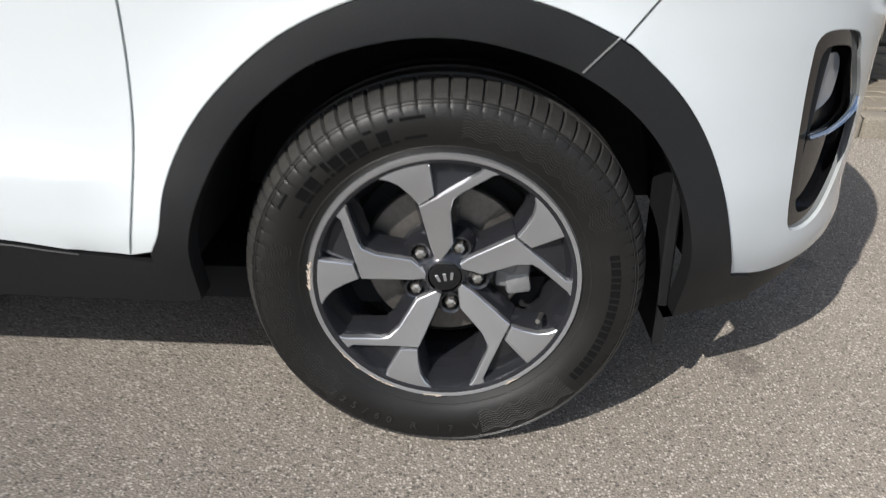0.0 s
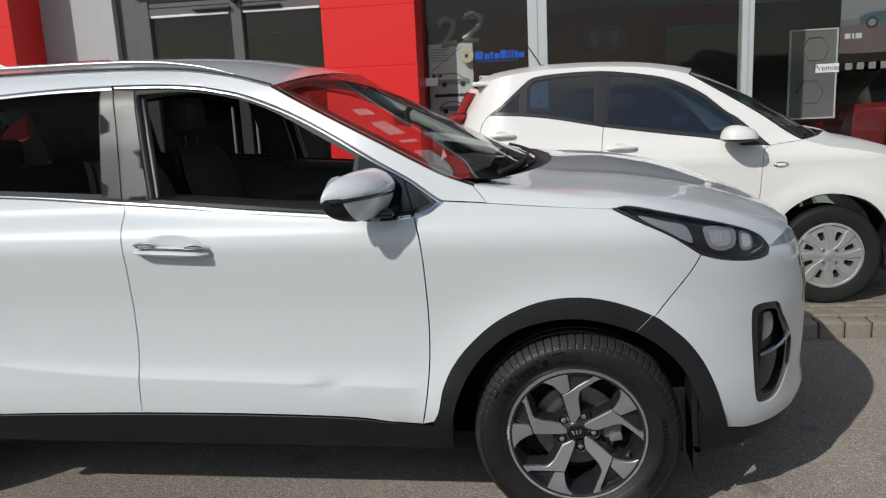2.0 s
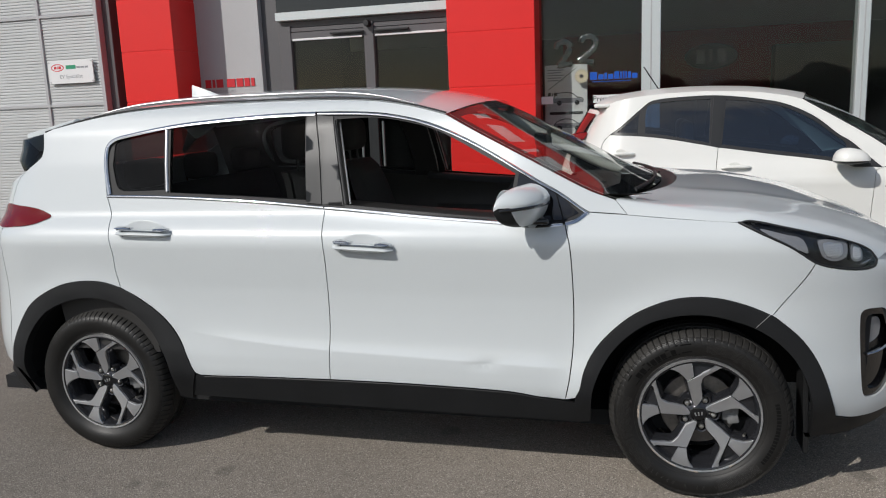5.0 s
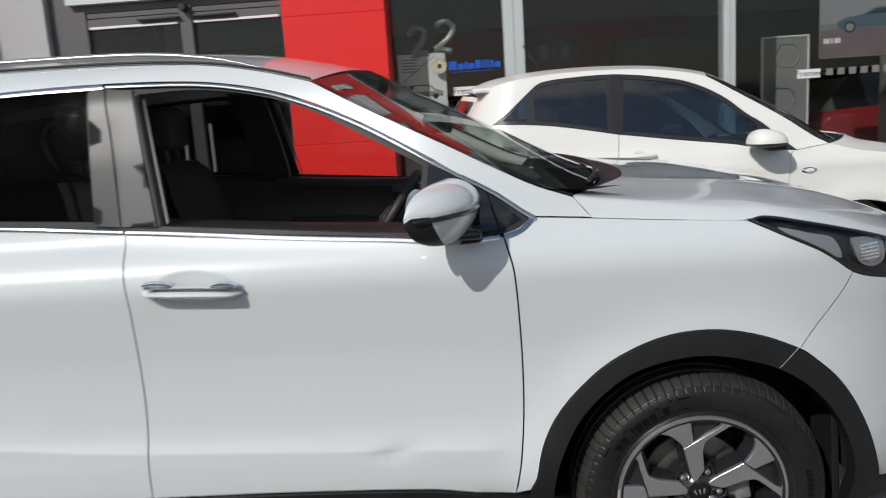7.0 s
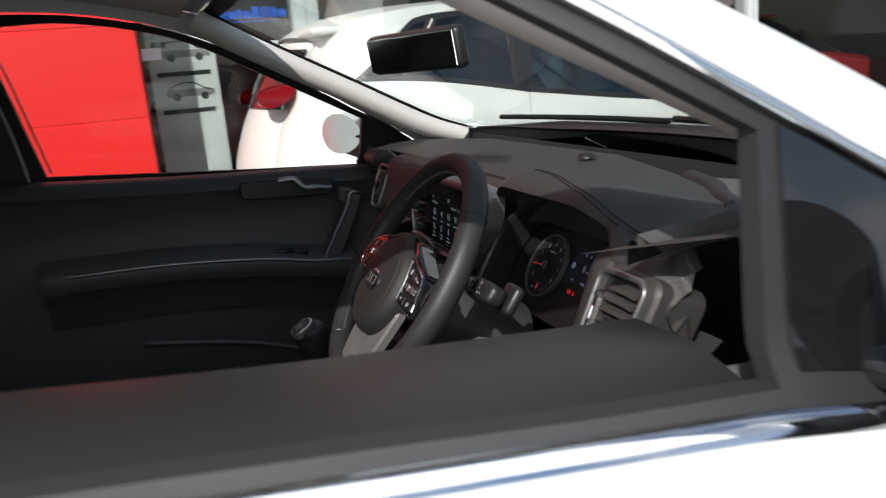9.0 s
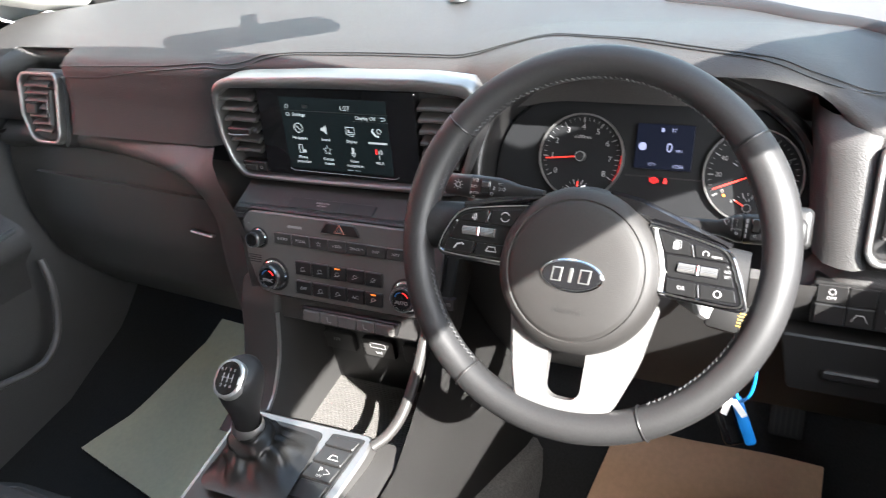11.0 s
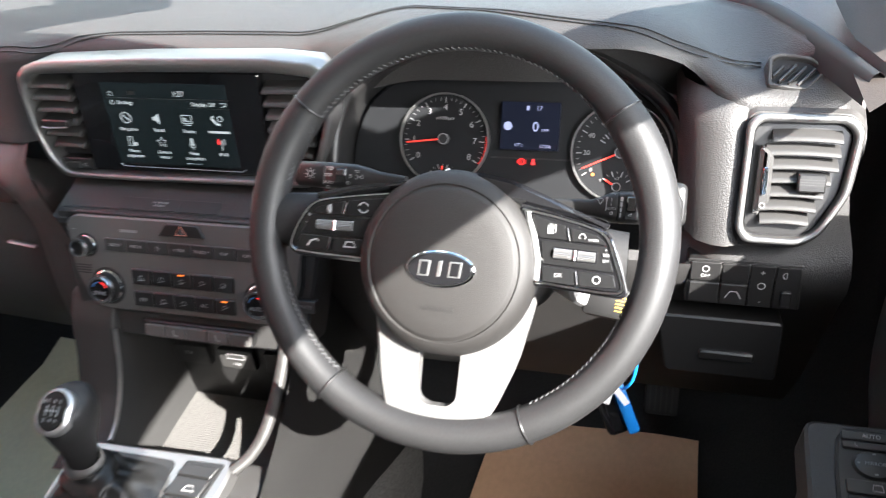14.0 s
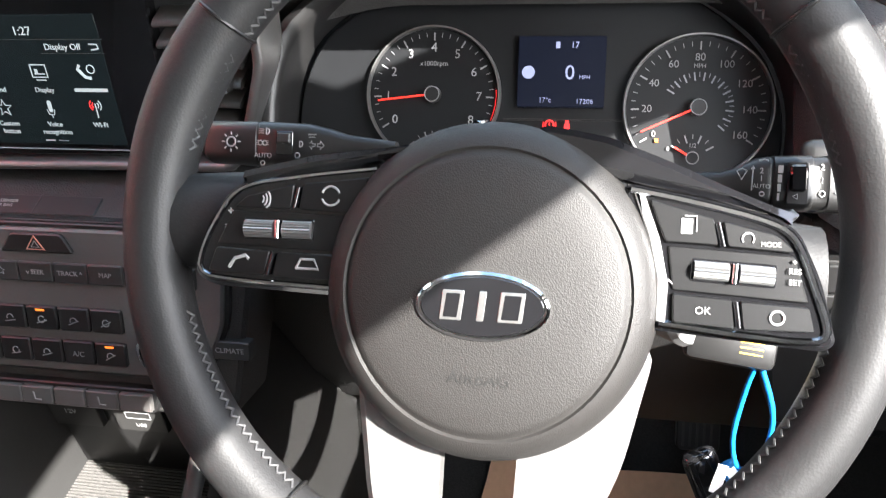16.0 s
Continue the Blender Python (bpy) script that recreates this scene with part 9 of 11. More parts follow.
    if sgn > 0:
        words("RES", 0.0222, 0.0026, 0.0031, MR, MARK, wheel, 0.0026)
        words("SET", 0.0226, -0.0016, 0.0031, MR, MARK, wheel, 0.0026)
        words("+", 0.0218, 0.0062, 0.0036, MR, MARK, wheel, 0.0026)
    else:
        words("+", -0.0225, 0.0070, 0.0055, MR, MARK, wheel, 0.0008)
        words("-", -0.0225, -0.0060, 0.0055, MR, MARK, wheel, 0.0008)
        line_path(MR, wheel, MARK, [(-0.025, 0.001), (-0.023, 0.001), (-0.021, 0.003), (-0.021, -0.002), (-0.023, 0.0), (-0.025, 0.0)], 0.0003, 0.0008)
    sx = 0.0215 if sgn < 0 else -0.0225
    for yy, dd in ((0.0048, 1), (-0.0048, -1)):
        line_path(MR, wheel, MARK, [(sx - 0.0018, yy), (sx, yy + 0.0014 * dd), (sx + 0.0018, yy)], 0.0004, 0.0008)
# silver lower spoke with its opening
SP = [(-0.058, -0.048), (-0.050, -0.115), (-0.044, -0.140), (-0.034, -0.153), (-0.015, -0.158), (0.018, -0.158), (0.033, -0.151), (0.044, -0.134), (0.060, -0.095), (0.072, -0.042)]
hole = np.array(rounded([(-0.0165, -0.072), (-0.0175, -0.128), (-0.010, -0.134), (0.008, -0.134), (0.0145, -0.128), (0.017, -0.072)], 0.006))
plate("lower_spoke", SP, M_WH, SPOKE, wheel, -0.006, 0.006, 0.010, 0.003, "satin silver lower spoke", holes=(hole,))

# column, stalks, ignition
col = group_part("steering_column", "black steering column shroud with two stalks")
MC = M_WH @ Matrix.Translation((0, -0.012, -0.10))
bm = bmesh.new()
rows = []
for z_, rx_, ry_ in ((0.070, 0.048, 0.046), (0.050, 0.060, 0.056), (0.0, 0.068, 0.060), (-0.08, 0.072, 0.060)):
    rows.append([bm.verts.new(MC @ Vector((rx_ * math.cos(t), ry_ * math.sin(t) - 0.012, z_))) for t in (2 * math.pi * j / 28 for j in range(28))])
for p, q in zip(rows, rows[1:]):
    for j in range(28):
        bm.faces.new((p[j], p[(j + 1) % 28], q[(j + 1) % 28], q[j]))
bm.faces.new(rows[0])
part("shroud", bm, HARD, col, "", deg=45)


def stalk(stations, label):
    """A column stalk: rounded square sections (x, y, half height) laid along the wheel's plane, behind the rim."""
    bm = bmesh.new()
    rows = []
    for x, y, h in stations:
        row = []
        for j in range(24):
            t = 2 * math.pi * j / 24
            c, q = math.cos(t), math.sin(t)
            row.append(bm.verts.new(M_WH @ Vector((x, y + h * math.copysign(abs(q) ** 0.55, q), -0.050 + 0.92 * h * math.copysign(abs(c) ** 0.55, c)))))
        rows.append(row)
    for p, q in zip(rows, rows[1:]):
        for j in range(24):
            bm.faces.new((p[j], p[(j + 1) % 24], q[(j + 1) % 24], q[j]))
    bm.faces.new(rows[0])
    bm.faces.new(rows[-1])
    return part("stalk", bm, BTN, col, label, deg=50)


stalk([(-0.1572, 0.0437, 0.0060), (-0.1560, 0.0437, 0.0090), (-0.1530, 0.0437, 0.0110), (-0.1270, 0.0432, 0.0116), (-0.1266, 0.0432, 0.0111), (-0.1258, 0.0432, 0.0111), (-0.1254, 0.0432, 0.0116), (-0.0996, 0.0428, 0.0112), (-0.0900, 0.0425, 0.0095), (-0.0800, 0.0420, 0.0070), (-0.0550, 0.0400, 0.0060)], "black lamp stalk")
stalk([(0.0600, 0.0280, 0.0060), (0.1020, 0.0285, 0.0065), (0.1090, 0.0290, 0.0085), (0.1180, 0.0297, 0.0122), (0.1226, 0.0300, 0.0127), (0.1232, 0.0300, 0.0121), (0.1240, 0.0300, 0.0121), (0.1245, 0.0300, 0.0130), (0.1410, 0.0306, 0.0130), (0.1415, 0.0306, 0.0124), (0.1475, 0.0308, 0.0124), (0.1480, 0.0308, 0.0130), (0.1560, 0.0310, 0.0126), (0.1700, 0.0312, 0.0110), (0.1730, 0.0312, 0.0070)], "black wiper stalk")
ML = M_WH @ Matrix.Translation((0, 0, -0.0390))
line_path(ML, col, MARK, circle(-0.1400, 0.0433, 0.0024, 14), 0.0005, 0, closed=True)
for k in range(8):
    a = k * math.pi / 4
    line_path(ML, col, MARK, [(-0.1400 + 0.0036 * math.cos(a), 0.0433 + 0.0036 * math.sin(a)), (-0.1400 + 0.0050 * math.cos(a), 0.0433 + 0.0050 * math.sin(a))], 0.0004, 0)
line_path(ML, col, MARK, circle(-0.1210, 0.0490, 0.0016, 8, -90, 90), 0.0004, 0, closed=True)
bars(ML, col, MARK, [(-0.1250, 0.0478 + 0.0010 * k, -0.1222, 0.0482 + 0.0010 * k) for k in range(3)], 0)
for sx in (-1, 1):
    line_path(ML, col, MARK, circle(-0.1228 + 0.0012 * sx, 0.0430, 0.0012, 8), 0.0003, 0, closed=True)
    bars(ML, col, MARK, [(-0.1228 + 0.0027 * sx - 0.0006, 0.0420 + 0.0010 * k, -0.1228 + 0.0027 * sx + 0.0006, 0.0423 + 0.0010 * k) for k in range(3)], 0)
words("AUTO", -0.1224, 0.0366, 0.0034, ML, MARK, col, 0.0)
line_path(ML, col, MARK, circle(-0.1224, 0.0328, 0.0011, 12), 0.0003, 0, closed=True)
plate("stalk_slot", rect(-0.1158, 0.0372, -0.1068, 0.0492), ML, GLOSS, col, -0.006, -0.0002, 0.001, 0.0003)
plate("stalk_slider", rect(-0.1148, 0.0430, -0.1078, 0.0482), ML, BTN_GREY, col, -0.004, 0.0016, 0.0008, 0.0006)
line_path(ML, col, MARK, circle(-0.1030, 0.0428, 0.0016, 8, -90, 90), 0.0003, 0, closed=True)
line_path(ML, col, MARK, circle(-0.1040, 0.0370, 0.0013, 12), 0.0003, 0, closed=True)
for x, d in ((-0.0968, -1), (-0.0925, 1)):
    line_path(ML, col, MARK, [(x - 0.0016 * d, 0.0418), (x, 0.0418), (x, 0.0404), (x + 0.0020 * d, 0.0425), (x, 0.0446), (x, 0.0432), (x - 0.0016 * d, 0.0432)], 0.0003, -0.0012, closed=True)
bars(ML, col, MARK, [(-0.0990, 0.0475, -0.0945, 0.0481), (-0.0985, 0.0462, -0.0950, 0.0467)], -0.0010)
MRS = M_WH @ Matrix.Translation((0, 0, -0.0378))
line_path(MRS, col, MARK, [(0.1080, 0.0350), (0.1102, 0.0362), (0.1124, 0.0354), (0.1102, 0.0312)], 0.0003, -0.0010, closed=True)
line_path(MRS, col, MARK, [(0.1146, 0.0262), (0.1150, 0.0372)], 0.0003, -0.0006)
line_path(MRS, col, MARK, [(0.1142, 0.0360), (0.1150, 0.0374), (0.1157, 0.0360)], 0.0003, -0.0006)
words("2", 0.1186, 0.0352, 0.0036, MRS, MARK, col, 0.0)
words("1", 0.1186, 0.0317, 0.0036, MRS, MARK, col, 0.0)
words("AUTO", 0.1188, 0.0282, 0.0028, MRS, MARK, col, 0.0)
line_path(MRS, col, MARK, circle(0.1190, 0.0248, 0.0010, 12), 0.0003, 0, closed=True)
line_path(MRS, col, MARK, [(0.1174, 0.0398), (0.1198, 0.0406), (0.1216, 0.0398)], 0.0003, -0.0004)
bars(MRS, col, MARK, [(0.1256, 0.0345 - 0.0042 * k, 0.1278 - 0.0004 * k, 0.0379 - 0.0042 * k) for k in range(4)], 0.0001)
plate("stalk_slot", rect(0.1298, 0.0205, 0.1388, 0.0398), MRS, DARK, col, -0.006, 0.0002, 0.001, 0.0003)
plate("stalk_slider", rect(0.1306, 0.0262, 0.1380, 0.0385), MRS, GLOSS, col, -0.004, 0.0022, 0.002, 0.0010)
line_path(MRS, col, MARK, [(0.1322, 0.0240), (0.1342, 0.0252), (0.1342, 0.0228)], 0.0003, 0.0005, closed=True)
words("2", 0.1446, 0.0375, 0.0038, MRS, MARK, col, -0.0004)
words("1", 0.1446, 0.0315, 0.0038, MRS, MARK, col, -0.0004)
line_path(MRS, col, MARK, circle(0.1448, 0.0256, 0.0013, 12), 0.0003, -0.0004, closed=True)
line_path(MRS, col, MARK, [(0.1500, 0.0262), (0.1516, 0.0272), (0.1516, 0.0252)], 0.0003, 0, closed=True)
boxed("stalk_paddle", (-0.022, -0.018, -0.007), (0.012, 0.018, 0.007), BTN, col, "", 0.006, 3, M_WH @ Matrix.Translation((0.165, 0.036, -0.072)))
lathe("ignition_barrel", [(0, 0.02), (0.014, 0.02), (0.017, 0.016), (0.018, -0.03)], SATIN, col, "ignition barrel", 28, m=frame_of((-0.775, 0.492, 0.998), (0, -1, 0), (-0.75, -0.45, 0.35)))

# ---- cabin shell: floor, trims, headlining, pillars ----
shell = group_part("cabin_lining", "dark carpet, trims and pale headlining")
bm = bmesh.new()
fl = [(-2.6, 0.50), (-2.0, 0.47), (-1.7, 0.44), (-0.95, 0.42), (-0.70, 0.43), (-0.52, 0.48), (-0.40, 0.56), (-0.30, 0.70), (-0.28, 1.0), (-0.28, 1.16)]
rows = [[bm.verts.new((x, y, z)) for y in (0.10, 0.5, MID, 1.36, 2 * MID - 0.10)] for x, z in fl]
for p, q in zip(rows, rows[1:]):
    for k in range(4):
        bm.faces.new((p[k], p[k + 1], q[k + 1], q[k]))
part("carpet", bm, CARPET, shell, "black carpet and bulkhead", deg=40)
patch("headliner", lambda u, v: roof_fn(0.03)(0.02 + 0.95 * u, 0.02 + 0.96 * v), 24, 15, HEADLINE, shell, "pale headlining")
for is_far in (False, True):
    inw = (0, -1, 0) if is_far else (0, 1, 0)
    # door cards below the glass
    card = join_lines(sl([(-2.50, 1.185), (-2.254, 1.195), (-1.844, 1.172), (-1.512, 1.146), (-1.088, 1.112), (-0.773, 1.090), (-0.52, 1.085)], 0.04), sl([(-0.52, 1.085), (-0.44, 0.90), (-0.44, 0.42)], 0.04), sl([(-0.44, 0.42), (-2.2, 0.42)], 0.08), sl([(-2.2, 0.42), (-2.50, 1.185)], 0.06))
    sheet("door_card", card, on_body(0.125, is_far), DOOR_TRIM_HAZED, shell, "grained dark door trim", 0.06, (), 0.0, 0.0, inw)
    pts = [on_body(0.0, is_far)(s, z) for s, z in sl([(-1.50, 1.142), (-1.088, 1.108), (-0.74, 1.088)] + ([(-0.62, 1.080), (-0.50, 1.070)] if is_far else []), 0.05)]
    sh_ = bmesh.new()
    rows = []
    for p in pts:
        s_ = -1 if is_far else 1
        rows.append([sh_.verts.new((p.x, p.y + s_ * d, p.z + h)) for d, h in (((0.018, 0.002), (0.030, 0.012), (0.09, 0.026), (0.140, 0.020), (0.156, -0.012)) if is_far else ((0.018, 0.002), (0.030, 0.012), (0.11, 0.032), (0.198, 0.028), (0.215, -0.06)))])
    for p, q in zip(rows, rows[1:]):
        for k in range(4):
            sh_.faces.new((p[k], p[k + 1], q[k + 1], q[k]))
    part("window_ledge", sh_, HARD if is_far else BTN, shell, "dark window ledge", deg=60)
    # pillar linings
    for ln, w_, nm in ((A_EDGE, 0.075, "front_pillar_lining"),):
        rows = []
        bm = bmesh.new()
        for x, z in spline(ln, 0.05):
            y = flank_y(x, z)
            s_ = -1 if is_far else 1
            yy = 2 * MID - y if is_far else y
            rows.append([bm.verts.new((x + dx, yy + s_ * dy, z + dz)) for dx, dy, dz in ((0.01, 0.02, 0.0), (0.004, 0.11, -0.002), (-0.006, 0.132, -0.010), (-0.022, 0.136, -0.026), (-0.034, 0.11, -0.046), (-0.030, 0.03, -0.040))])
        for p, q in zip(rows, rows[1:]):
            for k in range(5):
                bm.faces.new((p[k], p[k + 1], q[k + 1], q[k]))
        part(nm, bm, HEADLINE, shell, "pale pillar lining", deg=60)
    bpl = join_lines(sl([(-1.66, 1.56), (-1.50, 1.545)], 0.04), sl([(-1.50, 1.545), (-1.44, 1.15), (-1.46, 0.45)], 0.05), sl([(-1.46, 0.45), (-1.60, 0.45)], 0.05), sl([(-1.60, 0.45), (-1.59, 1.15), (-1.66, 1.56)], 0.05))
    sheet("centre_pillar_lining", bpl, on_body(0.075, is_far), HARD, shell, "dark pillar lining", 0.05, (), 0.03, 0.0, inw)
    cpl = join_lines(sl([(-2.30, 1.53), (-2.95, 1.48)], 0.06), sl([(-2.95, 1.48), (-2.90, 1.10), (-2.85, 0.5)], 0.06), sl([(-2.85, 0.5), (-2.35, 0.5)], 0.06), sl([(-2.35, 0.5), (-2.52, 1.19), (-2.60, 1.30), (-2.61, 1.42), (-2.52, 1.50), (-2.30, 1.53)], 0.05))
    sheet("rear_pillar_lining", cpl, on_body(0.05, is_far), HARD, shell, "dark rear pillar lining", 0.08, (), 0.0, 0.0, inw)

# driver's door armrest with switches
arm = group_part("door_armrest", "driver's door armrest with mirror switches")
bm = bmesh.new()
box(bm, (-1.45, 0.12, 0.70), (-0.805, 0.292, 0.900), 0.040, 6)
part("rest", bm, HARD, arm, "grained armrest")
plate("switch_plate", [(-0.017, 0.030), (-0.008, 0.038), (0.030, 0.038), (0.034, 0.02), (0.030, -0.060), (-0.020, -0.060), (-0.020, 0.0)], M_DS, BTN, arm, -0.02, 0.006, 0.006, 0.002)
plate("switch_plate_edge", [(-0.040, 0.044), (0.040, 0.044), (0.040, -0.30), (-0.040, -0.30)], M_DS, HARD, arm, -0.04, 0.001, 0.012, 0.003)
K = M_DS @ Matrix.Translation((0.008, 0.006, 0.006))
lathe("mirror_pad", [(0, 0.0035), (0.009, 0.0040), (0.0125, 0.0030), (0.0140, 0.0)], BTN_GREY, arm, "round mirror pad", 32, m=K @ Matrix.Diagonal((1.15, 0.85, 1, 1)))
words("MIRROR", 0, 0, 0.0042, K, MARK, arm, 0.0042)
for dx, dy in ((0, 0.0085), (0, -0.0085), (0.0115, 0), (-0.0115, 0)):
    bars(K, arm, MARK, [(dx - 0.0012, dy - 0.0006, dx + 0.0012, dy + 0.0006)], 0.0036)
for y0, y1 in ((0.034, 0.026), (0.025, 0.0185), (-0.0075, -0.019), (-0.021, -0.034)):
    plate("door_key", rect(-0.014, y1, 0.030, y0), M_DS, BTN_GREY, arm, 0.004, 0.0085, 0.002, 0.0008)
words("AUTO", 0.008, 0.030, 0.0050, M_DS, MARK, arm, 0.0088)
words("L", -0.004, 0.0218, 0.0050, M_DS, MARK, arm, 0.0088)
words("R", 0.020, 0.0218, 0.0050, M_DS, MARK, arm, 0.0088)
for x in (-0.006, 0.022):
    line_path(M_DS, arm, MARK, [(x - 0.003, -0.029), (x + 0.003, -0.029), (x + 0.003, -0.025), (x - 0.003, -0.025)], 0.0006, 0.0088, closed=True)
line_path(M_DS, arm, MARK, [(0.004, -0.016), (0.012, -0.016), (0.011, -0.011), (0.005, -0.011)], 0.0006, 0.0088, closed=True)
for k in range(2):
    plate("window_key", rect(-0.014, -0.056 - 0.03 * k, 0.030, -0.037 - 0.03 * k), M_DS, BTN, arm, 0.004, 0.012, 0.004, 0.002)

# passenger door details
pd = group_part("passenger_door_trim", "dark door trim with silver pull and release handles")
M_PD = frame_of((0, 1.700, 0), (1, 0, 0), (0, -1, 0))
plate("pull_handle", [(-0.684, 1.052), (-0.650, 1.043), (-0.660, 1.000), (-0.742, 0.838), (-0.782, 0.855), (-0.700, 1.005)], M_PD, DOOR_TRIM_HAZED, pd, 0.0, 0.058, 0.008, 0.006, "upright pull handle")
plate("handle_root", [(-0.704, 1.062), (-0.660, 1.050), (-0.672, 1.010), (-0.712, 1.020)], M_PD, DOOR_TRIM_HAZED, pd, 0.0, 0.030, 0.012, 0.006)
tube("pull_trim", spline([(-0.652, 1.643, 1.041), (-0.668, 1.640, 1.047), (-0.683, 1.640, 1.045), (-0.690, 1.640, 1.022), (-0.702, 1.640, 0.998), (-0.744, 1.640, 0.926), (-0.780, 1.640, 0.858), (-0.772, 1.640, 0.850), (-0.746, 1.643, 0.842)], 0.008), 0.0048, SILVER, pd, "silver trim on the pull handle", 8)
plate("handle_recess", [(-0.960, 1.104), (-0.712, 1.092), (-0.720, 1.044), (-0.960, 1.058)], M_PD, BTN, pd, 0.0, 0.026, 0.014, 0.003, "dark recess of the release lever")
tube("release_lever", spline([(-0.862, 1.668, 1.098), (-0.822, 1.664, 1.098), (-0.810, 1.662, 1.084), (-0.796, 1.662, 1.072), (-0.770, 1.664, 1.070), (-0.726, 1.672, 1.062)], 0.008), 0.0085, SILVER, pd, "satin release lever", 10)
bm = bmesh.new()
rows = []
for x, z in spline([(-0.685, 0.862), (-0.707, 0.867), (-0.791, 0.876), (-0.924, 0.902), (-1.15, 0.925), (-1.45, 0.935)], 0.04):
    rows.append([bm.verts.new((float(x), y, float(z) + h)) for y, h in ((1.700, 0.034), (1.672, 0.028), (1.640, 0.012), (1.632, 0.004), (1.630, -0.010), (1.634, -0.036), (1.650, -0.052), (1.675, -0.075), (1.700, -0.14))])
for p, q in zip(rows, rows[1:]):
    for k in range(8):
        bm.faces.new((p[k], p[k + 1], q[k + 1], q[k]))
part("armrest", bm, DOOR_TRIM_HAZED, pd, "grained armrest", deg=60)
tube("armrest_trim", spline([(-0.700, 1.636, 0.869), (-0.791, 1.633, 0.879), (-0.924, 1.633, 0.905), (-1.15, 1.633, 0.928), (-1.40, 1.633, 0.936)], 0.03), 0.0055, SILVER, pd, "silver armrest strip", 8)
tube("card_crease", spline([(-0.690, 1.640, 0.829), (-0.800, 1.636, 0.839), (-0.937, 1.636, 0.862), (-1.15, 1.636, 0.885), (-1.40, 1.636, 0.894)], 0.03), 0.0016, BTN, pd, "", 6)
M_PS = frame_of((-0.862, 1.656, 0.909), (-0.98, 0, 0.18), (0.10, -0.45, 0.89))
plate("window_switch", rect(-0.052, -0.012, 0.052, 0.010), M_PS, BTN, pd, -0.012, 0.004, 0.004, 0.001, "black window switch panel")
for x in (-0.030, 0.022):
    plate("window_key", rect(x - 0.016, -0.007, x + 0.016, 0.006), M_PS, BTN_GREY, pd, 0.0, 0.009, 0.003, 0.002)
tube("pocket_lip", spline([(-0.660, 1.672, 0.775), (-0.672, 1.655, 0.738), (-0.692, 1.650, 0.680), (-0.720, 1.648, 0.636), (-0.762, 1.648, 0.614), (-0.820, 1.648, 0.628), (-0.884, 1.648, 0.650), (-1.007, 1.648, 0.689), (-1.25, 1.650, 0.735)], 0.02), 0.007, PANEL_GREY, pd, "moulded pocket lip", 10)
tube("card_crease", spline([(-0.540, 1.682, 1.002), (-0.600, 1.682, 1.010), (-0.660, 1.684, 1.022)], 0.03), 0.003, BTN, pd, "", 6)

# ---- seats ----
def seat(cy, nm, lab):
    s = group_part(nm, lab)

    def pad(name, fn, nu=20, nv=18, mat=FABRIC):
        return patch(name, fn, nu, nv, mat, s, deg=70)

    def cushion(u, v):
        t = 2 * v - 1
        x = -1.60 + 0.63 * u
        e = (1 - abs(t) ** 4) ** 0.5
        top = 0.665 + 0.045 * smooth01(0.3, 0.95, u) + 0.030 * max(0, abs(t) - 0.55) / 0.4
        edge = smooth01(1.0, 0.88, u)
        z = 0.50 + (top - 0.50) * (0.15 + 0.85 * e) * (0.45 + 0.55 * edge)
        return Vector((x, cy + 0.255 * t, z))
    pad("cushion", cushion)

    def back(u, v):
        t = 2 * v - 1
        z = 0.62 + 0.66 * u
        x = -1.60 - 0.22 * u
        e = (1 - abs(t) ** 4) ** 0.5
        w_ = 0.255 - 0.05 * smooth01(0.75, 1.0, u)
        return Vector((x + 0.075 * e * (1 - smooth01(0.93, 1.0, u)) + 0.03 * max(0, abs(t) - 0.55), cy + w_ * t, z))
    pad("backrest", back)

    def rear(u, v):
        t = 2 * v - 1
        e = (1 - abs(t) ** 4) ** 0.5
        w_ = 0.255 - 0.05 * smooth01(0.75, 1.0, u)
        return Vector((-1.60 - 0.22 * u - 0.07 * e, cy + w_ * t, 0.62 + 0.66 * u))
    pad("seat_back_shell", rear, mat=HARD)
    bm = bmesh.new()
    box(bm, (-1.895, cy - 0.13, 1.335), (-1.79, cy + 0.13, 1.515), 0.045, 4)
    part("headrest", bm, FABRIC, s, "rounded headrest", deg=80)
    for q in (-0.06, 0.06):
        tube("headrest_post", [(-1.83, cy + q, 1.25), (-1.84, cy + q, 1.36)], 0.007, BTN, s, "", 8)
    for q in (-0.15, 0.15):
        ln = [cushion(u, 0.5 + q) + Vector((0, 0, 0.002)) for u in [i / 24 for i in range(25)]]
        tube("piping", ln, 0.0016, THREAD, s, "", 5)
    for q in range(26):
        v = 0.37 + 0.26 * q / 25
        ln = [cushion(u, v) + Vector((0, 0, 0.0006)) for u in [0.3 + 0.66 * i / 14 for i in range(15)]]
        tube("cloth_rib", ln, 0.0012, FABRIC, s, "", 4)
    boxed("seat_base", (-1.58, cy - 0.21, 0.43), (-1.05, cy + 0.21, 0.52), BTN, s, "", 0.02, 2)
    return s


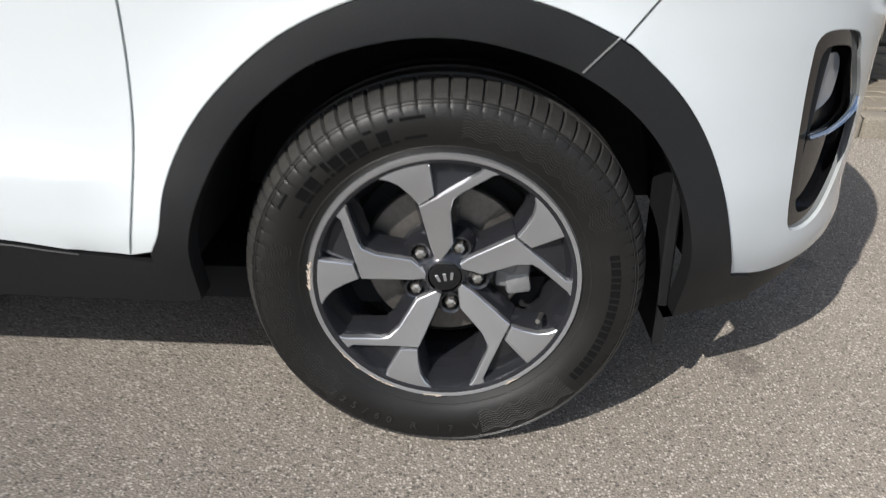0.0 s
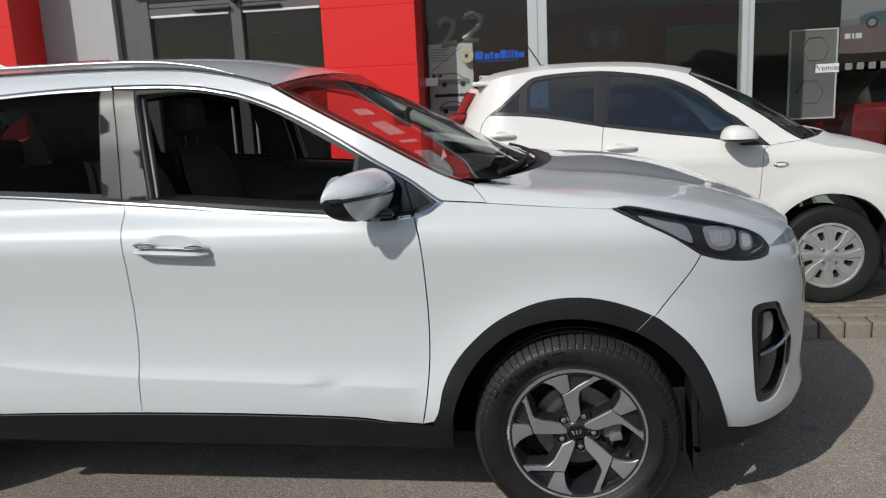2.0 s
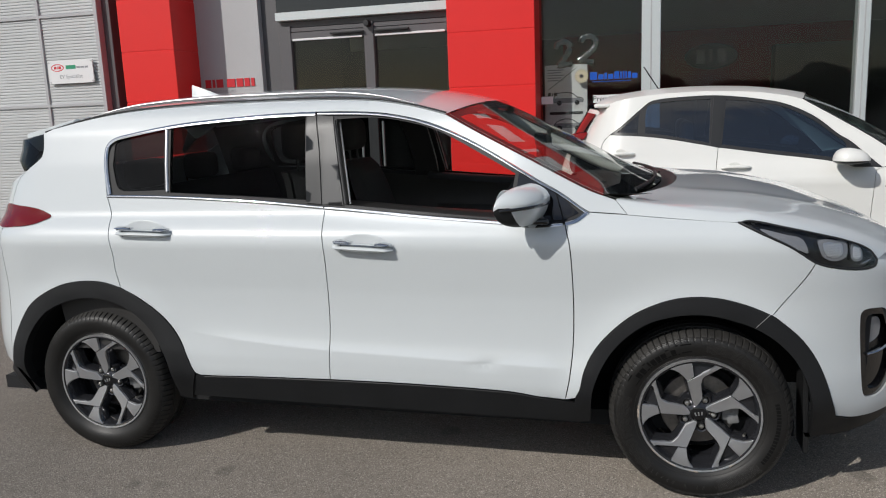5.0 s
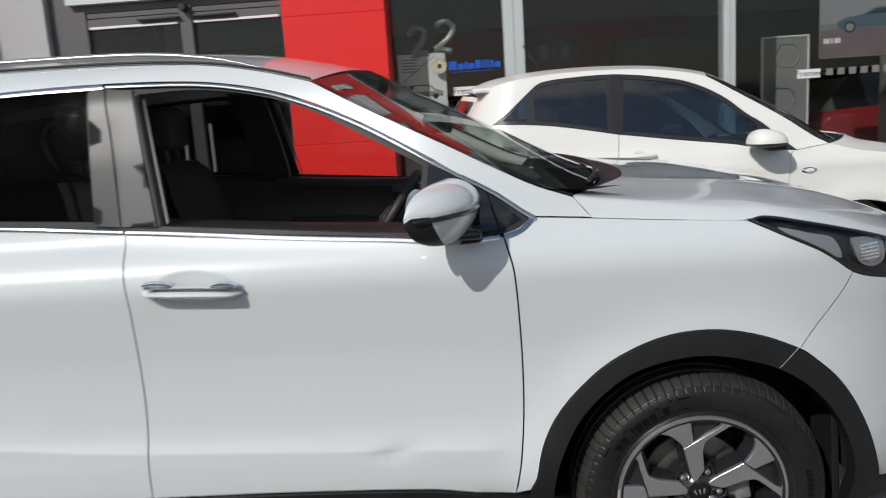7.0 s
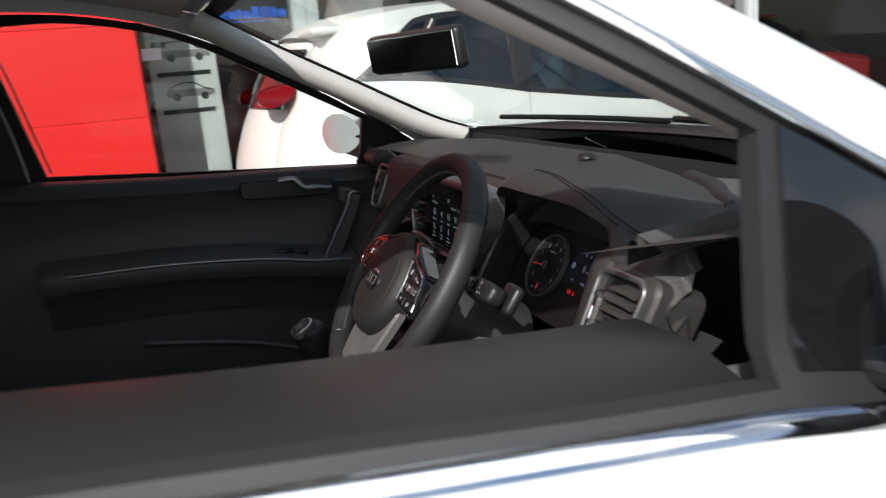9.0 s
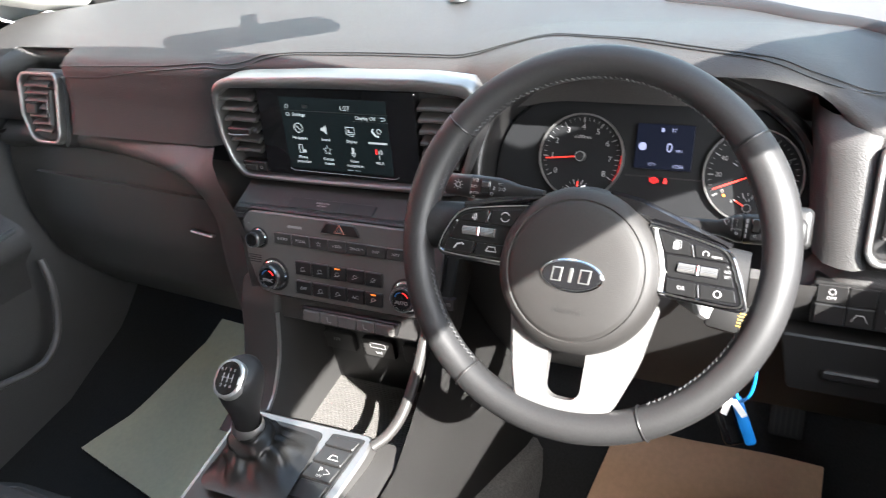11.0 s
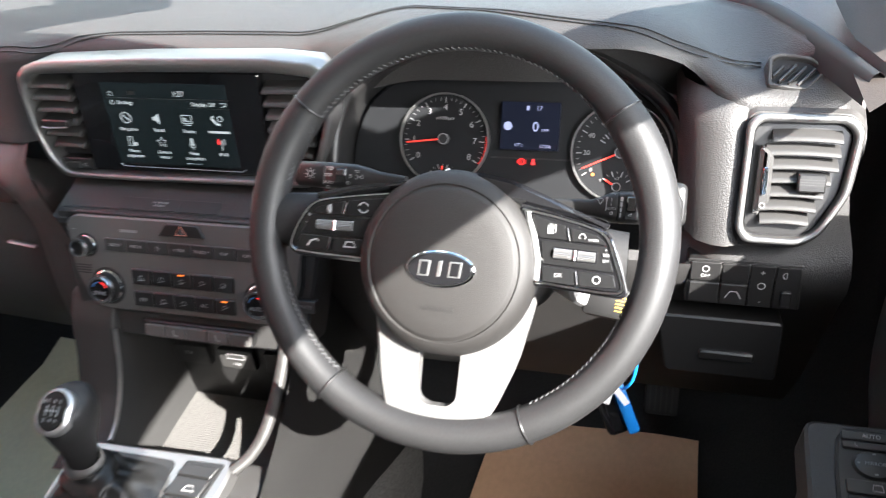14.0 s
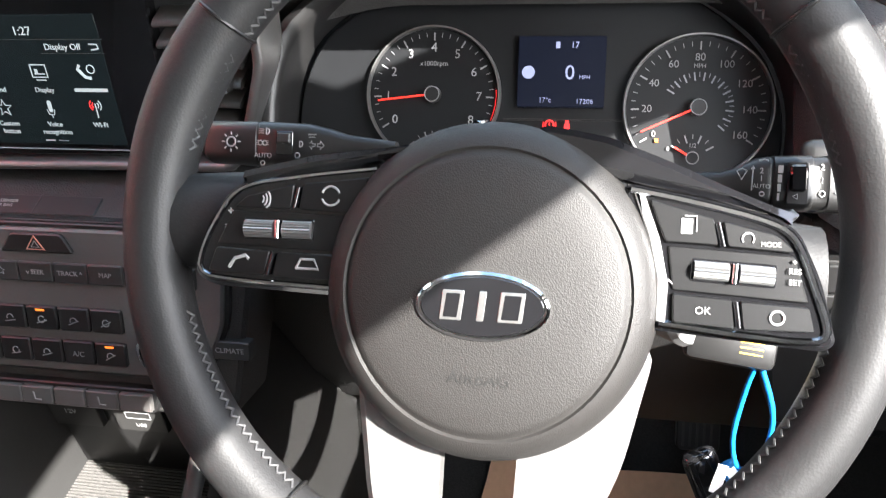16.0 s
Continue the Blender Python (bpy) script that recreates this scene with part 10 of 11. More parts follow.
seat(0.585, "driver_seat", "dark cloth driver's seat with headrest")
seat(1.290, "passenger_seat", "dark ribbed-cloth passenger seat with headrest")
rb = group_part("rear_bench", "dark cloth rear bench with three headrests")
bm = bmesh.new()
box(bm, (-2.35, 0.22, 0.50), (-1.90, 1.64, 0.70), 0.05, 3)
part("bench_cushion", bm, FABRIC, rb)
bm = bmesh.new()
box(bm, (-0.07, 0.22, 0.0), (0.07, 1.64, 0.62), 0.05, 3, Matrix.Translation((-2.42, 0, 0.62)) @ Matrix.Rotation(radians(-16), 4, "Y"))
part("bench_back", bm, FABRIC, rb)
for y in (0.42, 0.93, 1.44):
    boxed("bench_headrest", (-2.66, y - 0.12, 1.22), (-2.56, y + 0.12, 1.36), FABRIC, rb, "", 0.035, 3)
# inside mirror
M_IM = Matrix.Translation((-0.690, MID - 0.005, 1.378)) @ Matrix.Rotation(radians(22), 4, "Z") @ Matrix.Rotation(radians(-8), 4, "Y")
boxed("inside_mirror", (-0.016, -0.120, -0.034), (0.010, 0.120, 0.034), BTN, car, "interior mirror", 0.011, 3, M_IM)
boxed("inside_mirror_glass", (-0.0185, -0.113, -0.028), (-0.0155, 0.113, 0.028), CHROME, car, "", 0.001, 1, M_IM)
tube("mirror_stem", [(-0.680, MID - 0.002, 1.385), (-0.655, MID, 1.425)], 0.012, BTN, car, "", 8)
# pedals
ped = group_part("pedals", "black ribbed foot pedals")
for y, z, w_, h_ in ((0.395, 0.60, 0.05, 0.17), (0.545, 0.64, 0.065, 0.055), (0.665, 0.64, 0.060, 0.055)):
    M = frame_of((-0.44, y, z), RIGHT, (-0.8, 0, 0.6))
    plate("pedal_pad", rect(-w_ / 2, -h_ / 2, w_ / 2, h_ / 2), M, BTN, ped, -0.012, 0.004, 0.008, 0.002)
    bars(M, ped, HARD, [(-w_ / 2 + 0.006 + 0.008 * k, -h_ / 2 + 0.005, -w_ / 2 + 0.009 + 0.008 * k, h_ / 2 - 0.005) for k in range(int(w_ / 0.009))], 0.004)
    tube("pedal_arm", [M @ Vector((0, 0, -0.01)), M @ Vector((0, 0.12, -0.12))], 0.007, BTN, ped, "", 8)

# ---- loose things in the cabin ----
def paper(name, quad, z, mat, label, rise):
    bm = bmesh.new()
    n = 14
    a, b, c, d = [Vector((*q, 0)) for q in quad]
    rows = []
    for i in range(n + 1):
        row = []
        for j in range(n + 1):
            u, v = i / n, j / n
            p = a.lerp(b, u).lerp(d.lerp(c, u), v)
            p.z = z + rise(p.x) + 0.004 * math.sin(7 * u + 3 * v) * math.sin(5 * v + 1) + 0.003
            row.append(bm.verts.new(p))
        rows.append(row)
    for p, q in zip(rows, rows[1:]):
        for k in range(n):
            bm.faces.new((p[k], p[k + 1], q[k + 1], q[k]))
    bmesh.ops.recalc_face_normals(bm, faces=bm.faces)
    bmesh.ops.solidify(bm, geom=list(bm.faces), thickness=0.0006)
    return tagged(part(name, bm, mat, None, deg=60), label, "paper mat", "paper floor mats")


def floor_rise(x):
    return max(0.0, float(np.interp(x, [-1.7, -0.95, -0.70, -0.52, -0.40], [0.44, 0.42, 0.43, 0.48, 0.56])) - 0.42)


paper("paper_mat", [(-0.505, 0.338), (-0.505, 0.640), (-0.86, 0.70), (-0.86, 0.338)], 0.428, KRAFT, "brown kraft paper mat on the driver's floor", floor_rise)
paper("paper_mat", [(-0.475, 1.18), (-0.475, 1.485), (-0.80, 1.61), (-0.86, 1.33)], 0.428, CREAM, "cream paper mat on the passenger's floor", floor_rise)
key = thing("car_key", "black key in the ignition with a blue plastic tag", "key")
kp = Vector((-0.795, 0.474, 0.988))
boxed("key_head", (-0.022, -0.014, -0.007), (0.026, 0.014, 0.007), BTN, key, "black key head", 0.005, 2, frame_of((-0.79, 0.465, 0.992), (0, -1, -0.15), (-0.8, 0, 0.6)))
bars(frame_of((-0.79, 0.465, 0.992), (0, -1, -0.15), (-0.8, 0, 0.6)) @ Matrix.Translation((0.006, 0, 0)), key, YELLOW, [(0.0, -0.006 + 0.003 * k, 0.012, -0.0052 + 0.003 * k) for k in range(5)], 0.0071)
tube("tag_loop", spline([(-0.797, 0.448, 0.985), (-0.810, 0.438, 0.955), (-0.815, 0.440, 0.925), (-0.812, 0.449, 0.910), (-0.808, 0.455, 0.930), (-0.800, 0.452, 0.965), (-0.797, 0.448, 0.985)], 0.008), 0.0016, BLUE_TAG, key, "blue plastic loop", 8)
boxed("tag", (-0.0055, -0.026, -0.002), (0.0055, 0.024, 0.002), BLUE_TAG, key, "blue tag", 0.003, 2, frame_of((-0.812, 0.444, 0.886), (0.1, -1, 0.42), (-0.85, -0.2, 0.45)))
boxed("fob", (-0.011, -0.032, -0.006), (0.011, 0.026, 0.006), GLOSS, key, "black fob", 0.006, 3, frame_of((-0.803, 0.460, 0.880), (0.1, -1, 0.42), (-0.85, -0.2, 0.45)))
for k in range(2):
    boxed("tie_end", (-0.003, -0.008, -0.0008), (0.003, 0.010, 0.0008), WHITE, key, "", 0.0, 1, frame_of((-0.816, 0.448 + 0.012 * k, 0.903), (0.3, -1, 0.8 - 1.2 * k), (-0.9, 0, 0.4)))
# ---- the parked hatchback behind ----
hatch = thing("hatchback_car", "warm white five-door hatchback with dark windows on the paved apron", "car")
MID2, X_TAIL, X_NOSE = 3.28, -0.82, 2.50
Y2 = [(0.10, 2.475), (0.30, 2.445), (0.45, 2.430), (0.60, 2.420), (0.75, 2.413), (0.90, 2.414), (1.00, 2.420), (1.08, 2.443), (1.14, 2.475), (1.30, 2.522), (1.45, 2.566), (1.60, 2.62), (1.70, 2.66)]
BLACK_FRAME = material("window_frame_black", (0.022, 0.022, 0.023), 0.4)
GLASS_DARK = glass("dark_window", (0.20, 0.30, 0.42), 2.15)
TRIM_SILVER = material("wheel_trim_silver", (0.50, 0.50, 0.49), 0.35, metal=0.55, vary=0.03, noise_scale=300)
TYRE2 = material("worn_tyre", (0.016, 0.0155, 0.015), 0.7, spec=0.3, vary=0.15, noise_scale=150, bump=0.2, bump_scale=200)


def hatch_y(x, z):
    y = float(np.interp(z, [q[0] for q in Y2], [q[1] for q in Y2]))
    nose, tail = 1.86, -0.25
    if x > nose:
        k = min(1.0, (x - nose) / (X_NOSE - nose + 0.02))
        y += (MID2 - y) * (1 - (1 - k ** 2.3) ** 0.5)
    if x < tail:
        t_end = X_TAIL + 0.55 * max(0.0, z - 0.95) ** 1.1
        k = min(1.0, (tail - x) / (tail - t_end + 0.02))
        y += (MID2 - y) * (1 - (1 - k ** 3.2) ** 0.5)
    # crease under the windows and a shallow hollow in the doors
    y -= 0.006 * math.exp(-((z - 1.005) / 0.03) ** 2)
    y += 0.008 * math.exp(-((z - 0.56) / 0.10) ** 2)
    ra = math.hypot(x - 1.61, z - 0.40)
    y -= 0.016 * math.exp(-((ra - 0.41) / 0.06) ** 2)
    return y


def on_hatch(off=0.0, far=False):
    def surf(x, z):
        y = hatch_y(x, z) + off
        return Vector((x, 2 * MID2 - y if far else y, z))
    return surf


H_ROOF = [(-0.505, 1.490), (-0.44, 1.535), (-0.34, 1.563), (-0.13, 1.588), (0.166, 1.596), (0.50, 1.580), (0.70, 1.548), (0.80, 1.520)]
H_A = [(0.80, 1.520), (1.04, 1.370), (1.20, 1.267), (1.356, 1.152), (1.434, 1.105)]
H_DLO_TOP = [(-0.431, 1.326), (-0.355, 1.381), (-0.204, 1.510), (-0.148, 1.546), (0.02, 1.563), (0.276, 1.565), (0.527, 1.533), (0.702, 1.491), (0.874, 1.402), (1.007, 1.290), (1.074, 1.246), (1.249, 1.081)]
H_BELT = [(-0.431, 1.326), (-0.250, 1.315), (-0.053, 1.291), (0.275, 1.227), (0.629, 1.173), (0.92, 1.132), (1.102, 1.094), (1.249, 1.081)]
H_GAP_F = [(1.249, 1.081), (1.216, 1.060), (1.201, 0.933), (1.184, 0.66), (1.170, 0.40)]
H_GAP_B = [(0.275, 1.227), (0.259, 1.053), (0.245, 0.70), (0.240, 0.38)]
H_GAP_R = [(-0.431, 1.326), (-0.480, 1.270), (-0.490, 1.15), (-0.460, 0.98), (-0.40, 0.85), (-0.32, 0.76)]
H_ARCH_F = [(1.265, 0.40), (1.30, 0.59), (1.36, 0.69), (1.48, 0.765), (1.61, 0.782), (1.78, 0.742), (1.88, 0.66), (1.945, 0.54), (1.965, 0.38)]
H_ARCH_R = [(-1.25 + 0.0, 0.38)]
H_HOOD = [(1.434, 1.105), (1.58, 1.062), (1.69, 1.045), (1.85, 1.012), (2.00, 0.967), (2.15, 0.908)]
H_LAMP = [(1.955, 0.975), (2.06, 0.940), (2.20, 0.880), (2.32, 0.81), (2.33, 0.75), (2.22, 0.755), (2.09, 0.820), (2.00, 0.900)]
H_REAR = [(-0.505, 1.490), (-0.548, 1.425), (-0.604, 1.331), (-0.640, 1.25), (-0.690, 1.15), (-0.740, 1.00), (-0.76, 0.85)]


def hl(pts, step=0.03):
    return spline(pts, step)


for is_far in (False, True):
    inw = (0, -1, 0) if is_far else (0, 1, 0)
    surf = on_hatch(0.0, is_far)
    wing = join_lines(hl([(1.249, 1.081), (1.434, 1.105)]), hl(H_HOOD), [(2.15, 0.905), (2.16, 0.80), (2.08, 0.60), (2.03, 0.40), (1.965, 0.38)], hl(H_ARCH_F)[::-1], [(1.265, 0.40), (1.170, 0.40)], hl(H_GAP_F)[::-1])
    sheet("front_wing", wing, surf, PAINT2, hatch, "white front wing", 0.04, (), 0.015, 0.002, inw, 0.03)
    fdoor = join_lines(hl(H_GAP_B), [(0.240, 0.38), (1.165, 0.38)], hl(H_GAP_F)[::-1], hl(H_BELT[3:])[::-1])
    sheet("front_door", fdoor, surf, PAINT2, hatch, "white front door", 0.04, (), 0.015, 0.002, inw, 0.03)
    rdoor = join_lines(hl(H_GAP_R), [(-0.32, 0.76), (-0.20, 0.60), (-0.17, 0.38), (0.240, 0.38)], hl(H_GAP_B)[::-1], hl(H_BELT[:4])[::-1])
    sheet("rear_door", rdoor, surf, PAINT2, hatch, "white rear door", 0.04, (), 0.015, 0.002, inw, 0.03)
    frame_ = join_lines(hl(H_DLO_TOP), hl([(1.249, 1.081), (1.434, 1.105)]), hl(H_A)[::-1], hl(H_ROOF)[::-1], hl(H_REAR), [(-0.76, 0.85), (-0.70, 0.78), (-0.55, 0.80), (-0.40, 0.82)], hl(H_GAP_R[:5])[::-1])
    sheet("side_frame", frame_, surf, PAINT2, hatch, "white roof pillar and rear wing", 0.035, (), 0.02, 0.0015, inw, 0.03)
    sheet("side_shell", join_lines(hl(H_BELT), hl(H_GAP_F), [(1.17, 0.40), (-0.15, 0.40), (-0.30, 0.74)], hl(H_GAP_R)[::-1]), on_hatch(0.03, is_far), DARK, hatch, "", 0.1, (), 0.0, 0.0, inw)
    dlo = join_lines(hl(H_DLO_TOP), hl(H_BELT)[::-1])
    glass_out = [shrink(np.array(g_), 0.010) for g_ in (
        join_lines(hl([(-0.205, 1.322), (-0.195, 1.503), (-0.148, 1.534), (0.02, 1.550), (0.240, 1.553)]), hl([(0.240, 1.553), (0.226, 1.245)]), hl([(0.226, 1.245), (-0.053, 1.302), (-0.205, 1.322)])),
        join_lines(hl([(-0.412, 1.334), (-0.345, 1.383), (-0.225, 1.485)]), hl([(-0.225, 1.485), (-0.235, 1.322)]), hl([(-0.235, 1.322), (-0.412, 1.334)])),
        join_lines(hl([(0.318, 1.548), (0.527, 1.522), (0.695, 1.481), (0.862, 1.394), (0.99, 1.292), (1.055, 1.238), (1.06, 1.12)]), hl([(1.06, 1.12), (0.92, 1.145), (0.629, 1.186), (0.288, 1.235)]), hl([(0.288, 1.235), (0.318, 1.548)])))]
    sheet("window_surround", dlo, on_hatch(0.004, is_far), BLACK_FRAME, hatch, "black window frame", 0.04, tuple(glass_out), 0.012, 0.0, inw)
    for g_ in glass_out:
        sheet("window", g_, on_hatch(0.008, is_far), GLASS_DARK, hatch, "dark side window reflecting clouds", 0.05, (), 0.0, 0.0, inw)
    # satin black pillar strip between the doors
    sheet("pillar_trim", join_lines(hl([(0.249, 1.566), (0.322, 1.555)]), hl([(0.322, 1.555), (0.284, 1.222)]), hl([(0.284, 1.222), (0.228, 1.235)]), hl([(0.228, 1.235), (0.249, 1.566)])), on_hatch(-0.001, is_far), PILLAR, hatch, "", 0.03, (), 0.006, 0.0, inw)
    # flush handles with a scoop
    for x0, x1, z in ((0.299, 0.469, 1.100), (-0.421, -0.269, 1.200)):
        y = hatch_y((x0 + x1) / 2, z)
        s_ = -1 if is_far else 1
        yy = 2 * MID2 - y if is_far else y
        tube("door_handle", spline([(x0, yy - 0.002 * s_, z - 0.008), (x0 + 0.02, yy - 0.024 * s_, z - 0.003), ((x0 + x1) / 2, yy - 0.032 * s_, z), (x1 - 0.02, yy - 0.024 * s_, z - 0.003), (x1, yy - 0.002 * s_, z - 0.008)], 0.012), 0.013, PAINT2, hatch, "white pull handle", 10, flat=0.9)
        lathe("handle_scoop", [(0, -0.001), (0.020, -0.0005), (0.030, 0.002)], PAINT2, hatch, "", 20,
              m=Matrix.Translation(((x0 + x1) / 2 - 0.01, yy - 0.0035 * s_, z + 0.012)) @ Matrix.Rotation(radians(90), 4, "X") @ Matrix.Diagonal((1.2, 0.55, 0.5, 1)))
    # repeater
    y = hatch_y(1.31, 0.965)
    yy = 2 * MID2 - y if is_far else y
    lathe("side_repeater", [(0, 0.010), (0.025, 0.009), (0.038, 0.005), (0.044, 0.0)], CHROME, hatch, "clear side repeater in a bright rim", 28,
          m=Matrix.Translation((1.309, yy, 0.965)) @ Matrix.Rotation(radians(-90 if is_far else 90), 4, "X") @ Matrix.Diagonal((1.0, 0.42, 1, 1)))
    lathe("repeater_lens", [(0, 0.0125), (0.020, 0.0115), (0.028, 0.009)], WHITE, hatch, "", 24,
          m=Matrix.Translation((1.309, yy, 0.965)) @ Matrix.Rotation(radians(-90 if is_far else 90), 4, "X") @ Matrix.Diagonal((1.0, 0.40, 1, 1)))
    # headlamp and tail lamp
    sheet("headlamp", hl(H_LAMP + H_LAMP[:1]), on_hatch(-0.006, is_far), GLOSS, hatch, "dark headlamp", 0.04, (), 0.02, 0.0, inw)
    lathe("lamp_reflector", [(0, 0.03), (0.05, 0.02), (0.062, 0.0)], CHROME, hatch, "", 24, m=Matrix.Translation((2.14, (2 * MID2 - 2.50) if is_far else 2.50, 0.865)) @ Matrix.Rotation(radians(-70 if is_far else 70), 4, "X"))
    tail = [(-0.755, 1.315), (-0.69, 1.335), (-0.605, 1.338), (-0.620, 1.300), (-0.660, 1.268), (-0.72, 1.25), (-0.76, 1.27)]

    def tail_surf(x, z):
        y = hatch_y(max(x, -0.60), z) + max(0.0, -0.60 - x) * 0.55 - 0.010
        return Vector((x, 2 * MID2 - y if is_far else y, z))
    sheet("tail_lamp", hl(tail + tail[:1], 0.015), tail_surf, RED_LENS, hatch, "red wrap-round tail lamp", 0.03, (), 0.05, 0.0, inw)

L_HROOF, L_HA, L_HHOOD = spline(H_ROOF, 0.03), spline(H_A, 0.03), spline(H_HOOD + [(2.28, 0.845), (2.38, 0.77)], 0.03)


def along2(line, k):
    n = len(line) - 1
    f = min(n - 1e-6, max(0.0, k * n))
    i = int(f)
    q = line[i] + (line[i + 1] - line[i]) * (f - i)
    x, z = float(q[0]), float(q[1])
    return x, hatch_y(x, z) + 0.002, z


def hatch_roof(u, v):
    x, y, z = along2(L_HROOF, u)
    t = 2 * v - 1
    return Vector((x + (0.10 * u ** 4 - 0.07 * (1 - u) ** 6) * (1 - t * t), MID2 + t * (MID2 - y), z + 0.046 * (1 - abs(t) ** 2.4)))


def hatch_screen(u, v):
    x, y, z = along2(L_HA, u)
    t = 2 * v - 1
    c = 1 - t * t
    return Vector((x + (0.12 + 0.16 * u) * c, MID2 + t * (MID2 - y), z + (0.046 * (1 - u) + 0.01 * u) * (1 - abs(t) ** 2.4)))


def hatch_hood(u, v):
    x, y, z = along2(L_HHOOD, u)
    t = 2 * v - 1
    c = 1 - abs(t) ** 2.6
    return Vector((x + (0.26 * (1 - u) ** 2 + 0.12 * u ** 3) * (1 - t ** 4), MID2 + t * (MID2 - y), z + (0.035 + 0.04 * u) * c + 0.010 * math.exp(-((abs(t) - 0.7) / 0.1) ** 2)))


patch("roof", hatch_roof, 30, 19, PAINT2, hatch, "white roof skin", 0.006)
patch("windscreen", hatch_screen, 18, 19, glass("green_screen_glass", (0.38, 0.46, 0.43), 1.75), hatch, "raked green-tinted windscreen")
patch("bonnet", hatch_hood, 26, 25, PAINT2, hatch, "white bonnet", 0.008)


def hatch_cowl(u, v):
    a, b = hatch_screen(1.0, v), hatch_hood(0.0, v)
    q = a.lerp(b, u)
    q.z -= 0.012 * math.sin(math.pi * u) + 0.002
    return q


patch("scuttle_panel", hatch_cowl, 5, 19, CLAD, hatch, "black scuttle panel")
for ya, yb, xa, xb in ((2.60, 3.30, 1.50, 1.60), (3.28, 3.85, 1.58, 1.52)):
    tube("wiper", spline([(xa, ya, 1.125), ((xa + xb) / 2 + 0.01, (ya + yb) / 2, 1.150), (xb - 0.02, yb, 1.150)], 0.05), 0.007, CLAD, hatch, "black wiper", 6)
# windscreen edge trims
for sgn in (0.0, 1.0):
    tube("screen_trim", [hatch_screen(i / 16, abs(sgn - 0.004)) + Vector((0, 0, 0.002)) for i in range(17)], 0.006, RUBBER, hatch, "", 6)
tube("roof_trim", [hatch_roof(1.0, j / 16) + Vector((0, 0, 0.002)) for j in range(17)], 0.005, RUBBER, hatch, "", 6)
# tail: hatch with its window and a lip spoiler
def hatch_tail(u, v):
    x, y, z = along2(spline(H_REAR, 0.03), u)
    t = 2 * v - 1
    return Vector((x - 0.10 * (1 - abs(t) ** 2.2), MID2 + t * (MID2 - y), z + 0.02 * (1 - t * t) * (1 - u)))


patch("tailgate", hatch_tail, 16, 15, PAINT2, hatch, "white tailgate")
patch("rear_screen", lambda u, v: hatch_tail(0.05 + 0.36 * u, 0.015 + 0.97 * v) + Vector((-0.008, 0, 0.004)), 8, 13, GLOSS, hatch, "dark rear window")
bm = bmesh.new()
box(bm, (-0.545, 2.68, 1.512), (-0.42, 3.88, 1.540), 0.012, 3)
part("spoiler", bm, PAINT2, hatch, "white roof spoiler")
tube("aerial", [(-0.095, 3.05, 1.625), (-0.16, 3.05, 1.725), (-0.205, 3.05, 1.795)], 0.0045, BLACK_FRAME, hatch, "black whip aerial", 8)
lathe("aerial_base", [(0.022, 0.0), (0.018, 0.014), (0.006, 0.022), (0, 0.022)], BLACK_FRAME, hatch, "", 16, m=Matrix.Translation((-0.085, 3.05, 1.615)))
# front and dark insides
bm = bmesh.new()
rows = [[bm.verts.new((x, y, z)) for y in (2.62, 2.9, MID2, 3.66, 3.94)] for x, z in ((2.32, 0.30), (2.43, 0.45), (2.45, 0.60), (2.39, 0.76))]
for i, r_ in enumerate(rows):
    for v, bulge in zip(r_, (-0.22, -0.03, 0.03, -0.03, -0.22)):
        v.co.x += bulge
for p, q in zip(rows, rows[1:]):
    for k in range(4):
        bm.faces.new((p[k], p[k + 1], q[k + 1], q[k]))
part("front_bumper", bm, PAINT2, hatch, "white front bumper", deg=70)
for is_far in (False, True):
    sheet("bumper_side", join_lines([(2.15, 0.90), (2.16, 0.80), (2.08, 0.60), (2.03, 0.40), (1.99, 0.32)], [(1.99, 0.32), (2.28, 0.30), (2.36, 0.70), (2.32, 0.76)]), on_hatch(0.0, is_far), PAINT2, hatch, "", 0.06, (), 0.01, 0.0, (0, -1, 0) if is_far else (0, 1, 0))
boxed("floor_pan", (-0.70, 2.50, 0.30), (2.20, 4.06, 0.42), DARK, hatch, "", 0.02, 1)
boxed("dashboard", (0.92, 2.56, 0.80), (1.46, 4.0, 1.085), DARK, hatch, "dark dashboard", 0.06, 3)
for y in (2.92, 3.62):
    bm = bmesh.new()
    box(bm, (0.18, y - 0.23, 0.55), (0.34, y + 0.23, 1.20), 0.05, 3, Matrix.Translation((0.26, 0, 0.6)) @ Matrix.Rotation(radians(-14), 4, "Y") @ Matrix.Translation((-0.26, 0, -0.6)))
    part("front_seat", bm, SHELL, hatch, "dark seat back")
    boxed("headrest", (0.05, y - 0.12, 1.23), (0.14, y + 0.12, 1.40), SHELL, hatch, "", 0.04, 3)
boxed("rear_bench", (-0.55, 2.6, 0.5), (-0.35, 3.96, 1.20), SHELL, hatch, "", 0.05, 3)
boxed("bulkhead", (1.30, 2.50, 0.35), (1.34, 4.06, 1.03), DARK, hatch)
lathe("hatch_steering_wheel", [(0.165, 0.014), (0.178, 0.0), (0.165, -0.014), (0.152, 0.0)], BLACK_FRAME, hatch, "", 40, m=frame_of((0.86, 2.92, 1.02), (0, 1, 0), (-0.85, 0, 0.5)), close=True)
